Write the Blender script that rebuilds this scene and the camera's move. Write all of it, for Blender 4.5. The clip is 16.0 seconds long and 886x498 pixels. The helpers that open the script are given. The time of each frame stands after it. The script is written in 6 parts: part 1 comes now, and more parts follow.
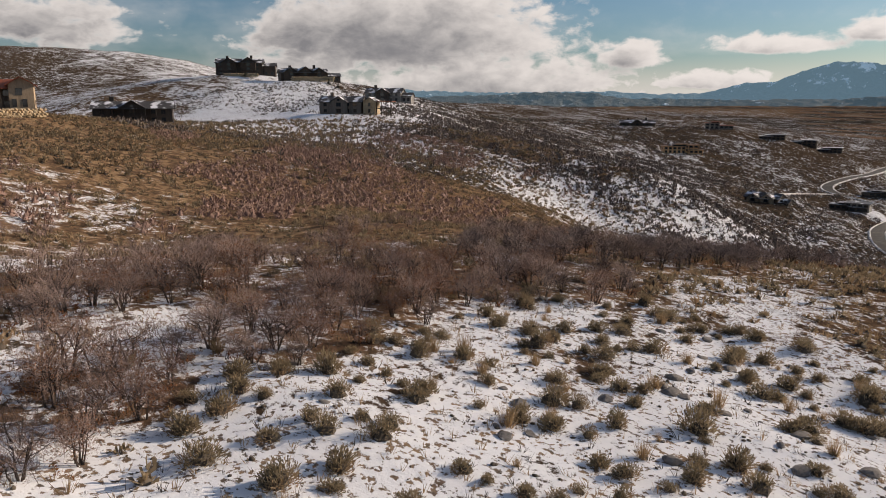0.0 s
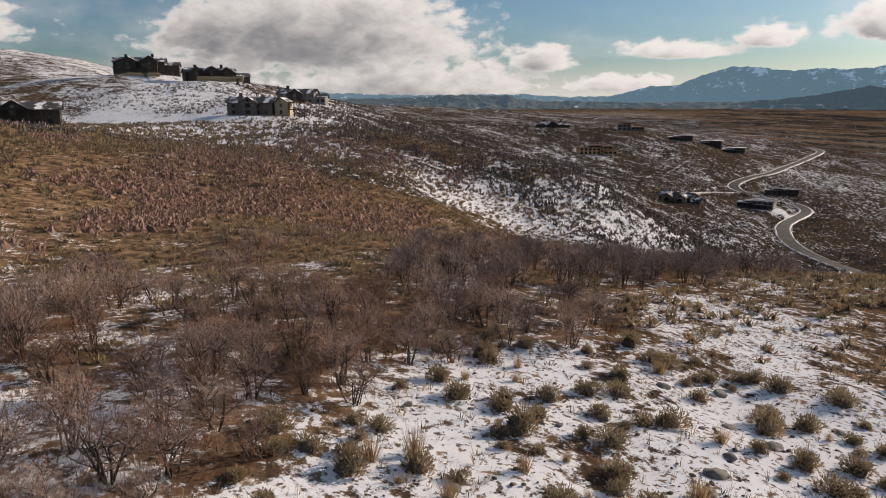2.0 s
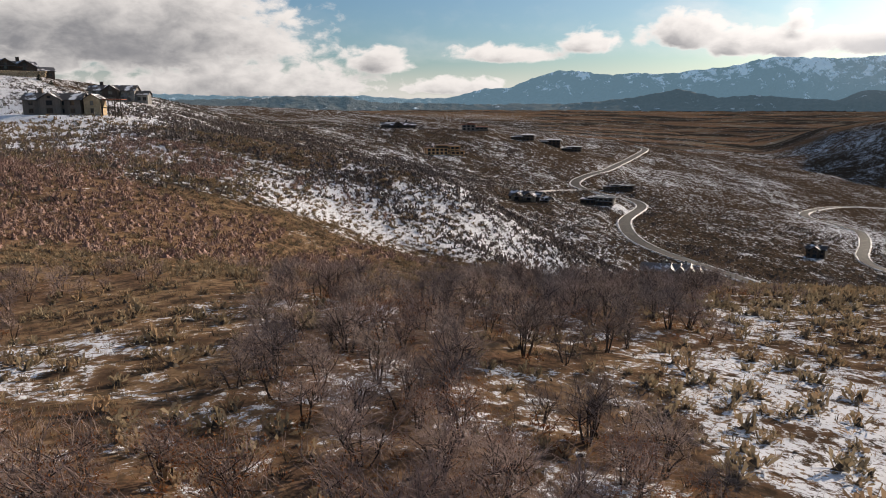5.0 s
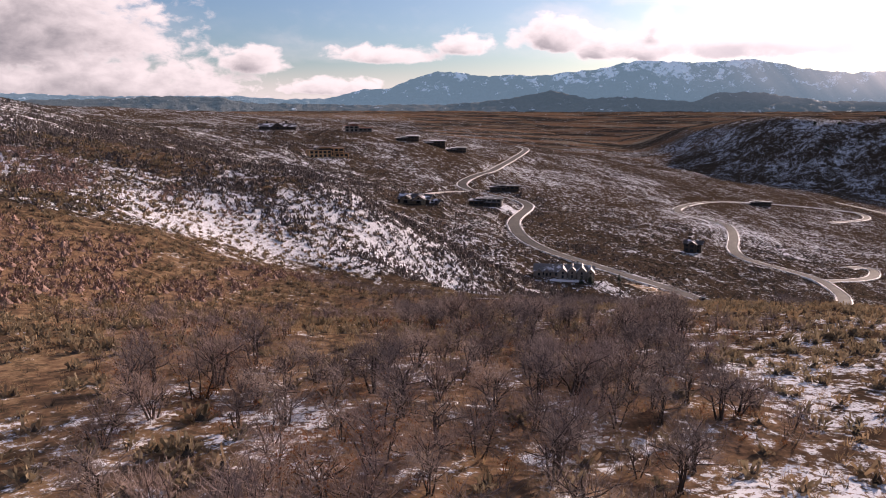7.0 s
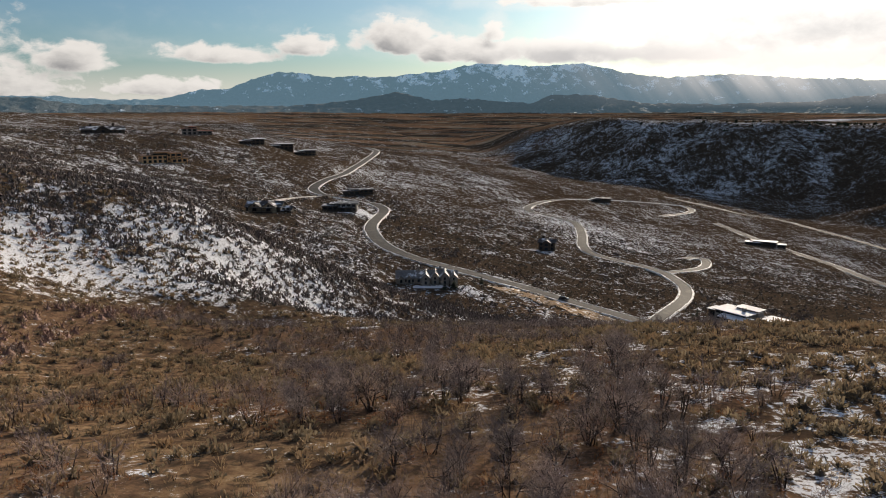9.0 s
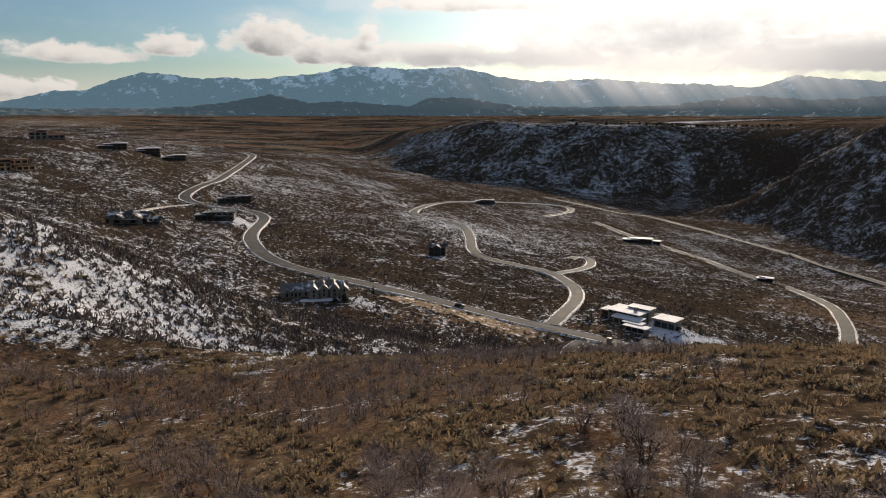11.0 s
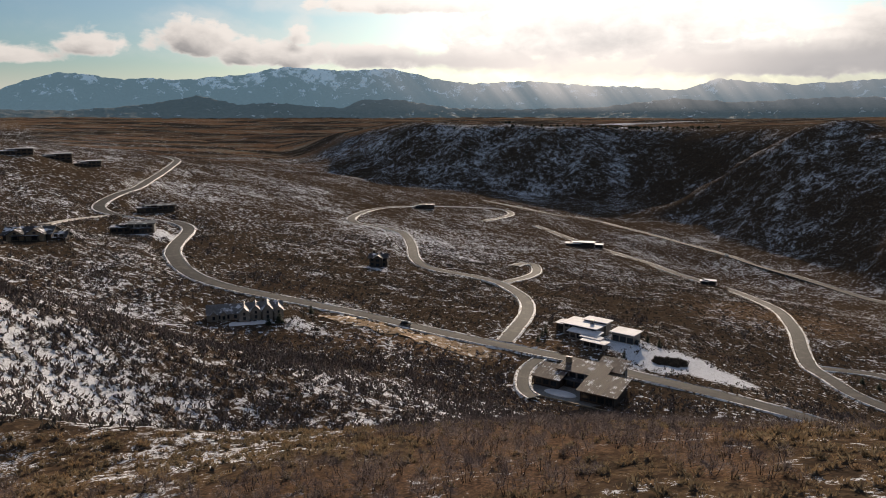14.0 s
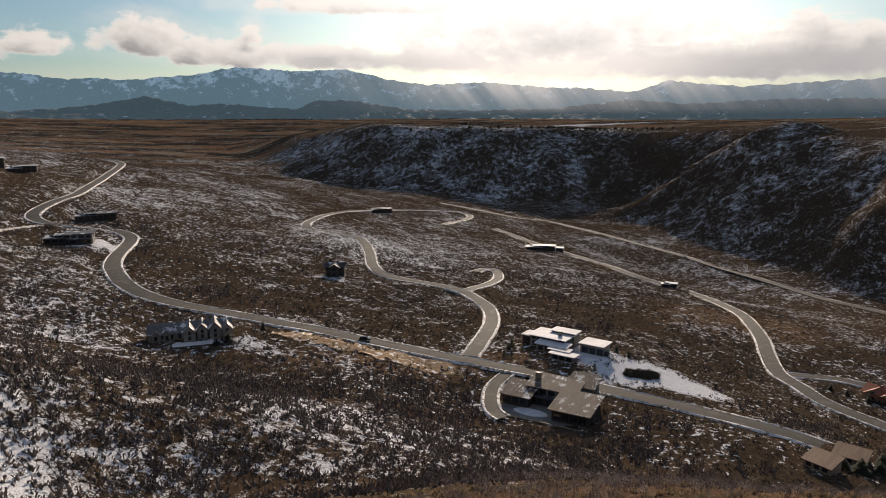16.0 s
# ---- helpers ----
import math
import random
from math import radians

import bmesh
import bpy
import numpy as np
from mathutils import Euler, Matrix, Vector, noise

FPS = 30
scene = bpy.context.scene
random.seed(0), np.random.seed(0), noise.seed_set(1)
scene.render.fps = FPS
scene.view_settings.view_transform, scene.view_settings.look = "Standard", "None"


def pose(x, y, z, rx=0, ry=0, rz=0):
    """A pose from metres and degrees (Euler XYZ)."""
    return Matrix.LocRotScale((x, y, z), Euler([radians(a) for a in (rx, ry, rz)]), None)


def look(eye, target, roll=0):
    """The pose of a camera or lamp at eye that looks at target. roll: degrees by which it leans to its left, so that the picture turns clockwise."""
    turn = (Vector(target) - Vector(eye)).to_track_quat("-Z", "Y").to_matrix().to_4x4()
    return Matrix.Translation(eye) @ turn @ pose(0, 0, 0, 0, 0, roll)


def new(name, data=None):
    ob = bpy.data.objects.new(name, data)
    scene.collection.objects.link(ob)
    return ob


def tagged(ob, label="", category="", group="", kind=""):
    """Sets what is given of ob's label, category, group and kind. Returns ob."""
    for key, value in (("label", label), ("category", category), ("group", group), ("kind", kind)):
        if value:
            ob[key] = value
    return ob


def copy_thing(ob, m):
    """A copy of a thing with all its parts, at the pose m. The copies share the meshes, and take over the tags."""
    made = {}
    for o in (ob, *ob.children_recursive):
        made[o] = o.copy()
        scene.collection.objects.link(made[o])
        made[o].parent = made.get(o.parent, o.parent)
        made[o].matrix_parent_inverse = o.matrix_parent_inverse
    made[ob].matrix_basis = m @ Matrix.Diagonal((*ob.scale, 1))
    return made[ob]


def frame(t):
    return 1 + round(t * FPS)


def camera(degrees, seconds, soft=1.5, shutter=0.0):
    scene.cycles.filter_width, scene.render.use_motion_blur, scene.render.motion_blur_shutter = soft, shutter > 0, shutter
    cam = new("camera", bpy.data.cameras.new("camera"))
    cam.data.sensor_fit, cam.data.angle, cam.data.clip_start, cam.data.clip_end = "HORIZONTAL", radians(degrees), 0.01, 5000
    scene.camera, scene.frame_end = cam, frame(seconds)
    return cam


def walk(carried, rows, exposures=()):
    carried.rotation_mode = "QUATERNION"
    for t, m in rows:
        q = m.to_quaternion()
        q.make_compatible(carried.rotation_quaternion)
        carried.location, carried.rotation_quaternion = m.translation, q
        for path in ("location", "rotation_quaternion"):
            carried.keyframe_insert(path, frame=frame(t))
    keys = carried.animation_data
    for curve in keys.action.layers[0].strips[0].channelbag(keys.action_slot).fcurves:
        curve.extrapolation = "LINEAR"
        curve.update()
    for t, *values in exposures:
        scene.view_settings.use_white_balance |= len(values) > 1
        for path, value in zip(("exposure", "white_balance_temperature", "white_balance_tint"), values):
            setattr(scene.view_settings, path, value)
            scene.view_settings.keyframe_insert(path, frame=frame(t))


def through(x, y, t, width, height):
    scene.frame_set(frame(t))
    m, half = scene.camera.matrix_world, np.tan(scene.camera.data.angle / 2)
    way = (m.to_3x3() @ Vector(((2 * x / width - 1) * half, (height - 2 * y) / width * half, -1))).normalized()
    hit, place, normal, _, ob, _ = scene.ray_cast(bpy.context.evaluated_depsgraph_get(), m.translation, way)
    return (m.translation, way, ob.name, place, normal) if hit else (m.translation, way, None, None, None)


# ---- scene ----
cam = camera(64.78, 16.0, 0.95)


def aim(x, y, z, heading, dip):
    """A level camera at x, y, z; heading clockwise from +y and dip below the horizon, in degrees."""
    h, d = radians(heading), radians(dip)
    return look((x, y, z), (x + math.sin(h) * math.cos(d), y + math.cos(h) * math.cos(d), z - math.sin(d)))


FLIGHT = [  # seconds, x, y, z, heading, dip
    (0, 5.68, 0.68, 9.65, -41.34, 11.71),
    (0.5, 4.04, 2.38, 9.54, -40.42, 11.67),
    (1, 2.11, 4.33, 9.38, -38.40, 11.60),
    (1.5, -0.10, 6.55, 9.15, -36.42, 11.54),
    (2, -2.45, 9.08, 8.84, -34.55, 11.50),
    (2.5, -4.90, 11.79, 8.48, -32.74, 11.45),
    (3, -7.36, 14.60, 8.14, -30.90, 11.43),
    (3.5, -9.85, 17.56, 7.81, -28.88, 11.40),
    (4, -12.38, 20.63, 7.54, -26.39, 11.38),
    (6.5, -23.69, 37.06, 6.98, -14.68, 11.31),
    (7, -25.83, 41.07, 7.02, -11.99, 11.29),
    (7.5, -27.80, 45.23, 6.99, -9.05, 11.27),
    (8, -29.57, 49.43, 6.95, -5.99, 11.26),
    (8.5, -31.17, 53.66, 6.95, -2.87, 11.24),
    (9, -32.55, 57.81, 6.95, 0.43, 11.18),
    (9.5, -33.70, 62.00, 7.00, 3.72, 11.13),
    (12, -36.25, 87.17, 5.19, 12.45, 10.87),
    (12.5, -36.07, 91.75, 5.47, 13.21, 10.86),
    (13, -35.80, 96.42, 5.67, 14.01, 10.83),
    (13.5, -35.33, 101.11, 5.85, 14.83, 10.81),
    (14, -34.71, 105.72, 5.98, 15.64, 10.78),
    (14.5, -33.99, 110.33, 6.19, 16.48, 10.76),
    (15, -33.20, 114.84, 6.43, 17.37, 10.75),
    (15.5, -32.34, 119.34, 6.62, 18.31, 10.72),
    (16, -31.45, 123.85, 6.82, 19.24, 10.70),
]
walk(cam, [(row[0], aim(*row[1:])) for row in FLIGHT], [(0, 0.16, 6600, 14), (4, 0.32, 6500, 13), (6.5, 0.35, 6450, 12), (6.8, 0.3, 6450, 14), (7.0, 0.5, 6600, 31), (7.2, 0.5, 6600, 31), (7.4, 0.34, 6550, 23), (7.7, 0.27, 6550, 13), (9.5, 0.16, 6500, 10), (12, 0.06, 6650, 12), (16, 0.05, 6700, 13)])

# ---- sky, sun and exposure ----
SUN_BEARING, SUN_HEIGHT = 28.0, 19.0  # degrees clockwise from +y, above the horizon
sun = new("sun", bpy.data.lights.new("sun", "SUN"))
sun.data.energy, sun.data.angle, sun.data.color = 5.0, radians(0.6), (1.0, 0.84, 0.66)
_b, _h = radians(SUN_BEARING), radians(SUN_HEIGHT)
SUN_WAY = Vector((math.sin(_b) * math.cos(_h), math.cos(_b) * math.cos(_h), math.sin(_h)))
sun.matrix_world = look(SUN_WAY * 50, (0, 0, 0))
scene.view_settings.exposure = 0.0


class Nodes:
    """A short way to write node trees."""

    def __init__(self, tree):
        self.tree = tree
        tree.nodes.clear()

    def add(self, kind, ins=None, **props):
        n = self.tree.nodes.new(kind)
        for k, v in props.items():
            setattr(n, k, v)
        for k, v in (ins or {}).items():
            self.put(n.inputs[k], v)
        return n

    def put(self, socket, v):
        if isinstance(v, bpy.types.NodeSocket):
            self.tree.links.new(v, socket)
        else:
            socket.default_value = v

    def math(self, op, a, b=0.0, c=0.0, clamp=False):
        n = self.add("ShaderNodeMath", operation=op, use_clamp=clamp)
        for s, v in zip(n.inputs, (a, b, c)):
            self.put(s, v)
        return n.outputs[0]

    def ramp(self, v, lo, hi, a=0.0, b=1.0, smooth=True):
        n = self.add("ShaderNodeMapRange", interpolation_type="SMOOTHSTEP" if smooth else "LINEAR")
        for k, w in zip(("Value", "From Min", "From Max", "To Min", "To Max"), (v, lo, hi, a, b)):
            self.put(n.inputs[k], w)
        return n.outputs[0]

    def mix(self, f, a, b):
        n = self.add("ShaderNodeMix", data_type="RGBA")
        for s, v in ((n.inputs[0], f), (n.inputs[6], a), (n.inputs[7], b)):
            self.put(s, (*v, 1.0) if isinstance(v, tuple) and len(v) == 3 else v)
        return n.outputs[2]

    def noise(self, v, scale, detail=4.0, rough=0.55, distort=0.0):
        n = self.add("ShaderNodeTexNoise", {"Scale": scale, "Detail": detail, "Roughness": rough, "Distortion": distort})
        if v is not None:
            self.put(n.inputs["Vector"], v)
        return n.outputs[0]


def make_sky():
    world = bpy.data.worlds.new("sky")
    world.use_nodes = True
    scene.world = world
    g = Nodes(world.node_tree)
    way = g.add("ShaderNodeTexCoord").outputs["Generated"]
    sep = g.add("ShaderNodeSeparateXYZ", {0: way})
    x, y, z = sep.outputs
    deg = 180 / math.pi
    bearing = g.math("MULTIPLY", g.math("ARCTAN2", x, y), deg)
    height = g.math("MULTIPLY", g.math("ARCSINE", z), deg)
    sky = g.add("ShaderNodeTexSky", sky_type="NISHITA", sun_disc=False, sun_elevation=_h, sun_rotation=_b, air_density=1.0, dust_density=1.2, ozone_density=1.5)

    def cloud_at(b, h):
        """How thick the cloud is in a direction: heaps with flat bases, broken up by lumps of three sizes."""
        p = g.add("ShaderNodeCombineXYZ", {0: b, 1: g.math("MULTIPLY", h, 1.7), 2: 3.7}).outputs[0]
        lumps = g.math("SUBTRACT", g.noise(p, 0.42, 9.0, 0.57, 0.25), 0.5)
        swell = g.math("SUBTRACT", g.noise(p, 0.13, 2.0, 0.5), 0.5)
        total = None
        for cb, ch, wb, wh, k in CLOUDS + CLOUDS_SUNWARD:
            u = g.math("DIVIDE", g.math("SUBTRACT", b, cb), wb)
            v = g.math("DIVIDE", g.math("SUBTRACT", h, ch - 0.35 * wh), 1.35 * wh)
            v = g.math("MAXIMUM", v, g.math("MULTIPLY", v, -2.0))
            r = g.math("SQRT", g.math("ADD", g.math("MULTIPLY", u, u), g.math("MULTIPLY", v, v)))
            d = g.math("MULTIPLY", g.math("SUBTRACT", 1.0, r), k)
            total = d if total is None else g.math("SMOOTH_MAX", total, d, 0.15)
        total = g.math("MAXIMUM", total, g.ramp(h, 9.5, 30.0, -0.75, -0.1))
        return g.math("ADD", g.math("MAXIMUM", total, -0.8), g.math("ADD", g.math("MULTIPLY", lumps, 1.9), g.math("MULTIPLY", swell, 0.5)))

    dens = cloud_at(bearing, height)
    # what lies between here and the sun shades the cloud
    side = g.ramp(bearing, -12.0, 68.0, 0.9, -0.9, False)
    between = cloud_at(g.math("ADD", bearing, side), g.math("ADD", height, 0.75))
    p = g.add("ShaderNodeCombineXYZ", {0: bearing, 1: g.math("MULTIPLY", height, 2.1), 2: 9.1}).outputs[0]
    wisp = g.noise(p, 0.07, 5.0, 0.55)
    cloud = g.ramp(dens, -0.04, 0.42)
    # thin veil round the heaps, pale haze along the horizon
    cloud = g.math("MAXIMUM", cloud, g.math("MULTIPLY", g.ramp(dens, -0.9, 0.1), g.ramp(wisp, 0.4, 0.75, 0.0, 0.45)))
    cloud = g.math("MAXIMUM", cloud, g.ramp(height, 0.2, 4.2, 0.75, 0.0))
    dot = g.add("ShaderNodeVectorMath", {0: way, 1: tuple(SUN_WAY)}, operation="DOT_PRODUCT").outputs["Value"]
    glow = g.math("POWER", g.math("MAXIMUM", dot, 0.0), 60.0)
    halo = g.math("POWER", g.math("MAXIMUM", dot, 0.0), 16.0)
    wide = g.math("POWER", g.math("MAXIMUM", dot, 0.0), 4.0)
    shade = g.math("MULTIPLY", g.ramp(between, -0.25, 1.7), g.ramp(dens, 0.02, 0.6), clamp=True)
    shade = g.math("ADD", shade, g.math("MULTIPLY", g.ramp(bearing, -44.0, -58.0), g.ramp(dens, 0.1, 0.8, 0.0, 0.30)), clamp=True)
    shade = g.math("MULTIPLY", shade, g.math("SUBTRACT", 1.0, g.math("MULTIPLY", halo, 0.62)))
    tone = g.mix(shade, (1.0, 0.95, 0.89), (0.30, 0.30, 0.31))
    clear = g.add("ShaderNodeMix", {0: 1.0}, data_type="RGBA", blend_type="MULTIPLY")
    g.put(clear.inputs[6], sky.outputs[0])
    g.put(clear.inputs[7], (0.62, 0.84, 1.02, 1.0))
    blue = g.add("ShaderNodeBackground", {"Color": clear.outputs[2], "Strength": 0.07})
    lit = g.math("ADD", g.math("ADD", g.math("MULTIPLY", wide, 0.22), g.math("MULTIPLY", halo, 0.3)), g.math("MULTIPLY", glow, 0.9))
    grey = g.add("ShaderNodeBackground", {"Color": tone, "Strength": g.math("ADD", 0.68, lit)})
    both = g.add("ShaderNodeMixShader", {0: cloud, 1: blue.outputs[0], 2: grey.outputs[0]})
    g.add("ShaderNodeOutputWorld", {"Surface": both.outputs[0]})


CLOUDS = [  # bearing, height, half width, half height, in degrees; weight
    (-44.5, 6.6, 13.5, 4.6, 1.5), (-37.5, 2.2, 14, 1.9, 1.2), (-51.5, 5.6, 5, 2.2, 1.2), (-70, 6.0, 7, 2.2, 1.0), (-52, 3.1, 6.5, 0.8, 0.9),
    (-26.8, 3.9, 3.2, 1.3, 1.1), (-16.7, 4.3, 5.4, 0.7, 1.0), (-10.2, 5.2, 2.4, 1.1, 1.1), (-3.4, 5.8, 3.6, 1.6, 1.5), (0.2, 4.9, 2.6, 1.1, 1.1), (-21, 1.9, 6, 0.8, 0.9),
]
CLOUDS_SUNWARD = [
    (3.6, 4.8, 4.6, 1.2, 1.1), (4.5, 6.2, 1.1, 1.0, 1.0), (11, 4.6, 6.5, 1.0, 1.2), (19.5, 4.7, 5.0, 1.1, 1.2), (14, 8.6, 10, 0.9, 1.1),
    (37.3, 4.6, 8, 1.5, 1.2), (47, 5.0, 7, 2.4, 1.3), (42, 3.9, 12, 1.2, 1.2), (28, 7.6, 14, 3.8, 1.3), (62, 6, 14, 4, 1.2),
]
make_sky()

# ---- materials ----


def material(name):
    m = bpy.data.materials.new(name)
    m.use_nodes = True
    return m, Nodes(m.node_tree)


def surface(g, color, rough=0.9, metal=0.0, bump=None, strength=0.3, distance=0.05, spec=0.3):
    p = g.add("ShaderNodeBsdfPrincipled", {"Roughness": rough, "Metallic": metal, "Specular IOR Level": spec})
    g.put(p.inputs["Base Color"], (*color, 1.0) if isinstance(color, tuple) and len(color) == 3 else color)
    if bump is not None:
        b = g.add("ShaderNodeBump", {"Height": bump, "Strength": strength, "Distance": distance})
        g.put(p.inputs["Normal"], b.outputs[0])
    g.add("ShaderNodeOutputMaterial", {"Surface": p.outputs[0]})
    return p


def make_ground_material():
    m, g = material("ground_earth_grass_snow")
    pos = g.add("ShaderNodeNewGeometry").outputs["Position"]
    lean, dry, fleck, plain, litter = (g.add("ShaderNodeAttribute", attribute_name=n).outputs["Fac"] for n in ("snow_lean", "dry_grass", "snow_flecks", "far_fields", "oak_litter"))
    n0 = g.noise(pos, 0.10, 7, 0.62)
    n1 = g.noise(pos, 0.42, 8, 0.66)
    n2 = g.noise(pos, 1.9, 6, 0.65)
    n3 = g.noise(pos, 11.0, 4, 0.6)
    earth = g.mix(g.ramp(n2, 0.35, 0.65), (0.020, 0.017, 0.014), (0.047, 0.039, 0.031))
    earth = g.mix(g.ramp(n0, 0.48, 0.62, 0.0, 0.6), earth, (0.054, 0.045, 0.036))
    grass = g.mix(g.ramp(n2, 0.3, 0.7), (0.21, 0.132, 0.072), (0.40, 0.27, 0.155))
    grass = g.mix(g.ramp(n1, 0.42, 0.6), (0.21, 0.125, 0.074), grass)
    tuft = g.ramp(g.noise(pos, 1.05, 4, 0.7), 0.50, 0.60, 0.0, 0.8)
    grass = g.mix(tuft, grass, (0.085, 0.062, 0.040))
    base = g.mix(g.math("MULTIPLY", dry, g.ramp(n1, 0.35, 0.55, 0.35, 1.0)), earth, grass)
    fallen = g.mix(g.ramp(g.noise(pos, 3.1, 5, 0.7), 0.40, 0.60), (0.095, 0.062, 0.043), (0.29, 0.17, 0.105))
    base = g.mix(g.math("MULTIPLY", litter, g.ramp(n2, 0.35, 0.6, 0.2, 0.75)), base, fallen)
    base = g.mix(g.ramp(n3, 0.5, 0.75, 0.0, 0.3), base, (0.088, 0.068, 0.049))
    # fields of the far plain, long across the valley
    wide = g.add("ShaderNodeMapping", {"Vector": pos, "Rotation": (0.0, 0.0, 0.25), "Scale": (0.0022, 0.0075, 0.0)}).outputs[0]
    f1, f2 = g.noise(wide, 1.0, 5, 0.6), g.noise(wide, 3.1, 6, 0.65)
    field = g.mix(g.ramp(f1, 0.44, 0.58), (0.042, 0.036, 0.030), (0.19, 0.115, 0.07))
    field = g.mix(g.ramp(f2, 0.52, 0.62, 0.0, 0.8), field, (0.22, 0.19, 0.14))
    field = g.mix(g.ramp(f2, 0.40, 0.34), field, (0.016, 0.017, 0.014))
    field = g.mix(g.ramp(n0, 0.63, 0.66), field, (0.40, 0.40, 0.41))
    base = g.mix(plain, base, field)
    cover = g.math("ADD", g.math("MULTIPLY", n1, 0.36), g.math("ADD", g.math("MULTIPLY", n0, 0.28), g.math("MULTIPLY", n2, 0.26)))
    cover = g.math("ADD", cover, g.math("MULTIPLY", n3, 0.10))
    broad = g.math("SUBTRACT", g.noise(pos, 0.016, 4, 0.6), 0.5)
    cover = g.math("ADD", cover, g.math("MULTIPLY", broad, 0.2))
    lean = g.math("SUBTRACT", lean, g.math("MULTIPLY", litter, g.ramp(lean, 0.3, 1.0, 0.05, 0.32)))
    edge = g.math("SUBTRACT", 0.605, g.math("MULTIPLY", lean, 0.175))
    snow = g.ramp(g.math("SUBTRACT", cover, edge), -0.012, 0.022)
    # flecks of snow a few metres across between the far scrub
    cell = g.add("ShaderNodeTexVoronoi", {"Vector": pos, "Scale": 0.38}, voronoi_dimensions="2D").outputs["Distance"]
    spot = g.math("ADD", g.noise(pos, 0.52, 5, 0.64, 0.3), g.math("MULTIPLY", g.math("SUBTRACT", cell, 0.42), 0.30))
    spot = g.math("ADD", spot, g.math("MULTIPLY", g.math("SUBTRACT", n0, 0.5), 0.4))
    spot = g.math("ADD", spot, g.math("MULTIPLY", g.math("SUBTRACT", n2, 0.5), 0.25))
    spot = g.math("ADD", spot, g.math("MULTIPLY", broad, 0.35))
    snow = g.math("MAXIMUM", snow, g.ramp(g.math("SUBTRACT", spot, g.math("SUBTRACT", 0.80, g.math("MULTIPLY", fleck, 0.35))), 0.0, 0.04))
    # stones, stalks and litter showing through the thin snow
    bits = g.ramp(g.math("ADD", g.noise(pos, 3.4, 5, 0.62), g.math("MULTIPLY", g.math("SUBTRACT", n1, 0.5), 0.35)), 0.555, 0.605)
    snow = g.math("MULTIPLY", snow, g.math("SUBTRACT", 1.0, g.math("MULTIPLY", bits, g.ramp(fleck, 0.0, 0.3, 0.95, 0.5))))
    white = g.mix(g.ramp(n2, 0.3, 0.8), (0.76, 0.77, 0.80), (0.84, 0.84, 0.85))
    height = g.math("ADD", g.math("MULTIPLY", n2, 0.6), g.math("ADD", g.math("MULTIPLY", n3, 0.25), g.math("MULTIPLY", snow, 0.5)))
    bump = g.add("ShaderNodeBump", {"Height": height, "Strength": 0.55, "Distance": 0.14})
    d = g.add("ShaderNodeBsdfDiffuse", {"Color": g.mix(snow, base, white), "Roughness": 0.3, "Normal": bump.outputs[0]})
    g.add("ShaderNodeOutputMaterial", {"Surface": d.outputs[0]})
    return m


ground_material = make_ground_material()

# ---- landform ----
# Rounded swells and hollows of the land, (x, y, height), by their radius in metres.
LANDFORMS = {}
LANDFORMS[1500, 0] = [
    (4500, 4300, 100.5), (-4500, 4300, 122.4),
]
LANDFORMS[700, 0] = [
    (2350, 1950, 76.8), (550, 2850, -36.1), (-2150, 2400, 26), (-2600, 1050, 55.9), (-2600, 150, 107.9),
    (-2600, -300, 67.7),
]
LANDFORMS[330, 0] = [
    (1480, 940, 49.5), (580, 760, -130.3), (40, 1840, -35), (-680, 940, 67.9), (-1220, 220, 56),
    (-1220, 40, 52), (-1220, -140, 44), (-1400, 940, 27.6),
]
LANDFORMS[160, 0] = [
    (1080, 1320, 13.8), (990, 1050, 18), (990, 870, 15), (900, 870, 35.2), (900, 780, 36.9),
    (720, 1320, -26.3), (540, 1320, -42.2), (270, 1410, -20.8), (180, 1500, -22.3), (90, 960, 4.4),
    (-90, -30, 69.6), (-270, 1140, 7.3), (-450, 330, 69.3), (-540, -120, 22.8), (-810, 1050, -16.7),
    (-810, 330, 17.7), (-900, 1500, 24.9), (-900, 510, 21.7), (-900, 420, 20.5),
]
LANDFORMS[85, 0] = [
    (750, 900, 10.7), (750, 850, 15.5), (750, 800, 19.1), (750, 750, 18.9), (750, 700, 14.7),
    (700, 800, 25.6), (700, 750, 26.4), (700, 700, 21.3), (600, 1100, -10.4), (550, 900, -3),
    (500, 800, -8.7), (500, 400, -8.1), (450, 300, -11.3), (400, 350, -18.4), (350, 900, 6.6),
    (350, 750, 18.4), (350, 600, 5.5), (350, 200, -11.7), (300, 200, -16.3), (300, 150, -7.2),
    (200, 550, -6), (200, 350, -30.7), (0, 500, -11.2), (-100, 650, -5.5), (-250, 750, 19.6),
]
LANDFORMS[85, 1] = [
    (-300, -50, 12.5), (-350, 650, 9), (-350, 0, 15.2), (-350, -50, 10.5),
]
LANDFORMS[45, 0] = [
    (260, 280, -6), (200, 220, -4.8), (170, 400, 6.3), (170, 310, 6.3), (170, 220, -7.5),
    (140, 400, 5.2), (140, 220, -8.9), (110, 220, -8.5), (80, 460, -4.5), (80, 340, -8.3),
    (80, 280, -9.3), (80, -20, 6.7), (80, -50, 4.7), (50, 370, -8.5), (50, 130, 18.1),
    (20, 280, -6.1), (-10, 550, 4.3), (-40, 370, -9.3), (-70, 400, -7.6), (-100, 310, 9.8),
    (-130, -20, -6), (-160, 490, 3.6), (-160, 250, 13.7), (-160, 160, 8.9), (-190, 250, 7.7),
]
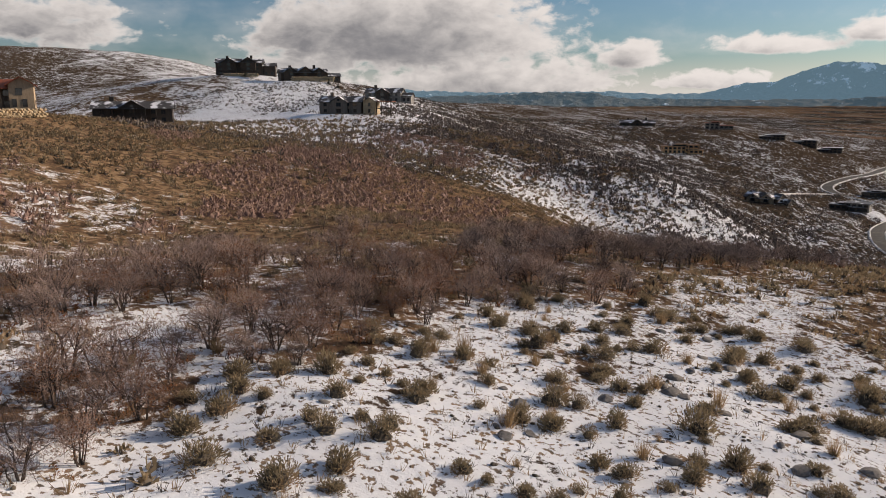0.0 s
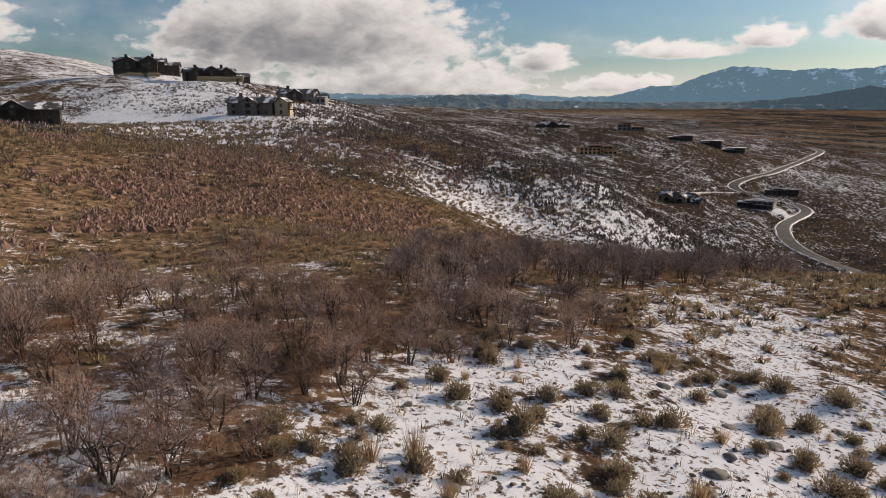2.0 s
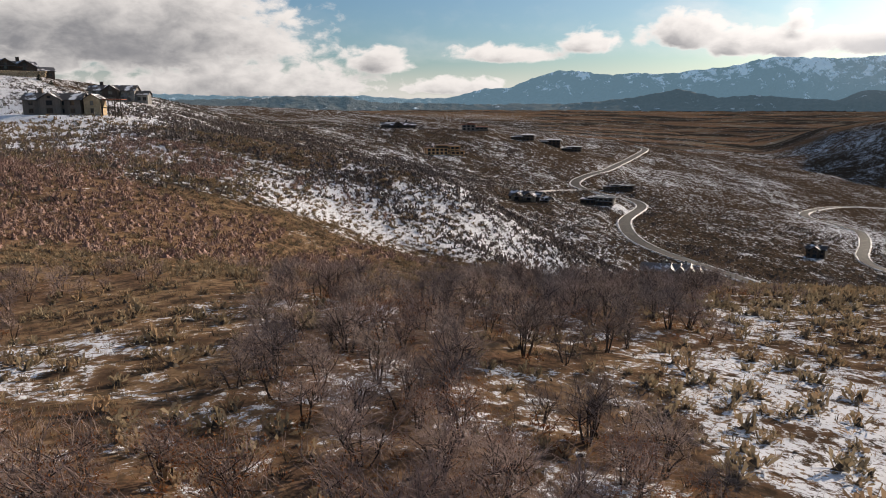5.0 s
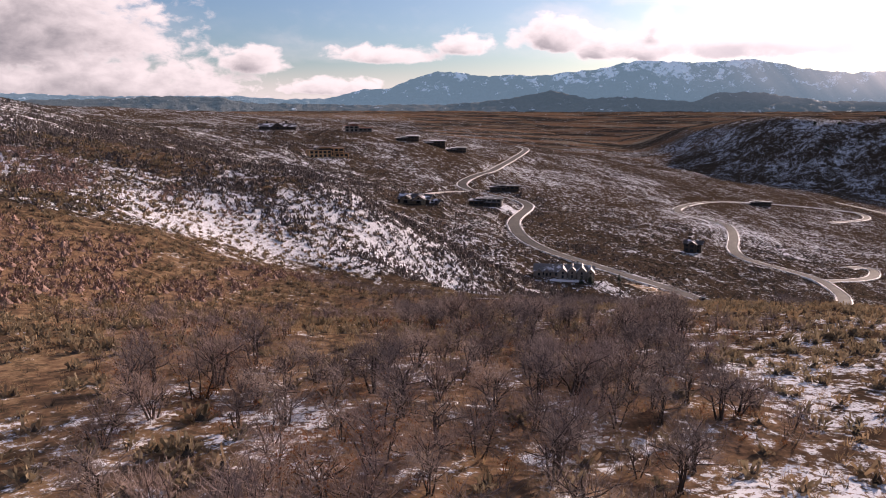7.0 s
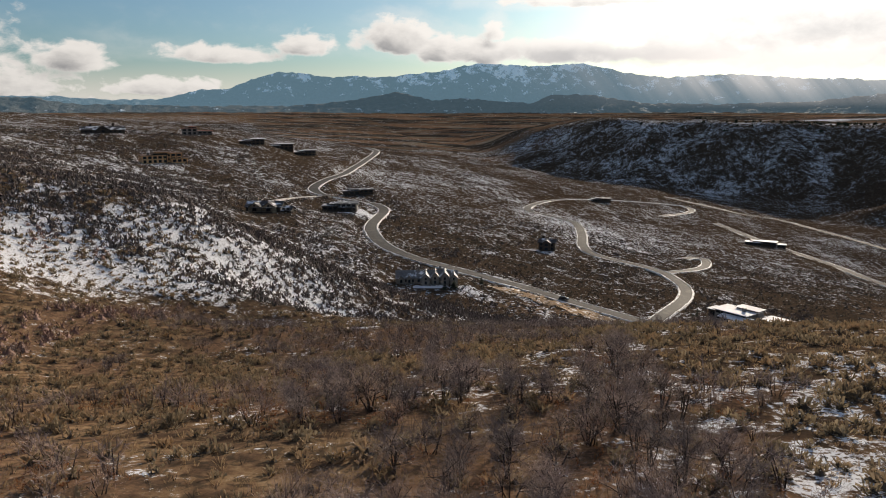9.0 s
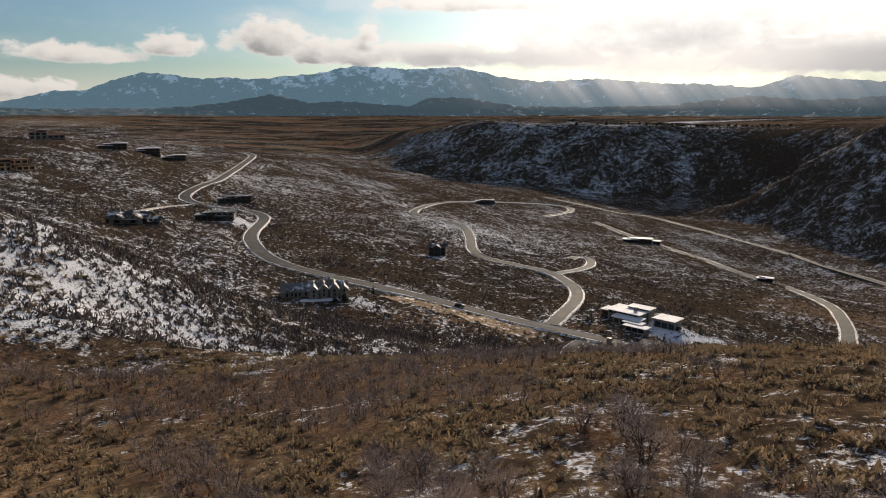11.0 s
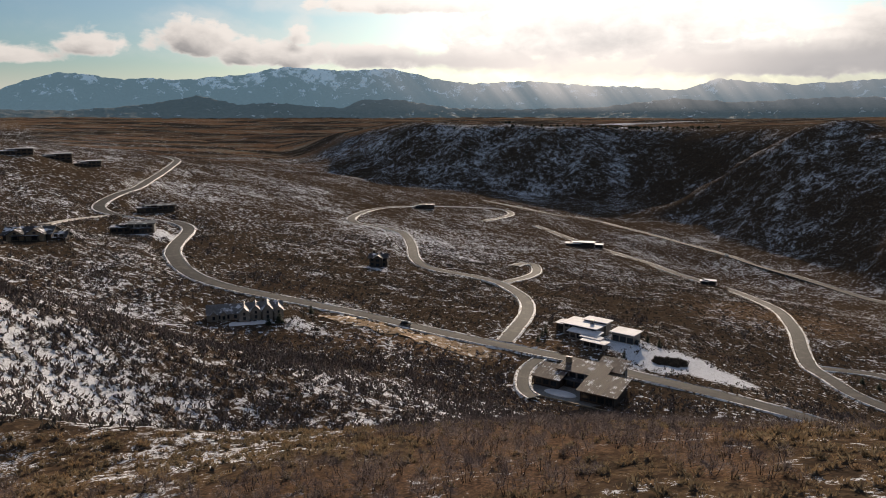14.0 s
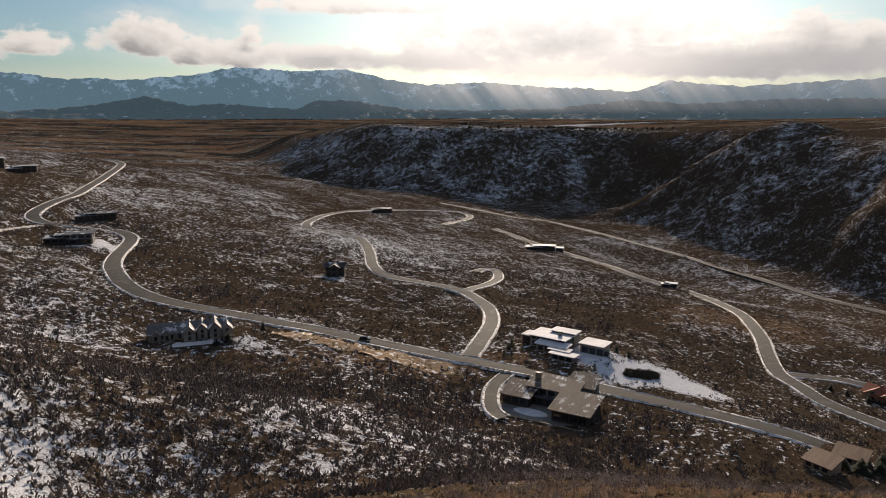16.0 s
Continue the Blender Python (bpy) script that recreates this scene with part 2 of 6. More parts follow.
LANDFORMS[45, 1] = [
    (-220, 280, 3.4), (-250, 220, 6.9), (-250, 100, 8.7), (-280, 310, 6.5), (-280, 280, 8.4),
    (-280, 160, 7.2),
]
LANDFORMS[25, 0] = [
    (60, 120, -2.9), (40, 0, 1.7), (20, 200, 3), (20, 80, 2.7), (-20, 260, -4.3),
    (-20, 140, 1.5), (-40, 240, -7), (-40, 200, 3.8), (-40, -20, -2.6), (-60, 240, -10.3),
    (-60, 200, 9.1), (-60, 160, -4.5), (-60, 0, -2.5), (-80, 120, -4.3), (-80, 40, -9.3),
    (-100, 260, 6.7), (-100, 160, -4.1), (-120, 260, 4.7), (-120, 220, -0.8), (-120, 160, 3.5),
    (-120, 80, -5.3),
]

# ---- roads ----
ROADS = {}  # plan of the centre line, x and y; width
ROADS['main_road'] = ([(-150, 1180), (-122, 1084), (-121, 905), (-124, 761), (-133, 711), (-139, 671), (-139, 653), (-134, 643), (-125, 639), (-109, 646), (-95, 651), (-83, 645), (-77, 631), (-77, 611), (-79, 584), (-80, 558), (-79, 534), (-75, 512), (-70, 496), (-61, 480), (-48, 470), (-35, 464), (-23, 459), (-10, 453), (1, 447), (16, 441), (30, 433), (49, 423), (68, 412), (79, 405), (93, 393), (103, 385), (111, 375), (120, 365), (127, 356), (135, 348), (143, 340), (149, 331), (157, 324), (163, 316), (170, 310), (174, 305), (182, 296), (205, 270)], 7.6)
ROADS['upper_road'] = ([(80, 408), (91, 424), (108, 451), (123, 481), (133, 512), (134, 537), (131, 554), (120, 565), (106, 572), (92, 578), (85, 589), (85, 616), (94, 660), (101, 707), (101, 733), (90, 742), (76, 749), (61, 752), (60, 774), (73, 811), (95, 859), (131, 913), (205, 986), (299, 1057), (329, 1066), (329, 1040), (307, 1000), (270, 952), (243, 919)], 7)
ROADS['cul_de_sac'] = ([(130, 552), (149, 572), (169, 595), (189, 623), (201, 650), (203, 663), (194, 663), (178, 646)], 6.4)
ROADS['lower_road'] = ([(330, 960), (352, 850), (366, 740), (370, 689), (382, 661), (384, 623), (370, 579), (350, 533), (321, 488), (299, 457), (279, 432), (259, 403), (257, 389), (253, 375), (253, 361), (256, 348), (258, 339), (268, 300), (290, 240)], 7.6)
ROADS['side_road'] = ([(263, 405), (273, 400), (290, 394), (302, 383), (325, 372), (360, 350)], 6)
ROADS['highway'] = ([(330, 1180), (430, 1117), (490, 1127), (521, 1072), (540, 1006), (553, 940), (559, 874), (553, 783), (551, 694), (548, 633), (555, 585), (560, 480), (565, 350), (570, 150)], 9.5)
ROADS['house_drive'] = ([(94, 391), (85, 384), (78, 376), (74, 368), (70, 359), (69, 351), (71, 346)], 4.6)
ROADS['hill_drive'] = ([(-152, 563), (-146, 594), (-137, 617), (-129, 631)], 6)
HOUSE_PLACES = [  # x, y and radius of level ground
    (-473, 311, 20), (-420, 329, 20), (-277, 244, 16), (-340, 335, 15), (-231, 67, 14), (-286, 138, 16), (-247, 604, 15), (-322, 672, 16), (-264, 732, 14), (-216, 757, 12), (-196, 792, 12), (-172, 800, 12),
    (-141, 497, 15), (-107, 588, 14), (-103, 674, 14), (49, 566, 9), (-38, 426, 19), (94, 356, 20), (124, 404, 19), (322, 800, 18), (376, 651, 8), (176, 944, 12), (157, 284, 6), (176, 289, 7), (294, 366, 13),
]


def rough_noise(x, y, scale, seed=0):
    """Smooth value noise on numpy arrays, about -1 to 1."""
    x, y = x / scale + 37.13 * seed, y / scale - 17.7 * seed
    xi, yi = np.floor(x), np.floor(y)
    fx, fy = x - xi, y - yi
    fx, fy = fx * fx * (3 - 2 * fx), fy * fy * (3 - 2 * fy)

    def rnd(a, b):
        v = np.sin(a * 127.1 + b * 311.7 + seed * 74.7) * 43758.5453
        return 2 * (v - np.floor(v)) - 1

    top = rnd(xi, yi) * (1 - fx) + rnd(xi + 1, yi) * fx
    low = rnd(xi, yi + 1) * (1 - fx) + rnd(xi + 1, yi + 1) * fx
    return top * (1 - fy) + low * fy


def smooth(v, lo, hi):
    t = np.clip((v - lo) / (hi - lo), 0, 1)
    return t * t * (3 - 2 * t)


CANYON_FOOT = [  # x, y, z of the canyon wall's foot, from the south to the north-west
    (560, -400, -150), (545, 100, -165), (545, 350, -168), (545, 500, -170), (558, 650, -172), (577, 780, -172), (592, 880, -172), (606, 1000, -170), (628, 1130, -165),
    (690, 1240, -158), (680, 1320, -156), (540, 1365, -164), (430, 1450, -158), (330, 1490, -150), (190, 1640, -138), (60, 1860, -116), (-60, 2300, -95),
]


def beyond_foot(x, y):
    """Signed distance beyond the foot line of the canyon wall, the place along it and the foot's height there."""
    best = np.full(x.shape, 1e9)
    along, foot, sign = np.zeros(x.shape), np.zeros(x.shape), np.ones(x.shape)
    run = 0.0
    for (ax, ay, az), (bx, by, bz) in zip(CANYON_FOOT, CANYON_FOOT[1:]):
        lx, ly = bx - ax, by - ay
        length = math.hypot(lx, ly)
        u = np.clip(((x - ax) * lx + (y - ay) * ly) / length ** 2, 0, 1)
        dist = np.hypot(x - ax - u * lx, y - ay - u * ly)
        side = np.sign(lx * (y - ay) - ly * (x - ax))
        near = dist < best
        best = np.where(near, dist, best)
        along = np.where(near, run + u * length, along)
        foot = np.where(near, az + u * (bz - az), foot)
        sign = np.where(near, -side, sign)
        run += length
    return best * sign, along, foot


def landform(x, y):
    """Height of the bare landform in metres."""
    x, y = np.asarray(x, float), np.asarray(y, float)
    z = np.full(x.shape, -60.0)
    for (radius, _), swells in LANDFORMS.items():
        for sx, sy, h in swells:
            z += h * np.exp(-((x - sx) ** 2 + (y - sy) ** 2) / (2 * radius * radius))
    # a gully before the spur
    z -= 10 * np.exp(-(((x + 66) / 38) ** 2 + ((y - 193) / 17) ** 2))
    # the canyon: its far wall climbs from the foot line to a tableland
    d, along, foot = beyond_foot(x, y)
    top = np.interp(x, [60, 140, 240, 400, 700, 1000, 1300, 2500], [-118, -84, -42, -12, -20, -22, -12, 15])
    top = top + (-82 - top) * smooth(y, 2100, 3000)
    flutes = 34 * (0.6 - np.abs(rough_noise(along, 0.25 * d, 170, 8)) * 1.6) + 14 * (0.5 - np.abs(rough_noise(along, 0.5 * d, 62, 9))) + 6 * rough_noise(along, d, 34, 10)
    rise = smooth(d + flutes * smooth(d, 10, 60), 0, 250)
    floor = z + (foot - z) * smooth(d, -70, 30)
    z = np.where(d > -70, floor + (top - floor) * rise, z)
    # a spur that comes down the wall towards the river bend, with a gully behind it
    run, off = (x - 880) * -0.676 + (y - 940) * 0.737, (x - 880) * 0.737 + (y - 940) * 0.676
    z = z + smooth(run, -60, 60) * (1 - smooth(run, 250, 400)) * (24 * np.exp(-((off + 8) / 48) ** 2) - 26 * np.exp(-((off - 95) / 55) ** 2))
    far = np.hypot(x + 20, y - 60)
    z = z + (-10 + 30 * smooth(far, 3850, 4900) - z) * smooth(far, 2500, 3850)
    return z


def spline(points, step):
    """A smooth line through plan points, sampled every step metres."""
    p = np.array(points, float)
    p = np.vstack([2 * p[0] - p[1], p, 2 * p[-1] - p[-2]])
    out = []
    for a, b, c, d in zip(p, p[1:], p[2:], p[3:]):
        n = max(2, int(np.hypot(*(c - b)) / step))
        for t in np.arange(n) / n:
            out.append(0.5 * (2 * b + (c - a) * t + (2 * a - 5 * b + 4 * c - d) * t * t + (3 * b - a - 3 * c + d) * t ** 3))
    out.append(p[-2])
    return np.array(out)


def smoothed(v, n):
    k = np.ones(n) / n
    return np.convolve(np.pad(v, n // 2, mode="edge"), k, "valid")[: len(v)]


ROAD_LINES = {}
for _name, (_plan, _width) in ROADS.items():
    _line = spline(_plan, 4.0)
    for _k in range(2):
        _line = np.stack([smoothed(_line[:, 0], 3), smoothed(_line[:, 1], 3)], 1)
    ROAD_LINES[_name] = (_line, smoothed(landform(_line[:, 0], _line[:, 1]), 9), _width)


def road_bed(x, y, z):
    """The ground cut and filled to carry the roads."""
    flat = x.ravel(), y.ravel()
    out = z.ravel().copy()
    box = np.where((flat[0] > -190) & (flat[0] < 640) & (flat[1] > 120) & (flat[1] < 1250))[0]
    for line, heights, width in ROAD_LINES.values():
        lo, hi = line.min(0) - 20, line.max(0) + 20
        some = box[(flat[0][box] > lo[0]) & (flat[0][box] < hi[0]) & (flat[1][box] > lo[1]) & (flat[1][box] < hi[1])]
        for k in range(0, len(some), 20000):
            i = some[k : k + 20000]
            d2 = (flat[0][i][:, None] - line[None, :, 0]) ** 2 + (flat[1][i][:, None] - line[None, :, 1]) ** 2
            j = d2.argmin(1)
            d = np.sqrt(d2[np.arange(len(i)), j])
            w = 1 - smooth(d, width / 2 + 3.5, width / 2 + 12)
            out[i] = out[i] * (1 - w) + (heights[j] - 0.45) * w
    return out.reshape(z.shape)


def road_distance(x, y):
    """Distance from the edge of the nearest road."""
    best = np.full(x.shape, 1e3)
    for line, _, width in ROAD_LINES.values():
        for k in range(0, len(x), 20000):
            s = slice(k, k + 20000)
            d = np.sqrt(((x[s][:, None] - line[None, :, 0]) ** 2 + (y[s][:, None] - line[None, :, 1]) ** 2).min(1)) - width / 2
            best[s] = np.minimum(best[s], d)
    return best


def ground_height(x, y):
    """The landform with its small rolls and road beds."""
    x, y = np.asarray(x, float), np.asarray(y, float)
    far = np.hypot(x + 20, y - 60)
    z = landform(x, y)
    z += 0.16 * rough_noise(x, y, 2.3, 1) + 0.3 * rough_noise(x, y, 6.5, 2)
    z += smooth(far, 120, 500) * (1.6 * rough_noise(x, y, 38, 3) + 0.8 * rough_noise(x, y, 17, 4))
    z += smooth(far, 700, 1600) * (1 - 0.85 * smooth(far, 1800, 2500)) * (4 * rough_noise(x, y, 110, 5) + 2.0 * rough_noise(x, y, 47, 6))
    return house_pads(x, y, road_bed(x, y, z))


def house_pads(x, y, z):
    """Level ground under each house."""
    for hx, hy, r in HOUSE_PLACES:
        d = np.hypot(x - hx, y - hy)
        near = d < r + 14
        if near.any():
            level = float(landform(np.array([hx]), np.array([hy]))[0])
            w = 1 - smooth(d, r, r + 13)
            z = np.where(near, z * (1 - w) + level * w, z)
    return z


def mesh_object(name, verts, faces, material, parent=None, smooth_shade=False):
    me = bpy.data.meshes.new(name)
    me.from_pydata(verts, [], faces)
    me.update()
    if smooth_shade:
        me.polygons.foreach_set("use_smooth", [True] * len(me.polygons))
    ob = new(name, me)
    if material:
        me.materials.append(material)
    if parent:
        ob.parent = parent
    return ob


def grid_mesh(name, xs, ys, height, material):
    """One smooth-shaded sheet over the lines xs and ys."""
    gx, gy = np.meshgrid(xs, ys)
    co = np.stack([gx.ravel(), gy.ravel(), height(gx, gy).ravel()], 1).astype(np.float32)
    nx, ny = len(xs), len(ys)
    i = (np.arange(ny - 1)[:, None] * nx + np.arange(nx - 1)[None]).ravel()
    quads = np.stack([i, i + 1, i + nx + 1, i + nx], 1).astype(np.int32)
    me = bpy.data.meshes.new(name)
    me.vertices.add(len(co))
    me.vertices.foreach_set("co", co.ravel())
    me.loops.add(quads.size)
    me.loops.foreach_set("vertex_index", quads.ravel())
    me.polygons.add(len(quads))
    me.polygons.foreach_set("loop_start", np.arange(0, quads.size, 4, dtype=np.int32))
    me.update(calc_edges=True)
    me.polygons.foreach_set("use_smooth", np.ones(len(quads), bool))
    me.materials.append(material)
    return new(name, me)


def graded(lo, hi, centre, fine, growth):
    """Grid lines that are fine metres apart at the centre and spread outwards."""
    def side(limit):
        out, step = [], fine
        v = 0.0
        while v < limit:
            v += step
            step = min(max(fine, fine + growth * (v - 60)), 60)
            out.append(min(v, limit))
        return out
    return np.array([centre - v for v in reversed(side(centre - lo))] + [centre] + [centre + v for v in side(hi - centre)])


def denser(lines, lo, hi, step):
    """Grid lines with more of them between lo and hi."""
    out = [lines[0]]
    for a, b in zip(lines, lines[1:]):
        n = max(1, round((b - a) / step)) if lo < (a + b) / 2 < hi else 1
        out += [a + (b - a) * (i + 1) / n for i in range(n)]
    return np.array(out)


# where snow lies and where dry grass shows: x, y, half widths, value
SNOW_NEAR = [
    (8, 30, 30, 36, 1.35), (-8, 14, 16, 12, 1.2), (-4, 62, 14, 20, 0.55), (14, 80, 22, 30, 0.66), (-20, 38, 14, 16, 0.62), (-40, 24, 26, 12, 0.55), (-36, 66, 16, 12, 0.5), (-32, 103, 16, 10, 0.6),
    (-8, 92, 14, 16, 0.62), (-22, 14, 10, 8, 0.75), (-30, 18, 10, 10, 0.6), (-75, 90, 34, 40, 0.36), (-60, 50, 26, 14, 0.45), (-20, 130, 40, 20, 0.3), (-66, 192, 30, 14, 0.75),
    (-100, 190, 30, 12, 0.7), (-70, 152, 24, 14, 0.5), (10, 150, 30, 16, 0.36), (-110, 70, 40, 30, 0.46),
]
SNOW_HILL = [
    (-150, 115, 50, 20, 0.42), (-230, 100, 60, 40, 0.3), (-290, 250, 90, 60, 1.15), (-330, 190, 80, 40, 1.1), (-420, 300, 120, 60, 0.8), (-480, 200, 120, 60, 0.55), (-170, 205, 30, 18, 0.52),
    (-115, 210, 40, 26, 0.56), (-85, 240, 30, 34, 0.56), (-62, 250, 24, 26, 0.6), (-58, 292, 30, 34, 0.55), (-20, 285, 40, 24, 0.5), (-85, 320, 30, 40, 0.6), (-150, 270, 50, 20, 0.45),
    (-200, 240, 40, 16, 0.12), (-260, 500, 120, 120, 0.45), (-60, 400, 50, 40, 0.3), (40, 480, 120, 60, 0.3),
]
SNOW_SPUR = [
    (20, 500, 60, 40, 0.2), (120, 620, 90, 120, 0.3), (60, 640, 60, 60, 0.38), (300, 600, 110, 120, 0.27), (200, 480, 60, 60, 0.14), (139, 398, 9, 9, 1.2), (152, 376, 18, 11, 1.5),
    (168, 362, 10, 8, 1.4), (44, 556, 14, 9, 1.2), (250, 420, 60, 60, 0.2), (-95, 590, 14, 12, 1.1), (-20, 412, 16, 5, 1.2), (-300, 900, 300, 200, 0.3), (0, 850, 200, 130, 0.33),
    (300, 850, 120, 200, 0.25), (650, 800, 70, 240, 0.30), (760, 950, 90, 200, 0.42), (800, 700, 120, 160, 0.42),
]
# canyon wall rows: snow patches, whitened further to stand for distance haze
SNOW_VALLEY_HAZE = [
    (620, 1470, 260, 90, 0.42), (560, 1500, 90, 60, 0.42), (470, 1560, 60, 60, 0.48), (860, 1250, 160, 120, 0.26), (1000, 1200, 120, 120, 0.26), (300, 1610, 120, 80, 0.42), (150, 1760, 120, 90, 0.4),
    (60, 1960, 120, 110, 0.45), (430, 1560, 60, 70, 0.5), (500, 1250, 200, 120, 0.2), (250, 1300, 200, 120, 0.15), (700, 1800, 300, 100, 0.15), (480, 1700, 90, 80, 0.55), (380, 1800, 100, 90, 0.5),
    (640, 1600, 120, 50, 0.5), (250, 1900, 110, 110, 0.5), (860, 1600, 120, 30, 0.9), (-700, 500, 200, 150, 0.75),
]
SNOW_CANYON = [
    (18, 300, 40, 25, 0.72), (-25, 295, 40, 30, 0.7), (-62, 256, 18, 24, 0.95),
    (1100, 2100, 260, 90, 0.9), (-1000, 2400, 700, 700, 0.42), (-500, 1500, 260, 300, 0.42), (300, 3200, 1500, 900, 0.08), (2300, 2600, 900, 700, 0.15),
]
SNOW_LIES = SNOW_NEAR + SNOW_HILL + SNOW_SPUR + SNOW_VALLEY_HAZE + SNOW_CANYON
GRASS_SHOWS = [(-70, 80, 60, 60, 1.0), (-20, 125, 50, 35, 0.3), (20, 140, 40, 30, 0.4), (-120, 60, 60, 50, 0.9), (-230, 110, 80, 50, 1.0), (-30, 60, 30, 30, 0.9), (-38, 34, 24, 20, 0.9), (0, 95, 24, 24, 0.5), (-30, 100, 20, 14, 0.45),
    (-600, 3300, 900, 250, 0.9), (700, 3000, 500, 160, 0.5), (0, 2500, 2500, 300, 0.05), (60, 400, 44, 8, 1.0), (320, 500, 40, 30, 0.8), (-200, 230, 60, 20, 0.6), (-480, 120, 160, 90, 0.7)]


def blended(x, y, spots, rest):
    """A soft map from spots of known value."""
    total, weight = np.full(x.shape, 0.06 * rest), np.full(x.shape, 0.06)
    for cx, cy, rx, ry, value in spots:
        w = np.exp(-1.4 * (((x - cx) / rx) ** 2 + ((y - cy) / ry) ** 2))
        total += w * value
        weight += w
    return total / weight


HILL_EDGE = [(-330, 150), (-245, 139), (-205, 141), (-165, 136), (-140, 135), (-128, 146), (-120, 160), (-115, 175), (-107, 192), (-95, 200), (-79, 206), (-50, 214)]


def spur_flank(x, y):
    """How far a place lies on the snowy flank beyond the hill's edge, and on the hill before it, 0 to 1."""
    beyond = y - np.interp(x, *np.array(HILL_EDGE, float).T) + 4 * rough_noise(x, y, 14, 71)
    within = smooth(x, -330, -290) * (1 - smooth(x, -72, -50))
    return smooth(beyond, -2, 9) * (1 - smooth(beyond, 50, 85)) * within, smooth(-beyond, -2, 9) * (1 - smooth(x, -60, -44)) * smooth(y, 40, 62)


def snow_lean(x, y):
    flank, hill = spur_flank(x, y)
    return np.clip(blended(x, y, SNOW_LIES, 0.10) + 0.30 * flank - 0.22 * hill, 0.02, 1.6)


def dry_grass(x, y):
    flank, hill = spur_flank(x, y)
    return np.clip(blended(x, y, GRASS_SHOWS, 0.25) + 0.2 * hill, 0, 1) * (1 - 0.8 * flank)


ground = grid_mesh("ground", denser(graded(-4700, 4700, -30, 1.5, 0.025), 380, 1050, 11), denser(graded(-1500, 4900, 60, 1.5, 0.025), 850, 1750, 11), ground_height, ground_material)
_co = np.empty(len(ground.data.vertices) * 3, np.float32)
ground.data.vertices.foreach_get("co", _co)
_co = _co.reshape(-1, 3)
for _name, _map in (("snow_lean", snow_lean), ("dry_grass", dry_grass)):
    ground.data.attributes.new(_name, "FLOAT", "POINT").data.foreach_set("value", _map(_co[:, 0].astype(float), _co[:, 1].astype(float)).astype(np.float32))
_far = np.hypot(_co[:, 0] + 20, _co[:, 1] - 60)
_flecks = smooth(_far, 130, 330) * (0.50 + 0.15 * rough_noise(_co[:, 0], _co[:, 1], 90, 61))
_flecks += 0.25 * np.exp(-(((_co[:, 0] - 60) / 160) ** 2 + ((_co[:, 1] - 720) / 130) ** 2)) - 0.5 * smooth(beyond_foot(_co[:, 0], _co[:, 1])[0], 20, 120)
_flecks -= 0.35 * np.exp(-(((_co[:, 0] - 190) / 90) ** 2 + ((_co[:, 1] - 480) / 70) ** 2))
_beyond = _far - 1700 * smooth(-_co[:, 0] - 0.2 * _co[:, 1], 0, 300)
_flecks *= 1 - smooth(_beyond, 1600, 2100)
ground.data.attributes.new("snow_flecks", "FLOAT", "POINT").data.foreach_set("value", np.clip(_flecks, 0, 1).astype(np.float32))
ground.data.attributes.new("far_fields", "FLOAT", "POINT").data.foreach_set("value", smooth(_beyond, 1600, 2200).astype(np.float32))
tagged(ground, "hillside ground of dry grass, earth and patchy thin snow", "ground", kind="structure")


def ribbon(name, line, heights, profile, material, wobble=0.0, seed=0):
    """A strip along a line; profile is rows of offset to the right and height above the line."""
    t = np.gradient(line, axis=0)
    t /= np.linalg.norm(t, axis=1)[:, None]
    verts, faces = [], []
    n = len(profile)
    for i, (p, d, z) in enumerate(zip(line, t, heights)):
        for k, (o, h) in enumerate(profile):
            r = wobble * float(rough_noise(np.array([i * 3.0]), np.array([k * 9.0]), 7, seed)[0])
            verts.append((p[0] + d[1] * (o + r), p[1] - d[0] * (o + r), z + h))
    for i in range(len(line) - 1):
        for k in range(n - 1):
            a = i * n + k
            faces.append((a, a + 1, a + n + 1, a + n))
    return mesh_object(name, verts, faces, material, smooth_shade=False)


def make_road_materials():
    m, g = material("worn_asphalt")
    pos = g.add("ShaderNodeNewGeometry").outputs["Position"]
    n = g.noise(pos, 6.0, 6, 0.65)
    n2 = g.noise(pos, 0.18, 4, 0.6)
    c = g.mix(g.ramp(n, 0.3, 0.7), (0.062, 0.058, 0.053), (0.105, 0.098, 0.087))
    c = g.mix(g.ramp(n2, 0.5, 0.7, 0.0, 0.6), c, (0.15, 0.135, 0.115))
    surface(g, c, 0.85, bump=n, strength=0.3, distance=0.02, spec=0.12)
    m2, g = material("ploughed_snow_bank")
    pos = g.add("ShaderNodeNewGeometry").outputs["Position"]
    n = g.noise(pos, 0.55, 7, 0.7)
    c = g.mix(g.ramp(n, 0.49, 0.58), (0.8, 0.79, 0.78), (0.17, 0.12, 0.08))
    surface(g, c, 0.8, bump=n, strength=0.6, distance=0.2)
    m3, g = material("pale_dirt_and_snow_track")
    pos = g.add("ShaderNodeNewGeometry").outputs["Position"]
    n = g.noise(pos, 0.5, 7, 0.65)
    c = g.mix(g.ramp(n, 0.42, 0.55), (0.32, 0.25, 0.17), (0.74, 0.72, 0.7))
    surface(g, c, 0.9, bump=n, strength=0.5, distance=0.1)
    return m, m2, m3


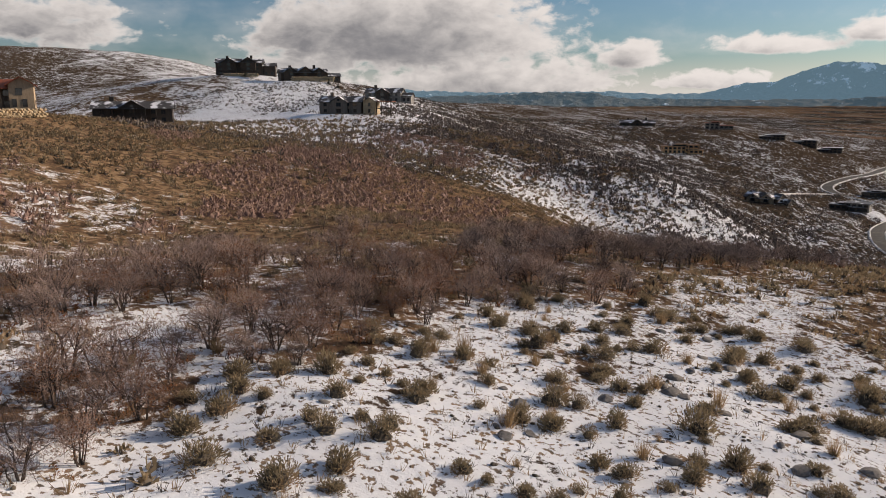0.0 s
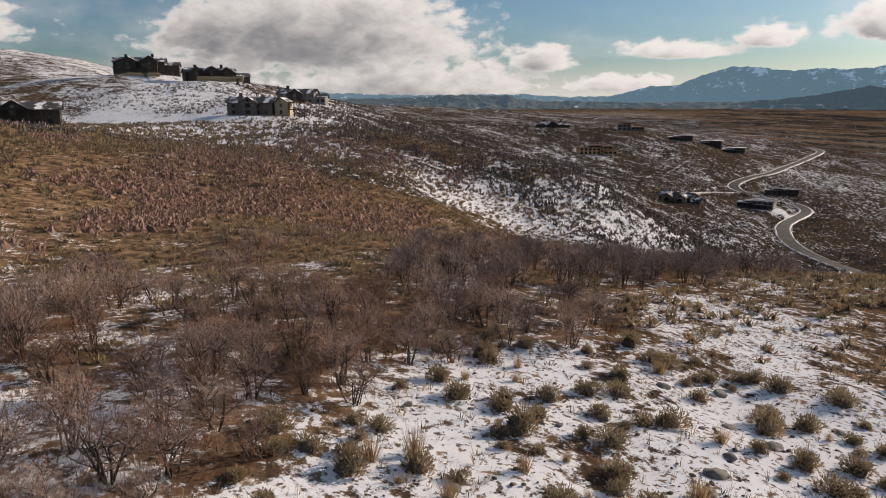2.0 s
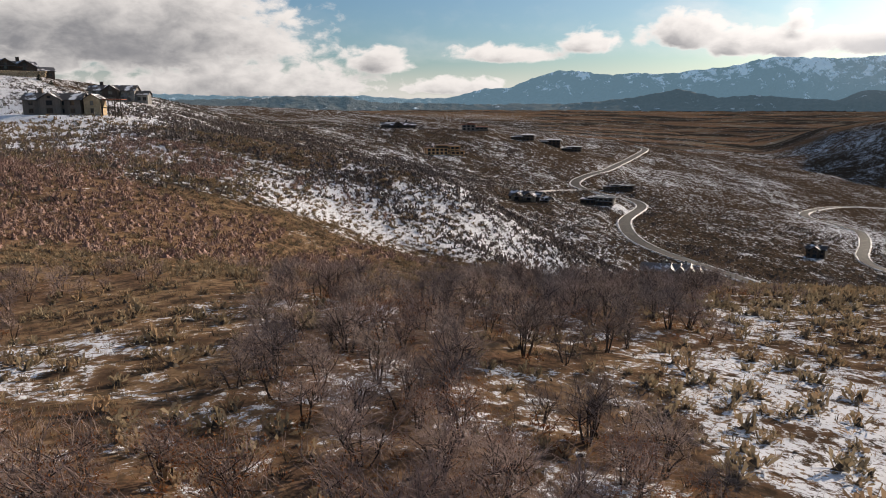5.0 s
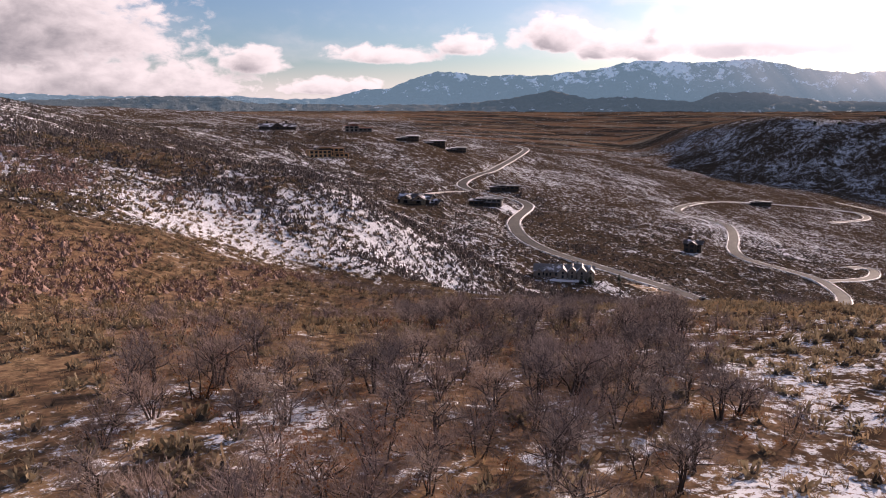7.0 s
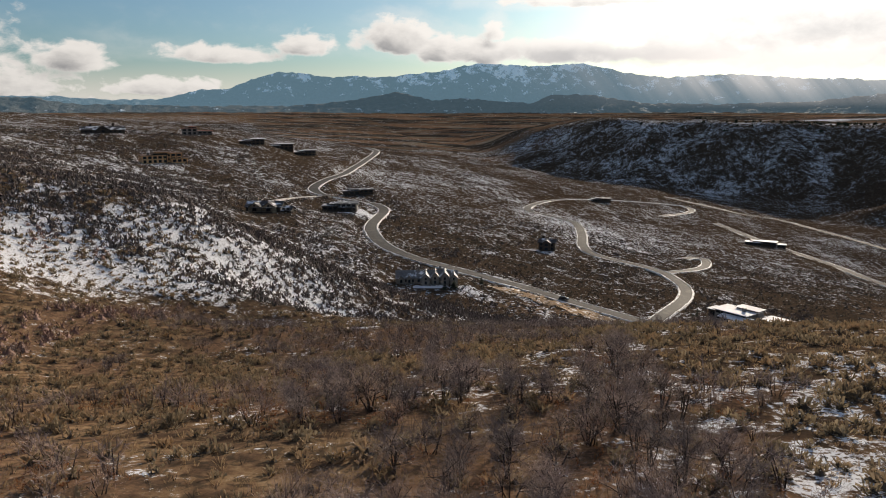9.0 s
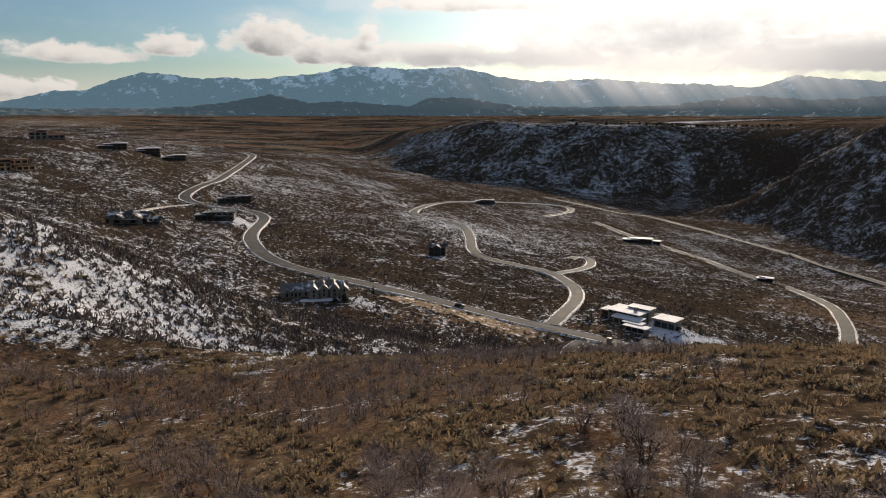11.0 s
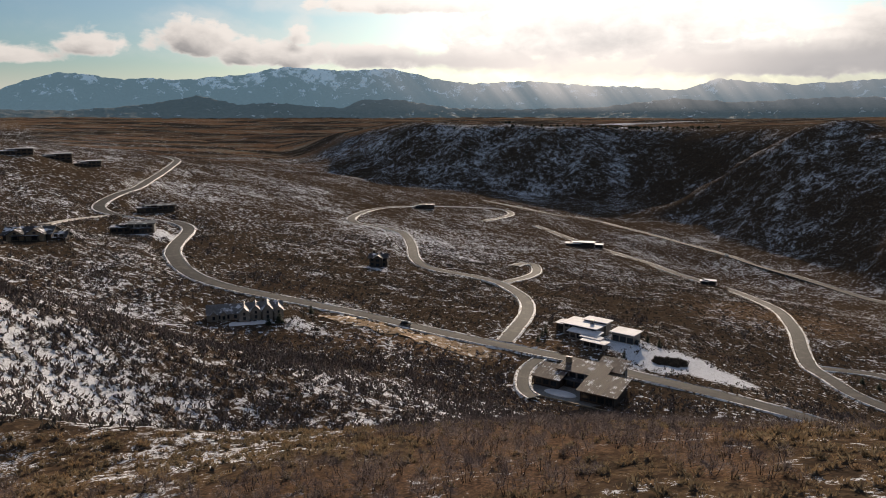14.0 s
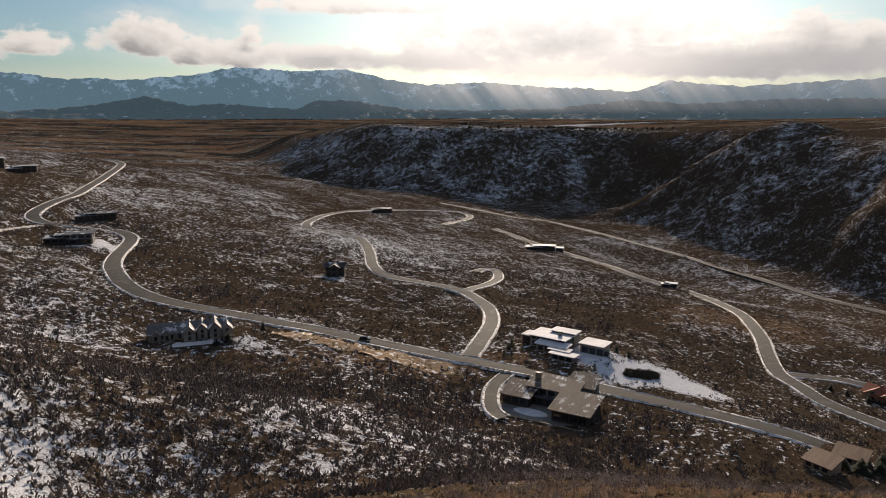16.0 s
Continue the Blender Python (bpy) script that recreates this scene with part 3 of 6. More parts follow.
asphalt, snow_bank_material, dirt_track = make_road_materials()
for _name, (_line, _z, _w) in ROAD_LINES.items():
    _h = _w / 2
    if _name == "hill_drive":
        road = ribbon("drive", _line, _z, [(-_h - 0.5, -0.8), (-_h, 0), (0, 0.08), (_h, 0), (_h + 0.5, -0.8)], dirt_track)
        tagged(road, "dirt drive with a thin cover of snow", "road", kind="structure")
        continue
    road = ribbon("road", _line, _z, [(-_h - 0.5, -0.8), (-_h, 0), (0, 0.1), (_h, 0), (_h + 0.5, -0.8)], asphalt)
    tagged(road, "worn grey asphalt road with snowy verges", "road", kind="structure")
    for _s in ((-1,) if _name == "highway" else (-1, 1)):
        bank = ribbon("snow_bank", _line, _z, [(_s * (_h + 0.1), -0.3), (_s * (_h + 0.3), 0.12), (_s * (_h + 0.7), 0.2), (_s * (_h + 1.1), 0.05), (_s * (_h + 1.7), -0.7)][::_s], snow_bank_material, 0.5, 11)
        tagged(bank, "low ploughed snow along the road edge", "snow", kind="structure")


def make_bare_earth():
    m, g = material("bare_tan_earth_with_snow")
    pos = g.add("ShaderNodeNewGeometry").outputs["Position"]
    n, n2 = g.noise(pos, 0.35, 7, 0.65), g.noise(pos, 2.5, 5, 0.6)
    c = g.mix(g.ramp(n2, 0.3, 0.7), (0.24, 0.165, 0.10), (0.38, 0.28, 0.185))
    c = g.mix(g.ramp(n, 0.54, 0.6), c, (0.78, 0.77, 0.76))
    surface(g, c, 0.95, bump=n2, strength=0.5, distance=0.1, spec=0.0)
    return m


bare_earth = make_bare_earth()


def draped_strip(name, line, offsets, mat, label, category, lift=0.06):
    """A strip laid on the ground along a line: offsets to the right of it in metres."""
    t = np.gradient(line, axis=0)
    t /= np.linalg.norm(t, axis=1)[:, None]
    o = np.array(offsets, float)
    ends = np.clip(np.minimum(np.arange(len(line)), np.arange(len(line))[::-1]) / 5.0, 0.25, 1)[:, None]
    wob = 1 + 0.3 * rough_noise(np.arange(len(line))[:, None] * 4.0 + 0 * o, 6 * o[None] + 0.0 * line[:, :1], 9, 5)
    mid = o.mean()
    off = mid + (o[None] - mid) * ends * wob
    x, y = line[:, :1] + t[:, 1:] * off, line[:, 1:] - t[:, :1] * off
    z = ground_height(x.ravel(), y.ravel()).reshape(x.shape) + lift
    n = len(o)
    verts = np.stack([x, y, z], 2).reshape(-1, 3)
    faces = [(i * n + k, i * n + k + 1, (i + 1) * n + k + 1, (i + 1) * n + k) for i in range(len(line) - 1) for k in range(n - 1)]
    return tagged(mesh_object(name, [tuple(v) for v in verts], faces, mat, smooth_shade=True), label, category, kind="structure")


draped_strip("verge", spline([(0, 447), (16, 441), (30, 433), (49, 423), (68, 412), (79, 405)], 2.0), np.arange(5.5, 24, 2.0), bare_earth, "bare tan earth verge with thin snow beside the road", "verge", 0.3)


def far_range(name, ridge, near, far, foot, seed, material, label):
    """A mountain range round the valley: ridge is bearing and elevation of its crest in degrees; it rises from near to far metres."""
    rb, re = np.array(ridge, float).T
    bearing = np.linspace(rb[0], rb[-1], 620)
    crest = np.interp(bearing, rb, re)
    steps = np.concatenate([np.linspace(0, 1, 44), [1.1, 1.25]])
    verts = []
    for s in steps:
        dist = near + (far - near) * s
        b = np.radians(bearing)
        x, y = dist * np.sin(b) - 25, dist * np.cos(b) + 75
        top = np.tan(np.radians(crest)) * far + 7
        spurs = 0.5 + 0.5 * rough_noise(bearing * 60 + 900 * s * rough_noise(bearing * 40, bearing * 0, 50, seed + 3), np.full_like(b, 300 * s), 110, seed)
        spurs = 0.65 * spurs + 0.35 * (0.5 + 0.5 * rough_noise(bearing * 60, np.full_like(b, 700 * s), 38, seed + 1))
        rise = s if s <= 1 else 1 - (s - 1) * 1.5
        prof = rise ** 1.25 * (1 - 0.6 * spurs * np.sin(math.pi * min(s, 1)))
        z = foot + (top - foot) * prof + far / 800 * rough_noise(bearing * 60, np.full_like(b, 900 * s), 17, seed + 2) * (s > 0.05)
        verts += list(zip(x, y, z))
    n = len(bearing)
    faces = [(r * n + i, r * n + i + 1, (r + 1) * n + i + 1, (r + 1) * n + i) for r in range(len(steps) - 1) for i in range(n - 1)]
    ob = mesh_object(name, verts, faces, material, smooth_shade=True)
    return tagged(ob, label, "mountains", kind="structure")


def make_mountain_material(name, rock, snow_from, snow_to, haze_glow):
    m, g = material(name)
    pos = g.add("ShaderNodeNewGeometry").outputs["Position"]
    z = g.add("ShaderNodeSeparateXYZ", {0: pos}).outputs[2]
    n = g.noise(pos, 0.011, 11, 0.74)
    n2 = g.noise(pos, 0.04, 7, 0.7)
    base = g.mix(g.ramp(n2, 0.3, 0.7), rock, tuple(c * 1.5 for c in rock))
    s = g.math("ADD", g.ramp(z, snow_from, snow_to, 0.0, 1.0, False), g.math("MULTIPLY", g.math("SUBTRACT", n, 0.5), 6.0))
    p = surface(g, g.mix(g.ramp(s, 0.56, 0.95), base, (0.78, 0.82, 0.86)), 0.95, bump=n, strength=1.0, distance=20.0)
    p.inputs["Emission Color"].default_value = (*haze_glow, 1.0)  # air haze over the far slopes, put in as even blue emission
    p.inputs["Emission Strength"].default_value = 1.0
    return m


# last colour of each: the blue of hazy air, laid on as emission
range_material = make_mountain_material("hazy_blue_wooded_rock_with_snow", (0.05, 0.07, 0.085), 90, 330, (0.08, 0.135, 0.168))
foothill_material = make_mountain_material("hazy_dark_wooded_foothill", (0.055, 0.055, 0.05), 90, 400, (0.034, 0.056, 0.07))
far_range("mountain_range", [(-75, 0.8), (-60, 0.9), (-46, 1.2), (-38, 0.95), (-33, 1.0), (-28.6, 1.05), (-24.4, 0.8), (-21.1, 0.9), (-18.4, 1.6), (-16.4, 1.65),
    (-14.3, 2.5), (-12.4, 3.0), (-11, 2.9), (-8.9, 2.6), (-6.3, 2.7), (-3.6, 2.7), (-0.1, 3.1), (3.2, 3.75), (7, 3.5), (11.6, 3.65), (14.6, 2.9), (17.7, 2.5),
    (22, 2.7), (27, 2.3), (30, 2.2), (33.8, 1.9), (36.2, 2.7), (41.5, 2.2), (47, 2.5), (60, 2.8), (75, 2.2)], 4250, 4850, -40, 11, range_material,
    "distant mountain range, blue with haze, snow on its crests")
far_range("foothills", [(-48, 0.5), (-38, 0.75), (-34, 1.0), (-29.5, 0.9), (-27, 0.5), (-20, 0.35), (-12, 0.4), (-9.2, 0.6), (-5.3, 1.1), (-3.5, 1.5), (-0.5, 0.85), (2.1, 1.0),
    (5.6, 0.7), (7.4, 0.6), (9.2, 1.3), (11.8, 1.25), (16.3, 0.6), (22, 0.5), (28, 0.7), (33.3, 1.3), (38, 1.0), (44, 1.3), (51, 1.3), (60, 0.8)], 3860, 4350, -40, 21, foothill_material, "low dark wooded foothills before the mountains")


def make_haze_veil_material():
    m, g = material("glowing_haze_and_low_cloud")
    pos = g.add("ShaderNodeNewGeometry").outputs["Position"]
    x, y, z = g.add("ShaderNodeSeparateXYZ", {0: pos}).outputs
    deg = 180 / math.pi
    b = g.math("MULTIPLY", g.math("ARCTAN2", g.math("ADD", x, 25.0), g.math("SUBTRACT", y, 75.0)), deg)
    h = g.math("DIVIDE", g.math("SUBTRACT", z, 7.0), 3800 / deg)
    v = g.add("ShaderNodeCombineXYZ", {0: b, 1: g.math("MULTIPLY", h, 1.6), 2: 0.0}).outputs[0]
    n = g.math("SUBTRACT", g.noise(v, 0.35, 7, 0.58, 0.3), 0.5)
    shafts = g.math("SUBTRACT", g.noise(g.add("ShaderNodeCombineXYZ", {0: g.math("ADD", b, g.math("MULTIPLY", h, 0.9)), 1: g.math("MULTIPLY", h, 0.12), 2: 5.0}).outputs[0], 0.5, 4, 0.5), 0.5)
    # low cloud on the crest, haze and sun shafts painted below it
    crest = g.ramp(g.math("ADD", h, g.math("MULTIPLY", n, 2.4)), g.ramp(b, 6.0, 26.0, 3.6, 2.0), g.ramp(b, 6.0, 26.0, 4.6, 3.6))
    haze_below = g.math("MULTIPLY", g.ramp(h, 0.15, 2.6, 0.12, 0.62), g.math("ADD", 0.8, g.math("MULTIPLY", shafts, 2.2)))
    haze_below = g.math("MULTIPLY", haze_below, g.ramp(b, 5.0, 27.0, 0.12, 1.0))
    a = g.math("MAXIMUM", g.math("MULTIPLY", crest, 0.9), haze_below)
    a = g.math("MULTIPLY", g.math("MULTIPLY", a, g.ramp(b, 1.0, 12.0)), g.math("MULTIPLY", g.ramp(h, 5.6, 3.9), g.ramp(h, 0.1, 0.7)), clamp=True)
    # tone lightens towards the sun: its glow is put into the emission
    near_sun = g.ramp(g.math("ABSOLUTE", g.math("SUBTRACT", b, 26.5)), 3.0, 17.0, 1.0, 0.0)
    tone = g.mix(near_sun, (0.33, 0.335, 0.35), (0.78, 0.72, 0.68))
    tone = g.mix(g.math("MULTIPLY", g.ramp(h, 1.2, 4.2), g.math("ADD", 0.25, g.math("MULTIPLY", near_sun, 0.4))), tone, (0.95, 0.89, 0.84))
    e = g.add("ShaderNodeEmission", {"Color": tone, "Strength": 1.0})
    t = g.add("ShaderNodeBsdfTransparent")
    mix = g.add("ShaderNodeMixShader", {0: a, 1: t.outputs[0], 2: e.outputs[0]})
    g.add("ShaderNodeOutputMaterial", {"Surface": mix.outputs[0]})
    return m


def haze_veil():
    """An added glowing curtain of low cloud and painted sun haze before the far range."""
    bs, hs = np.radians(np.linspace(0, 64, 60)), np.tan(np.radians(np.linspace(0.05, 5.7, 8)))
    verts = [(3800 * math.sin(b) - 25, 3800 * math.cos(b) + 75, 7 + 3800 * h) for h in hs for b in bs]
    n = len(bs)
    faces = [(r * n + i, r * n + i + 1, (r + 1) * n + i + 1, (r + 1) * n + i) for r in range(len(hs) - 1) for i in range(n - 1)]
    tagged(mesh_object("backdrop", verts, faces, make_haze_veil_material(), smooth_shade=True), "pale low cloud and glowing sun haze before the mountains", "cloud", kind="structure")


haze_veil()

# ---- houses ----


def part(name, bm, mat, parent, label=""):
    """Link a bmesh as one mesh object under a thing or a part."""
    me = bpy.data.meshes.new(name)
    bm.to_mesh(me)
    bm.free()
    me.materials.append(mat)
    ob = new(name, me)
    ob.parent = parent
    if label:
        ob["label"] = label
    return ob


def add_box(bm, x0, x1, y0, y1, z0, z1):
    v = [bm.verts.new(p) for p in ((x0, y0, z0), (x1, y0, z0), (x1, y1, z0), (x0, y1, z0), (x0, y0, z1), (x1, y0, z1), (x1, y1, z1), (x0, y1, z1))]
    for f in ((0, 3, 2, 1), (4, 5, 6, 7), (0, 1, 5, 4), (1, 2, 6, 5), (2, 3, 7, 6), (3, 0, 4, 7)):
        bm.faces.new([v[i] for i in f])


def boxes(*rows):
    bm = bmesh.new()
    for r in rows:
        add_box(bm, *r)
    return bm


def add_prism(bm, ring, shift):
    """A closed solid from a flat ring of points, pushed along shift."""
    a = [bm.verts.new(p) for p in ring]
    b = [bm.verts.new(tuple(c + d for c, d in zip(p, shift))) for p in ring]
    n = len(ring)
    bm.faces.new(a)
    bm.faces.new(b[::-1])
    for i in range(n):
        bm.faces.new((a[i], b[i], b[(i + 1) % n], a[(i + 1) % n]))
    bmesh.ops.recalc_face_normals(bm, faces=bm.faces[-(n + 2):])


def add_window(house, side, u, z, w, h, at, frame_mat, pane_mat):
    """A framed window on the side 'front', 'back', 'left' or 'right' of a block; at is that wall's plane."""
    out = -1 if side in ("front", "left") else 1
    f, d = 0.1, 0.09

    def rect(bm, a0, a1, z0, z1, p0, p1):
        lo, hi = sorted((at + out * p0, at + out * p1))
        if side in ("front", "back"):
            add_box(bm, a0, a1, lo, hi, z0, z1)
        else:
            add_box(bm, lo, hi, a0, a1, z0, z1)

    bm = bmesh.new()
    for a0, a1, z0, z1 in ((u - w / 2 - f, u - w / 2, z - f, z + h + f), (u + w / 2, u + w / 2 + f, z - f, z + h + f), (u - w / 2, u + w / 2, z + h, z + h + f), (u - w / 2, u + w / 2, z - f, z)):
        rect(bm, a0, a1, z0, z1, -0.05, d)
    if w > 1.3:
        rect(bm, u - 0.035, u + 0.035, z, z + h, 0.02, d * 0.7)
    win = part("window", bm, frame_mat, house)
    bm = bmesh.new()
    rect(bm, u - w / 2, u + w / 2, z, z + h, -0.04, 0.02)
    part("pane", bm, pane_mat, win)


def add_block(house, x0, x1, y0, y1, z0, z1, wall, roof_mat, roof="gable_x", pitch=0.5, over=0.7, windows=(), base=3.0, trim=None):
    """One body of a house: its wall with gables, roof slabs, fascia and windows (side, along, sill, width, height)."""
    bm = bmesh.new()
    cx, cy = (x0 + x1) / 2, (y0 + y1) / 2
    low = z0 - base
    if roof == "gable_x":  # ridge along x
        top = z1 + pitch * (y1 - y0) / 2
        add_prism(bm, [(x0, y0, low), (x0, y1, low), (x0, y1, z1), (x0, cy, top), (x0, y0, z1)], (x1 - x0, 0, 0))
    elif roof == "gable_y":
        top = z1 + pitch * (x1 - x0) / 2
        add_prism(bm, [(x0, y0, low), (x1, y0, low), (x1, y0, z1), (cx, y0, top), (x0, y0, z1)], (0, y1 - y0, 0))
    elif roof == "shed":  # falls to the front
        top = z1 + pitch * (y1 - y0)
        add_prism(bm, [(x0, y0, low), (x0, y1, low), (x0, y1, top), (x0, y0, z1)], (x1 - x0, 0, 0))
    else:
        add_box(bm, x0, x1, y0, y1, low, z1)
    part("wall", bm, wall, house)
    t = 0.28
    if roof == "gable_x":
        h = (y1 - y0) / 2 + over
        for s in (-1, 1):
            bm = bmesh.new()
            eave = (cy + s * h, top - pitch * h + 0.03)
            add_prism(bm, [(x0 - over, cy, top + 0.03), (x0 - over, *eave), (x0 - over, eave[0], eave[1] + t), (x0 - over, cy, top + 0.03 + t)], (x1 - x0 + 2 * over, 0, 0))
            part("roof", bm, roof_mat, house)
    elif roof == "gable_y":
        h = (x1 - x0) / 2 + over
        for s in (-1, 1):
            bm = bmesh.new()
            ex, ez = cx + s * h, top - pitch * h + 0.03
            add_prism(bm, [(cx, y0 - over, top + 0.03), (ex, y0 - over, ez), (ex, y0 - over, ez + t), (cx, y0 - over, top + 0.03 + t)], (0, y1 - y0 + 2 * over, 0))
            part("roof", bm, roof_mat, house)
    elif roof == "shed":
        bm = bmesh.new()
        a, b = z1 - pitch * over + 0.03, z1 + pitch * (y1 - y0 + over) + 0.03
        add_prism(bm, [(x0 - over, y0 - over, a), (x0 - over, y1 + over, b), (x0 - over, y1 + over, b + t), (x0 - over, y0 - over, a + t)], (x1 - x0 + 2 * over, 0, 0))
        slab = part("roof", bm, roof_mat, house)
        if roof_mat is brown_roof:
            bm = bmesh.new()
            for x in np.arange(x0 - over + 0.3, x1 + over, 0.62):
                add_prism(bm, [(x, y0 - over, a + t - 0.02), (x, y1 + over, b + t - 0.02), (x, y1 + over, b + t + 0.09), (x, y0 - over, a + t + 0.09)], (0.09, 0, 0))
            part("seams", bm, brown_roof, slab)
    else:
        part("roof", boxes((x0 - over, x1 + over, y0 - over, y1 + over, z1 + 0.004, z1 + 0.3)), roof_mat, house)
    planes = {"front": y0, "back": y1, "left": x0, "right": x1}
    for side, u, z, w, h in windows:
        add_window(house, side, u, z, w, h, planes[side], trim or dark_trim, window_pane)


def rows_of(side, start, stop, count, z, w, h):
    return [(side, start + (stop - start) * (i + 0.5) / count, z, w, h) for i in range(count)]


def add_chimney(house, x, y, z0, z1, mat, w=1.3, d=1.0):
    c = part("chimney", boxes((x - w / 2, x + w / 2, y - d / 2, y + d / 2, z0, z1)), mat, house)
    part("cap", boxes((x - w / 2 - 0.12, x + w / 2 + 0.12, y - d / 2 - 0.12, y + d / 2 + 0.12, z1, z1 + 0.18)), dark_trim, c)


def add_porch(house, x0, x1, y0, y1, z, height, count, post_mat, deck_mat, low=-4.0, rail=True):
    """A deck on posts with a rail; posts go on up to carry the roof above."""
    part("deck", boxes((x0, x1, y0, y1, z - 0.3, z)), deck_mat, house)
    for i in range(count):
        x = x0 + 0.25 + (x1 - x0 - 0.5) * i / (count - 1)
        part("post", boxes((x - 0.22, x + 0.22, y0 + 0.02, y0 + 0.46, low, z - 0.304), (x - 0.16, x + 0.16, y0 + 0.08, y0 + 0.4, z + 0.004, z + height)), post_mat, house)
    if rail:
        rows = [(x0, x1, y0, y0 + 0.06, z + 1.0, z + 1.08), (x0, x1, y0, y0 + 0.05, z + 0.5, z + 0.54)]
        rows += [(x, x + 0.04, y0, y0 + 0.05, z, z + 1.0) for x in np.arange(x0, x1, 1.1)]
        part("railing", boxes(*rows), dark_trim, house)


def house_at(name, label, x, y, facing, z=None):
    """An empty at the base of a house; facing is the bearing that its front looks to, in degrees."""
    e = new(name)
    z = float(ground_height(np.array([x]), np.array([y]))[0]) if z is None else z
    e.matrix_world = pose(x, y, z, 0, 0, 180 - facing)
    return tagged(e, label, "house")


def simple_material(name, a, b, scale, rough=0.85, metal=0.0, stretch=(1, 1, 1), bump=0.25, spec=0.3, snow=0.0, streak=False):
    m, g = material(name)
    tc = g.add("ShaderNodeTexCoord").outputs["Object"]
    v = g.add("ShaderNodeMapping", {"Vector": tc, "Scale": stretch}).outputs[0]
    n = g.noise(v, scale, 6, 0.6)
    n2 = g.noise(v, scale * 0.13, 3, 0.5)
    c = g.mix(g.ramp(n, 0.3, 0.7), a, b)
    c = g.mix(g.ramp(n2, 0.35, 0.7, 0.0, 0.35), c, tuple(k * 0.5 for k in a))
    if snow:
        pos = g.add("ShaderNodeNewGeometry")
        up = g.add("ShaderNodeSeparateXYZ", {0: pos.outputs["Normal"]}).outputs[2]
        s = g.math("MULTIPLY", g.ramp(up, 0.5, 0.75), g.ramp(g.math("ADD", g.noise(tc, 0.22, 5, 0.6), g.math("MULTIPLY", g.math("SUBTRACT", g.noise(v, 1.1, 3, 0.6), 0.5), 0.5)) if streak else g.noise(tc, 0.22, 5, 0.6), 0.62 - 0.35 * snow, 0.70 - 0.35 * snow))
        c = g.mix(s, c, (0.8, 0.8, 0.82))
    surface(g, c, rough, metal, n, bump, 0.04, spec)
    return m


dark_trim = simple_material("dark_bronze_trim", (0.03, 0.026, 0.022), (0.05, 0.042, 0.035), 3, 0.6)
dark_wood = simple_material("dark_stained_timber", (0.045, 0.035, 0.028), (0.085, 0.065, 0.05), 2.0, 0.8, stretch=(6, 6, 0.6))
grey_wood = simple_material("weathered_grey_brown_siding", (0.13, 0.105, 0.085), (0.22, 0.18, 0.145), 2.0, 0.85, stretch=(5, 5, 0.5))
tan_siding = simple_material("sunlit_tan_board_siding", (0.34, 0.255, 0.17), (0.5, 0.385, 0.265), 2.0, 0.85, stretch=(5, 5, 0.5))
stone_wall = simple_material("tan_ledge_stone", (0.24, 0.19, 0.13), (0.42, 0.34, 0.24), 1.6, 0.9, stretch=(1, 1, 2.4), bump=0.7)
gold_stone = simple_material("golden_boulder_stone", (0.36, 0.27, 0.16), (0.55, 0.43, 0.28), 0.8, 0.9, bump=0.9)
grey_stone = simple_material("grey_stone_cladding", (0.17, 0.16, 0.15), (0.30, 0.29, 0.27), 1.4, 0.9, stretch=(1, 1, 2), bump=0.6)
tan_sheathing = simple_material("tan_bare_sheathing", (0.78, 0.44, 0.20), (0.88, 0.54, 0.28), 0.6, 0.85)
pale_render = simple_material("pale_stone_render", (0.20, 0.185, 0.165), (0.31, 0.285, 0.25), 0.8, 0.9)
shingle_roof = simple_material("dark_shingle_roof_with_snow", (0.045, 0.043, 0.045), (0.085, 0.08, 0.08), 3.0, 0.8, stretch=(1, 4, 4), snow=0.35)
metal_roof = simple_material("grey_standing_seam_roof", (0.06, 0.062, 0.068), (0.12, 0.12, 0.128), 1.0, 0.6, 0.1, stretch=(4, 0.3, 0.3), snow=0.3)
tan_grey_stone = simple_material("tan_grey_coursed_stone", (0.20, 0.175, 0.145), (0.36, 0.32, 0.265), 1.5, 0.9, stretch=(1, 1, 2), bump=0.6)
snow_metal_roof = simple_material("slate_roof_half_under_snow", (0.14, 0.135, 0.13), (0.24, 0.23, 0.22), 1.0, 0.6, 0.0, snow=0.3)
rust_roof = simple_material("rust_red_metal_roof", (0.22, 0.06, 0.03), (0.34, 0.10, 0.05), 1.2, 0.55, 0.2, stretch=(4, 0.4, 0.4))
tan_roof = simple_material("tan_metal_sheet_roof", (0.15, 0.085, 0.05), (0.23, 0.14, 0.085), 1.0, 0.6, 0.1, stretch=(5, 0.4, 0.4))
snow_roof = simple_material("snow_covered_roof", (0.74, 0.73, 0.74), (0.84, 0.83, 0.83), 0.7, 0.75, bump=0.2)
brown_roof = simple_material("brown_ribbed_roof_with_thin_snow", (0.10, 0.072, 0.056), (0.21, 0.158, 0.125), 1.4, 0.75, 0.0, stretch=(3.0, 0.25, 0.25), snow=0.2, streak=True)


def make_pane():
    m, g = material("dark_window_glass")
    surface(g, (0.02, 0.025, 0.03), 0.06, 0.0, spec=0.8)
    return m


window_pane = make_pane()


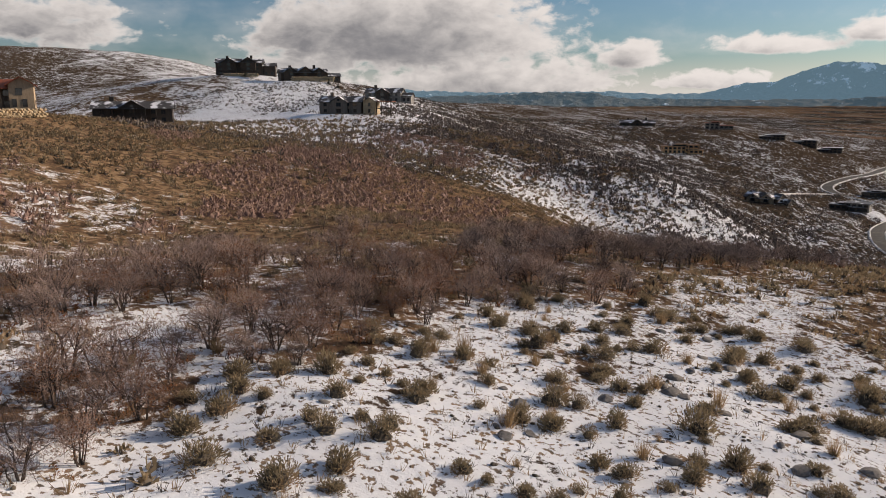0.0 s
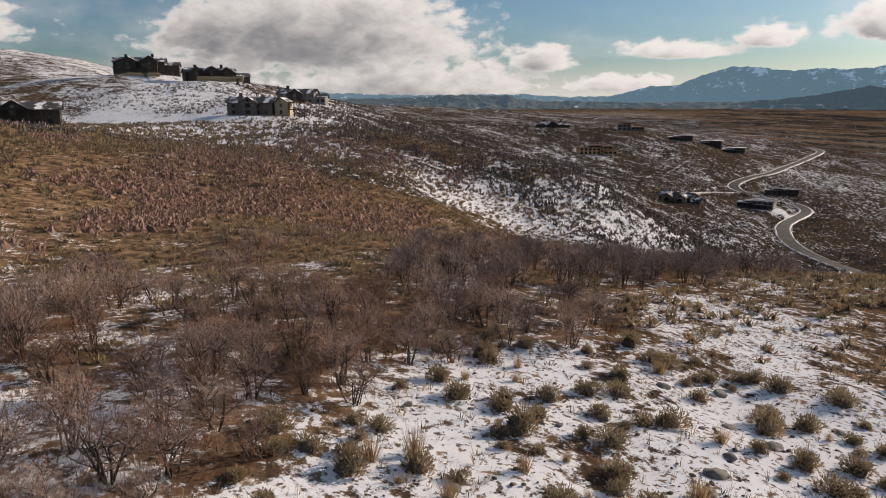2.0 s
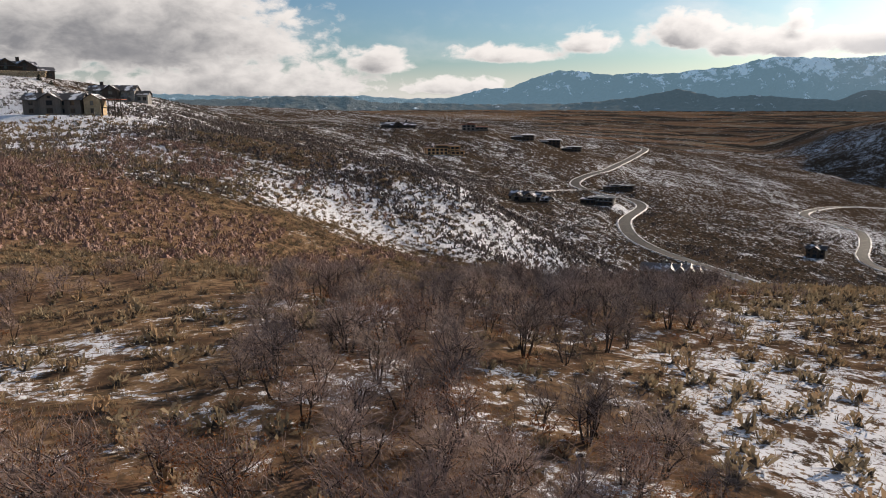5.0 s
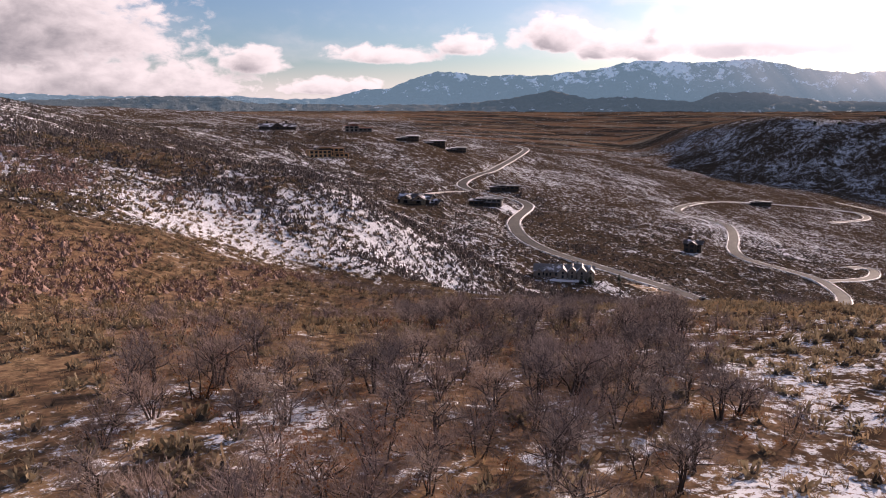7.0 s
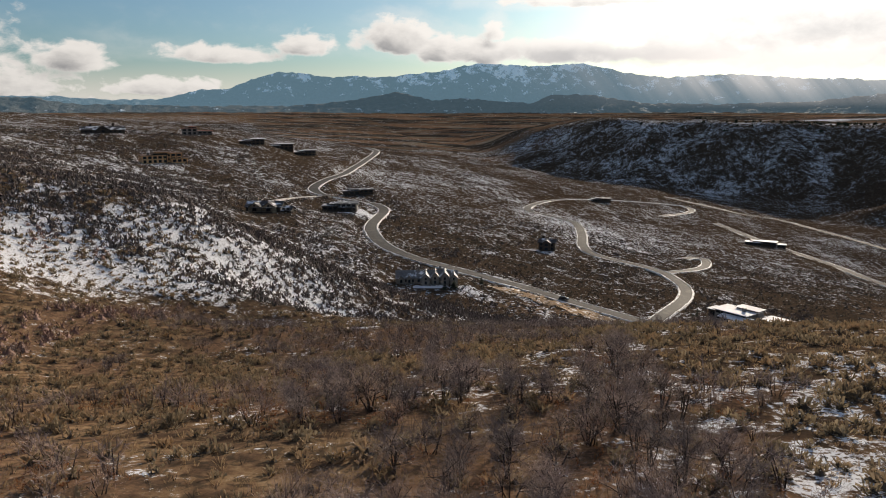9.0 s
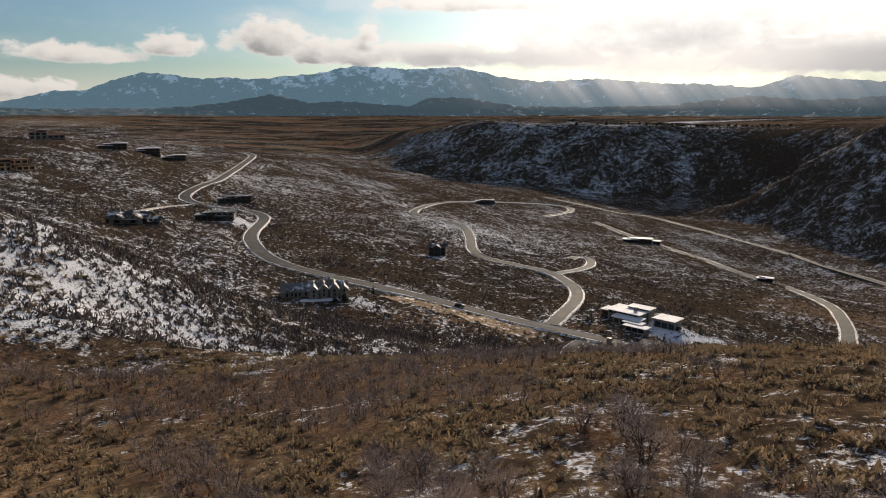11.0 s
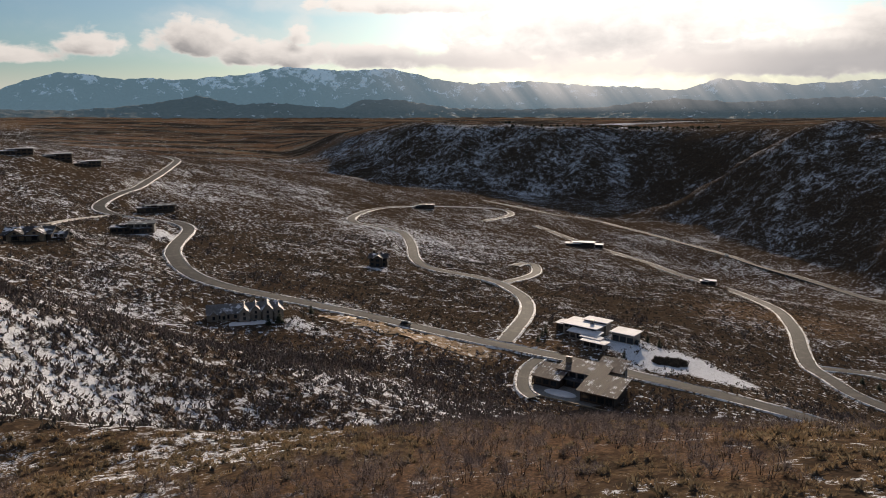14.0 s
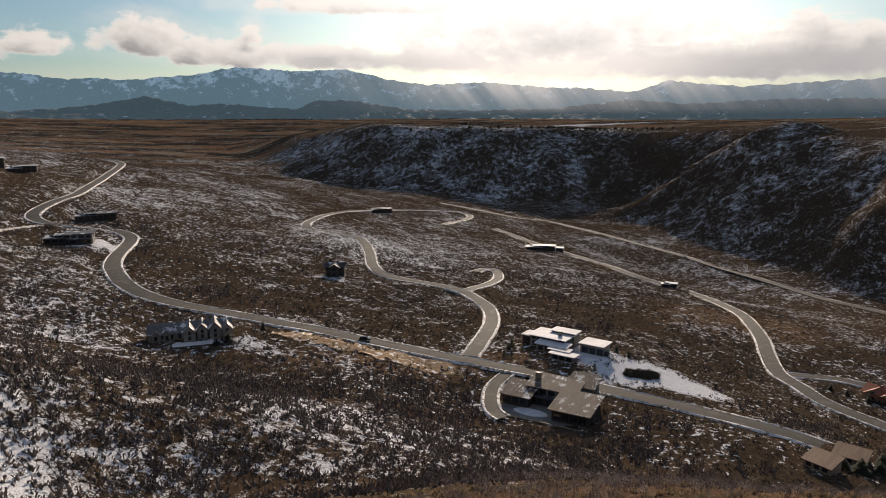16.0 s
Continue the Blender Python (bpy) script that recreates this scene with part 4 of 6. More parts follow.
def lodge(name, label, x, y, facing, width, depth, wall, roof, storeys=2, gables=2, chimney_mat=None, z=None, porch=True, wing=True, chimneys=2):
    """A mountain lodge: a long body under a gabled roof, front gables, chimneys and a timber porch."""
    e = house_at(name, label, x, y, facing, z)
    h = 3.1 * storeys
    w2 = width / 2
    wins = [w for s in range(storeys) for w in rows_of("front", -w2 * 0.9, w2 * 0.9, max(4, int(width / 4)), 0.9 + 3.1 * s, 1.5, 1.5)]
    wins += [("right", -depth * 0.15, 0.9 + 3.1 * s, 1.3, 1.6) for s in range(storeys)] + [("left", depth * 0.15, 0.9 + 3.1 * s, 1.3, 1.6) for s in range(storeys)]
    add_block(e, -w2, w2, -depth / 2, depth / 2, 0, h, wall, roof, "gable_x", 0.42, 0.9, wins)
    for i in range(gables):
        gx = -w2 + width * (i + 0.7) / (gables + 0.4)
        gw = width * 0.11 + 1.6
        add_block(e, gx - gw, gx + gw, -depth / 2 - 2.4 - 0.8 * (i % 2), depth * 0.2, 0, h + 0.5 * (i % 2), chimney_mat or wall, roof, "gable_y", 0.62, 0.8,
                  [("front", gx, 0.8 + 3.1 * s, 2.2, 1.8) for s in range(storeys)] + [("front", gx, h + 0.5, 1.2, 0.9)])
    if wing:
        add_block(e, w2 - 0.2, w2 + width * 0.28, -depth * 0.42, depth * 0.3, 0, h - 2.2, wall, roof, "gable_x", 0.42, 0.8, rows_of("front", w2 + 0.5, w2 + width * 0.27, 2, 0.8, 1.6, 1.7))
    top = h + 0.42 * depth / 2
    for i in range(chimneys):
        add_chimney(e, -w2 * 0.55 + width * 0.52 * i, 0.6, top - 1.2, top + 2.0 + 0.5 * (i % 2), chimney_mat or stone_wall, 1.7, 1.2)
    if porch:
        add_porch(e, -w2 * 0.5, w2 * 0.62, -depth / 2 - 4.6, -depth / 2 - 3.3, 3.1 if storeys > 1 else 0.4, 2.7, 5, dark_wood, dark_wood)
        part("porch_roof", boxes((-w2 * 0.54, w2 * 0.66, -depth / 2 - 5.0, -depth / 2 + 0.2, 3.1 * storeys - 0.3 + 0.004, 3.1 * storeys - 0.02)), roof, e)
    return e


def flat_house(name, label, x, y, facing, bodies, wall, roof, z=None, shed=0.0, second=None):
    """A modern house of stepped boxes under thin flat roofs: bodies are x0, x1, y0, y1, z0, z1."""
    e = house_at(name, label, x, y, facing, z)
    for i, (x0, x1, y0, y1, z0, z1) in enumerate(bodies):
        n = max(1, int((x1 - x0) / 3.6))
        wins = rows_of("front", x0 + 0.3, x1 - 0.3, n, z1 - 2.4, (x1 - x0) / n * 0.62, 1.7)
        if z1 - z0 > 5:
            wins += rows_of("front", x0 + 0.3, x1 - 0.3, n, z1 - 5.4, (x1 - x0) / n * 0.5, 1.9)
        wins += [("right", (y0 + y1) / 2, z1 - 2.4, min(2.5, (y1 - y0) * 0.4), 1.5), ("left", (y0 + y1) / 2, z1 - 2.4, min(2.5, (y1 - y0) * 0.4), 1.5)]
        add_block(e, x0, x1, y0, y1, z0, z1, second if second and i % 2 else wall, roof, "shed" if shed else "flat", shed, 0.9, wins)
        if i == 0:
            add_chimney(e, x0 + 0.3 * (x1 - x0), (y0 + y1) / 2, z1 + 0.3, z1 + 1.5, grey_stone, 1.5, 1.1)
            part("clerestory", boxes((x0 + 0.45 * (x1 - x0), x1 - 1.0, y0 + 1.5, y1 - 1.5, z1 + 0.302, z1 + 1.3)), window_pane, e)
            part("upper_roof", boxes((x0 + 0.4 * (x1 - x0), x1 - 0.4, y0 + 0.8, y1 - 0.8, z1 + 1.304, z1 + 1.55)), roof, e)
        if i == 1:
            add_porch(e, x0 + 0.5, x1 - 0.5, y0 - 2.6, y0 - 0.1, 0.3, z1 - 0.6, 4, dark_wood, dark_wood, rail=False)
    return e


def toward(x, y, turn=0.0):
    """The bearing from a place to the middle of the flight, turned by some degrees."""
    return math.degrees(math.atan2(-25 - x, 70 - y)) + turn


def build_houses():
    # hill crest, golden boulder terraces below the mansions
    lodge("lodge_house", "large dark timber mansion with stone chimneys on the snowy crest", -473, 311, toward(-473, 311, 12), 34, 15, dark_wood, shingle_roof, 3, 2, dark_wood)
    lodge("lodge_house", "long dark timber mansion beside a golden boulder wall", -420, 329, toward(-420, 329, -6), 34, 14, dark_wood, metal_roof, 2, 3, dark_wood)
    e = lodge("lodge_house", "grey sided house with a stone gable end on snowy slope", -277, 244, toward(-277, 244, 24), 22, 12, grey_wood, shingle_roof, 2, 1, grey_wood, porch=False, chimneys=1, wing=False)
    add_block(e, 12.2, 18.5, -5.5, 3.5, 0, 6.4, gold_stone, shingle_roof, "gable_y", 0.6, 0.8, [("front", 15.3, 0.8, 1.1, 1.8), ("front", 15.3, 4.0, 1.1, 1.6)])
    add_porch(e, 18.6, 26.5, -4.5, -1.5, 3.0, 3.2, 4, dark_wood, dark_wood)
    part("porch_roof", boxes((18.4, 27, -5.2, 3.5, 6.204, 6.5)), rust_roof, e)
    lodge("lodge_house", "dark gabled house with a grey stone base on the brow", -340, 335, toward(-340, 335, 18), 24, 13, grey_stone, shingle_roof, 2, 1, dark_wood, porch=False, chimneys=1)
    e = lodge("lodge_house", "tan sided house with a rust red roof above a boulder wall", -231, 67, toward(-231, 67, 22), 20, 11, grey_wood, rust_roof, 2, 1, stone_wall, chimneys=2, wing=False, z=float(ground_height(np.array([-229.0]), np.array([70.0]))[0]) + 1.6)
    add_block(e, 8.0, 14.2, -8.2, 2.0, 0, 7.2, tan_siding, rust_roof, "gable_y", 0.62, 0.8, [("front", 9.2, 1.0, 1.0, 2.0), ("front", 11.8, 1.0, 1.0, 2.0), ("front", 10.5, 4.3, 1.5, 1.7), ("right", -4, 1.0, 1.2, 1.8)])
    lodge("lodge_house", "low dark gabled house behind brown scrub", -286, 138, toward(-286, 138, 16), 30, 12, dark_wood, shingle_roof, 2, 1, dark_wood, chimneys=1, wing=False)
    # spur, houses towards the valley
    flat_house("modern_house", "unfinished tan house with bare sheathing and flat roofs", -247, 604, toward(-247, 604, -10), [(-15, 4, -6, 6, 0, 6), (2, 15, -4, 7, 0, 7.4), (6, 18, -8, -3.6, 0, 3.2), (-4, 5, -4, 4, 6, 8.2)], tan_sheathing, tan_roof)
    lodge("lodge_house", "far grey ranch house with snow on its roof", -322, 672, toward(-322, 672, 0), 34, 12, dark_wood, shingle_roof, 1, 1, dark_wood, porch=False, wing=False)
    flat_house("modern_house", "far pale house with a reddish roof", -264, 732, toward(-264, 732, 0), [(-11, 3, -5, 5, 0, 6), (3, 16, -5, 5, 0, 3.6)], pale_render, rust_roof)
    for dx, dy, w in ((-216, 757, 12), (-196, 792, 13), (-172, 800, 11)):
        flat_house("modern_house", "far dark low house on the snowy rim", dx, dy, toward(dx, dy, 4), [(-w, 0, -5, 5, 0, 3.4), (-1, w, -4, 6, 0, 5.2)], dark_wood, snow_roof)
    e = lodge("lodge_house", "dark timber house with snowy hipped roof by the drive", -141, 497, toward(-141, 497, 20), 22, 13, dark_wood, shingle_roof, 1, 2, stone_wall, chimneys=1)
    flat_house("modern_house", "dark modern house with flat snowy roofs beside the road", -107, 588, toward(-107, 588, 8), [(-13, -1, -6, 6, 0, 4.2), (-3, 13, -5, 7, 0, 6.0), (0, 10, -8, -4.6, 0, 3.4)], dark_wood, metal_roof, second=grey_stone)
    flat_house("modern_house", "low dark house in the inner bend of the road", -103, 674, toward(-103, 674, -6), [(-13, 1, -5, 5, 0, 3.6), (0, 13, -4, 6, 0, 4.6)], dark_wood, metal_roof)
    lodge("lodge_house", "small dark gabled house with snow on the roof", 49, 566, toward(49, 566, 10), 12, 9, dark_wood, shingle_roof, 2, 1, dark_wood, porch=False, chimneys=1, wing=False)
    # the manor with its row of steep gables
    e = house_at("manor_house", "grey stone house with a row of steep snow-lit gables", -38, 426, toward(-38, 426, 2))
    e.scale = (0.86, 0.86, 0.86)
    add_block(e, -20, 18.5, -4, 6, 0, 3.6, tan_grey_stone, snow_metal_roof, "gable_x", 0.75, 0.5, rows_of("front", -19, 0, 5, 1.0, 1.3, 1.7), base=5)
    for i, (gx, s, h) in enumerate(((-16.5, 1.7, 3.3), (-11.5, 1.7, 3.3), (-1.2, 2.7, 4.4), (4.6, 2.4, 5.0), (10.6, 2.7, 5.2), (16.2, 2.4, 4.6))):
        out = 5.0 if i < 2 else 7.4 + 0.9 * (i % 3)
        add_block(e, gx - s, gx + s, -out, 5, 0, h, tan_grey_stone, snow_metal_roof, "gable_y", 1.05, 0.35, [("front", gx, 0.9, 1.2, 1.7)] + ([("front", gx, 3.5, 1.0, 1.4)] if h > 4 else []), base=5)
    add_chimney(e, -6, 1, 6, 9.4, tan_grey_stone)
    add_chimney(e, 7.6, 1.5, 6, 10.0, tan_grey_stone)
    part("court", boxes((-9, 9, -15.5, -9.6, -3.5, 0.08)), snow_roof, e, "snow-covered forecourt")
    # two modern houses by the junction
    f = toward(95, 355, 26)
    e = house_at("modern_house", "sprawling brown-roofed modern house above a snowy court", 94, 356, f)
    add_block(e, -17, -6, -7, 4, 0, 4.2, dark_wood, brown_roof, "shed", 0.16, 1.1, rows_of("front", -16.5, -6.5, 3, 1.2, 2.4, 2.0))
    add_block(e, -9, 10, 1, 11, 0, 6.2, grey_stone, brown_roof, "shed", 0.13, 1.3, rows_of("front", -8.5, 9.5, 5, 3.4, 2.6, 2.0) + rows_of("front", -8.5, 9.5, 5, 0.5, 2.6, 2.1))
    add_block(e, 6, 20, -13, 1.5, 0, 4.6, dark_wood, brown_roof, "shed", 0.13, 1.4, rows_of("front", 6.5, 19.5, 4, 1.0, 2.6, 2.4) + [("left", -6, 1.0, 3.2, 2.3)])
    add_block(e, 5, 15, 8, 17, 0, 6.8, grey_stone, brown_roof, "shed", 0.2, 1.2, [("right", 12, 3.5, 2.4, 1.8)])
    add_block(e, -5, 3, -2.2, 1.2, 0, 3.2, dark_wood, metal_roof, "flat", 0, 0.6, rows_of("front", -4.5, 2.5, 2, 0.6, 2.6, 2.2))
    add_chimney(e, -7.6, 7.5, 7, 9.6, stone_wall, 2.2, 1.4)
    part("retaining_wall", boxes((-17, 21, -17.6, -17.1, -5, 0.5), (-17.4, -17.002, -17.6, -6, -5, 0.5)), stone_wall, e)
    part("court", boxes((-16.9, 20.9, -17.0, -2, -0.5, 0.06)), grey_stone, e, "snow-dusted stone court")
    bm = bmesh.new()
    bmesh.ops.create_cone(bm, cap_ends=True, segments=28, radius1=1.0, radius2=0.94, depth=0.3, matrix=pose(-3.5, -10.5, 0.2) @ Matrix.Diagonal((7.0, 3.2, 1, 1)))
    part("snow_island", bm, snow_roof, e, "oval bed under clean snow")
    f = toward(128, 402, 30)
    e = house_at("modern_house", "pale modern house with flat snow-covered roofs", 124, 404, f)
    add_block(e, -15, 3, 0, 12, 0, 5.6, pale_render, snow_roof, "flat", 0, 1.1, rows_of("front", -14.5, 2.5, 6, 3.9, 2.0, 1.2) + rows_of("front", -14.5, 2.5, 4, 0.8, 2.4, 2.0))
    add_block(e, -8, 4, 9, 15, 0, 6.6, pale_render, snow_roof, "flat", 0, 0.8, rows_of("front", -7.5, 3.5, 3, 5.0, 2.0, 1.1))
    add_block(e, -9, 6, -5.0, 0.2, 0, 3.7, pale_render, snow_roof, "shed", 0.1, 0.9, rows_of("front", -8.5, 5.5, 4, 0.9, 2.4, 2.0))
    add_block(e, -1, 9, -7.8, -4.7, 0, 3.2, grey_wood, snow_roof, "shed", 0.08, 0.7, rows_of("front", -0.5, 8.5, 2, 0.8, 2.4, 1.8))
    add_block(e, 2, 13, -11.5, -7.6, 0, 2.8, grey_stone, snow_roof, "flat", 0, 1.1, rows_of("front", 2.5, 12.5, 3, 0.6, 2.6, 1.8))
    add_block(e, 9, 20, 5, 14, 0, 4.4, pale_render, snow_roof, "flat", 0, 0.9, rows_of("front", 9.5, 20.5, 3, 0.4, 2.8, 2.6))
    add_block(e, -20, -14.8, 2, 9, 0, 4.2, dark_wood, snow_roof, "flat", 0, 0.8, rows_of("front", -19.5, -15.5, 1, 1.0, 2.4, 2.0))
    add_chimney(e, -2, 6, 5.9, 7.6, grey_stone, 1.6, 1.2)
    flat_house("modern_house", "far low dark house with snow on flat roofs", 322, 800, toward(322, 800, 6), [(-19, -2, -5, 5, 0, 3.6), (-3, 12, -4, 6, 0, 5), (13, 21, -4, 4, 0, 3.2)], dark_wood, snow_roof)
    flat_house("shed_house", "small dark building beside the lower road", 376, 651, toward(376, 651, 6), [(-7, 0, -3, 3, 0, 3.2), (0.4, 6, -2, 4, 0, 3.8)], dark_wood, snow_roof)
    flat_house("modern_house", "far dark flat-roofed house below the canyon wall", 176, 944, toward(176, 944, 0), [(-12, 0, -5, 5, 0, 4), (-1, 12, -4, 6, 0, 5)], dark_wood, metal_roof)
    e = house_at("cabin", "cabin under a broad tan metal roof beside the road", 157, 284, toward(157, 284, 35))
    add_block(e, -4.5, 4.5, -3.5, 3.5, 0, 2.4, stone_wall, tan_roof, "shed", 0.24, 0.6, rows_of("front", -4, 4, 3, 0.8, 1.5, 1.2))
    e = house_at("cabin", "cabin with a tan roof half hidden by dark junipers", 176, 289, toward(176, 289, 20))
    add_block(e, -5, 5, -3.5, 3.5, 0, 2.4, stone_wall, tan_roof, "shed", 0.2, 0.6, rows_of("front", -4.5, 4.5, 3, 0.8, 1.6, 1.2))
    e = lodge("lodge_house", "brown house with a rust red roof and solar-dark slope", 294, 366, toward(294, 366, 30), 20, 12, gold_stone, rust_roof, 1, 2, stone_wall, chimneys=1, wing=False)


build_houses()

# ---- plants and stones ----
rng = np.random.default_rng(7)


def bark_material(name, a, b, tip=None):
    m, g = material(name)
    info = g.add("ShaderNodeObjectInfo").outputs["Random"]
    island = g.add("ShaderNodeNewGeometry").outputs["Random Per Island"]
    pos = g.add("ShaderNodeTexCoord").outputs["Object"]
    n = g.noise(pos, 14.0, 3, 0.6)
    c = g.mix(g.math("FRACT", g.math("ADD", g.math("ADD", island, info), g.math("MULTIPLY", n, 0.4))), a, b)
    if tip:
        c = g.mix(g.math("MULTIPLY", g.ramp(island, 0.7, 1.0), 0.8), c, tip)
    surface(g, c, 0.9, spec=0.2)
    return m


def leaf_material(name, a, b, through=0.4, tip=None):
    """Thin leaves or blades that let some light through."""
    m, g = material(name)
    info = g.add("ShaderNodeObjectInfo").outputs["Random"]
    island = g.add("ShaderNodeNewGeometry").outputs["Random Per Island"]
    pos = g.add("ShaderNodeTexCoord").outputs["Object"]
    n = g.noise(pos, 0.35, 4, 0.6)
    c = g.mix(g.math("FRACT", g.math("ADD", g.math("ADD", island, info), g.math("MULTIPLY", n, 0.8))), a, b)
    if tip:
        c = g.mix(g.math("MULTIPLY", g.ramp(n, 0.45, 0.65), 0.7), c, tip)
    d = g.add("ShaderNodeBsdfDiffuse", {"Color": c})
    t = g.add("ShaderNodeBsdfTranslucent", {"Color": c})
    both = g.add("ShaderNodeMixShader", {0: through, 1: d.outputs[0], 2: t.outputs[0]})
    g.add("ShaderNodeOutputMaterial", {"Surface": both.outputs[0]})
    return m


oak_bark = bark_material("grey_brown_oak_bark", (0.035, 0.027, 0.022), (0.085, 0.065, 0.054))
oak_twigs = bark_material("fine_brown_oak_twigs", (0.165, 0.117, 0.097), (0.36, 0.262, 0.22))
hill_twigs = bark_material("reddish_brown_oak_twigs", (0.17, 0.108, 0.086), (0.33, 0.22, 0.178))
dry_leaves = leaf_material("rust_brown_dry_leaves", (0.17, 0.065, 0.028), (0.32, 0.15, 0.065))
sage_leaf = leaf_material("grey_green_sagebrush", (0.17, 0.135, 0.085), (0.36, 0.285, 0.185), 0.3, (0.38, 0.25, 0.15))
brush = bark_material("dark_bitterbrush", (0.055, 0.047, 0.037), (0.13, 0.105, 0.08))
# darker copy of the oak twigs, with backlit shade put into the colour
shade_twigs = bark_material("backlit_grey_oak_twigs", (0.11, 0.082, 0.07), (0.25, 0.19, 0.165))
olive_leaf = leaf_material("dark_olive_sagebrush", (0.125, 0.098, 0.064), (0.27, 0.21, 0.135), 0.3, (0.36, 0.235, 0.13))
# far sage darker than the near: the valley's shade is in its colour
far_sage = bark_material("grey_brown_shaded_far_sagebrush", (0.052, 0.047, 0.038), (0.17, 0.152, 0.122))
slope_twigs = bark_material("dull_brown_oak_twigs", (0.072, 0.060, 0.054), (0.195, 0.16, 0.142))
straw = leaf_material("dry_straw_grass", (0.23, 0.155, 0.082), (0.42, 0.305, 0.185), 0.45)
conifer_green = bark_material("dark_conifer_needles", (0.018, 0.026, 0.016), (0.045, 0.055, 0.033))


def branch_tree(seed, height, stems, levels, kids, twig_width, spread):
    """Segments of a many-stemmed bare oak: start, end, radii and level."""
    r = np.random.default_rng(seed)
    out = []

    def grow(p, d, length, radius, level):
        d = d / np.linalg.norm(d)
        steps = 2 if level < 2 else 1
        q = p
        for _ in range(steps):
            d = d + r.normal(0, 0.16, 3) + np.array([0, 0, 0.06])
            d /= np.linalg.norm(d)
            e = q + d * length / steps
            out.append((q, e, radius, radius * 0.72, level))
            q, radius = e, radius * 0.72
        if level >= levels:
            return
        n = kids[level]
        for _ in range(n):
            t = r.uniform(0.45 if level == 0 else 0.3, 1.0)
            s = p + (q - p) * t
            side = r.normal(0, 1, 3)
            side[2] = side[2] * 0.5 + 0.12
            grow(s, d * 0.55 + side / np.linalg.norm(side) * 1.05, length * (r.uniform(0.5, 0.75) if level < 1 else r.uniform(0.58, 0.88)), max(radius * 0.8, twig_width), level + 1)

    for _ in range(stems):
        a = r.uniform(0, 6.283)
        lean = r.uniform(0.2, 0.85) * spread
        base = np.array([math.cos(a), math.sin(a), 0]) * r.uniform(0.0, 0.35)
        grow(base, np.array([math.cos(a) * lean, math.sin(a) * lean, 1.0]), height * r.uniform(0.36, 0.52), height * r.uniform(0.012, 0.02), 0)
    return out


def tubes(segments, sides=3):
    """Tapered tubes as vertex and face arrays; one flat blade where sides is 2."""
    v, f = [], []
    for p, q, r0, r1, _ in segments:
        d = q - p
        a = np.cross(d, (0.31, 0.17, 0.93))
        a /= np.linalg.norm(a) + 1e-9
        b = np.cross(d / (np.linalg.norm(d) + 1e-9), a)
        k = len(v)
        if sides == 2:
            v += [p - a * r0, p + a * r0, q + a * r1 * 0.6, q - a * r1 * 0.6]
            f.append((k, k + 1, k + 2, k + 3))
            continue
        for c, rad in ((p, r0), (q, r1)):
            for i in range(sides):
                t = 6.2832 * i / sides
                v.append(c + (a * math.cos(t) + b * math.sin(t)) * rad)
        for i in range(sides):
            j = (i + 1) % sides
            f.append((k + i, k + j, k + sides + j, k + sides + i))
    return np.array(v), f


def leaf_quads(points, size, seed):
    r = np.random.default_rng(seed)
    v, f = [], []
    for p in points:
        a, b = r.normal(0, 1, 3), r.normal(0, 1, 3)
        a, b = a / np.linalg.norm(a) * size, b / np.linalg.norm(b) * size * 0.6
        k = len(v)
        v += [p - a, p - b, p + a, p + b]
        f.append((k, k + 1, k + 2, k + 3))
    return np.array(v), f


def raw_mesh(name, v, f, mat, smooth_shade=False):
    me = bpy.data.meshes.new(name)
    me.from_pydata([tuple(p) for p in v], [], f)
    me.materials.append(mat)
    if smooth_shade:
        me.polygons.foreach_set("use_smooth", [True] * len(me.polygons))
    me.update()
    return me


def join_arrays(pieces):
    vs, fs, k = [], [], 0
    for v, f in pieces:
        vs.append(v)
        fs += [tuple(i + k for i in q) for q in f]
        k += len(v)
    return np.vstack(vs), fs


def scattered(name, variants, x, y, scale, turn, mat, label, category, z=None, sink=0.05, woody=None, bark=None):
    """One object of kind stuff: many copies of a few quad-faced variants, set on the ground; the first woody faces of each are of bark."""
    wood = []
    if z is None:
        z = ground_height(x, y)
    which = rng.integers(0, len(variants), len(x))
    vs, fs, k = [], [], 0
    for n, (v, f) in enumerate(variants):
        i = np.where(which == n)[0]
        if not len(i):
            continue
        wood.append(np.tile(np.arange(len(f)) < (woody[n] if woody else 0), len(i)))
        f = np.array([q if len(q) == 4 else (*q, q[-1]) for q in f])
        c, s = np.cos(turn[i])[:, None], np.sin(turn[i])[:, None]
        sc = scale[i][:, None]
        px = (v[None, :, 0] * c - v[None, :, 1] * s) * sc + x[i][:, None]
        py = (v[None, :, 0] * s + v[None, :, 1] * c) * sc + y[i][:, None]
        pz = v[None, :, 2] * sc + z[i][:, None] - sink
        vs.append(np.stack([px, py, pz], 2).reshape(-1, 3))
        fs.append((f[None] + (np.arange(len(i)) * len(v))[:, None, None] + k).reshape(-1, 4))
        k += len(i) * len(v)
    co, quads = np.vstack(vs).astype(np.float32), np.vstack(fs).astype(np.int32)
    me = bpy.data.meshes.new(name)
    me.vertices.add(len(co))
    me.vertices.foreach_set("co", co.ravel())
    me.loops.add(quads.size)
    me.loops.foreach_set("vertex_index", quads.ravel())
    me.polygons.add(len(quads))
    me.polygons.foreach_set("loop_start", np.arange(0, quads.size, 4, dtype=np.int32))
    me.update(calc_edges=True)
    me.materials.append(mat)
    if bark:
        me.materials.append(bark)
        me.polygons.foreach_set("material_index", np.concatenate(wood).astype(np.int32))
    return tagged(new(name, me), label, category, kind="stuff")


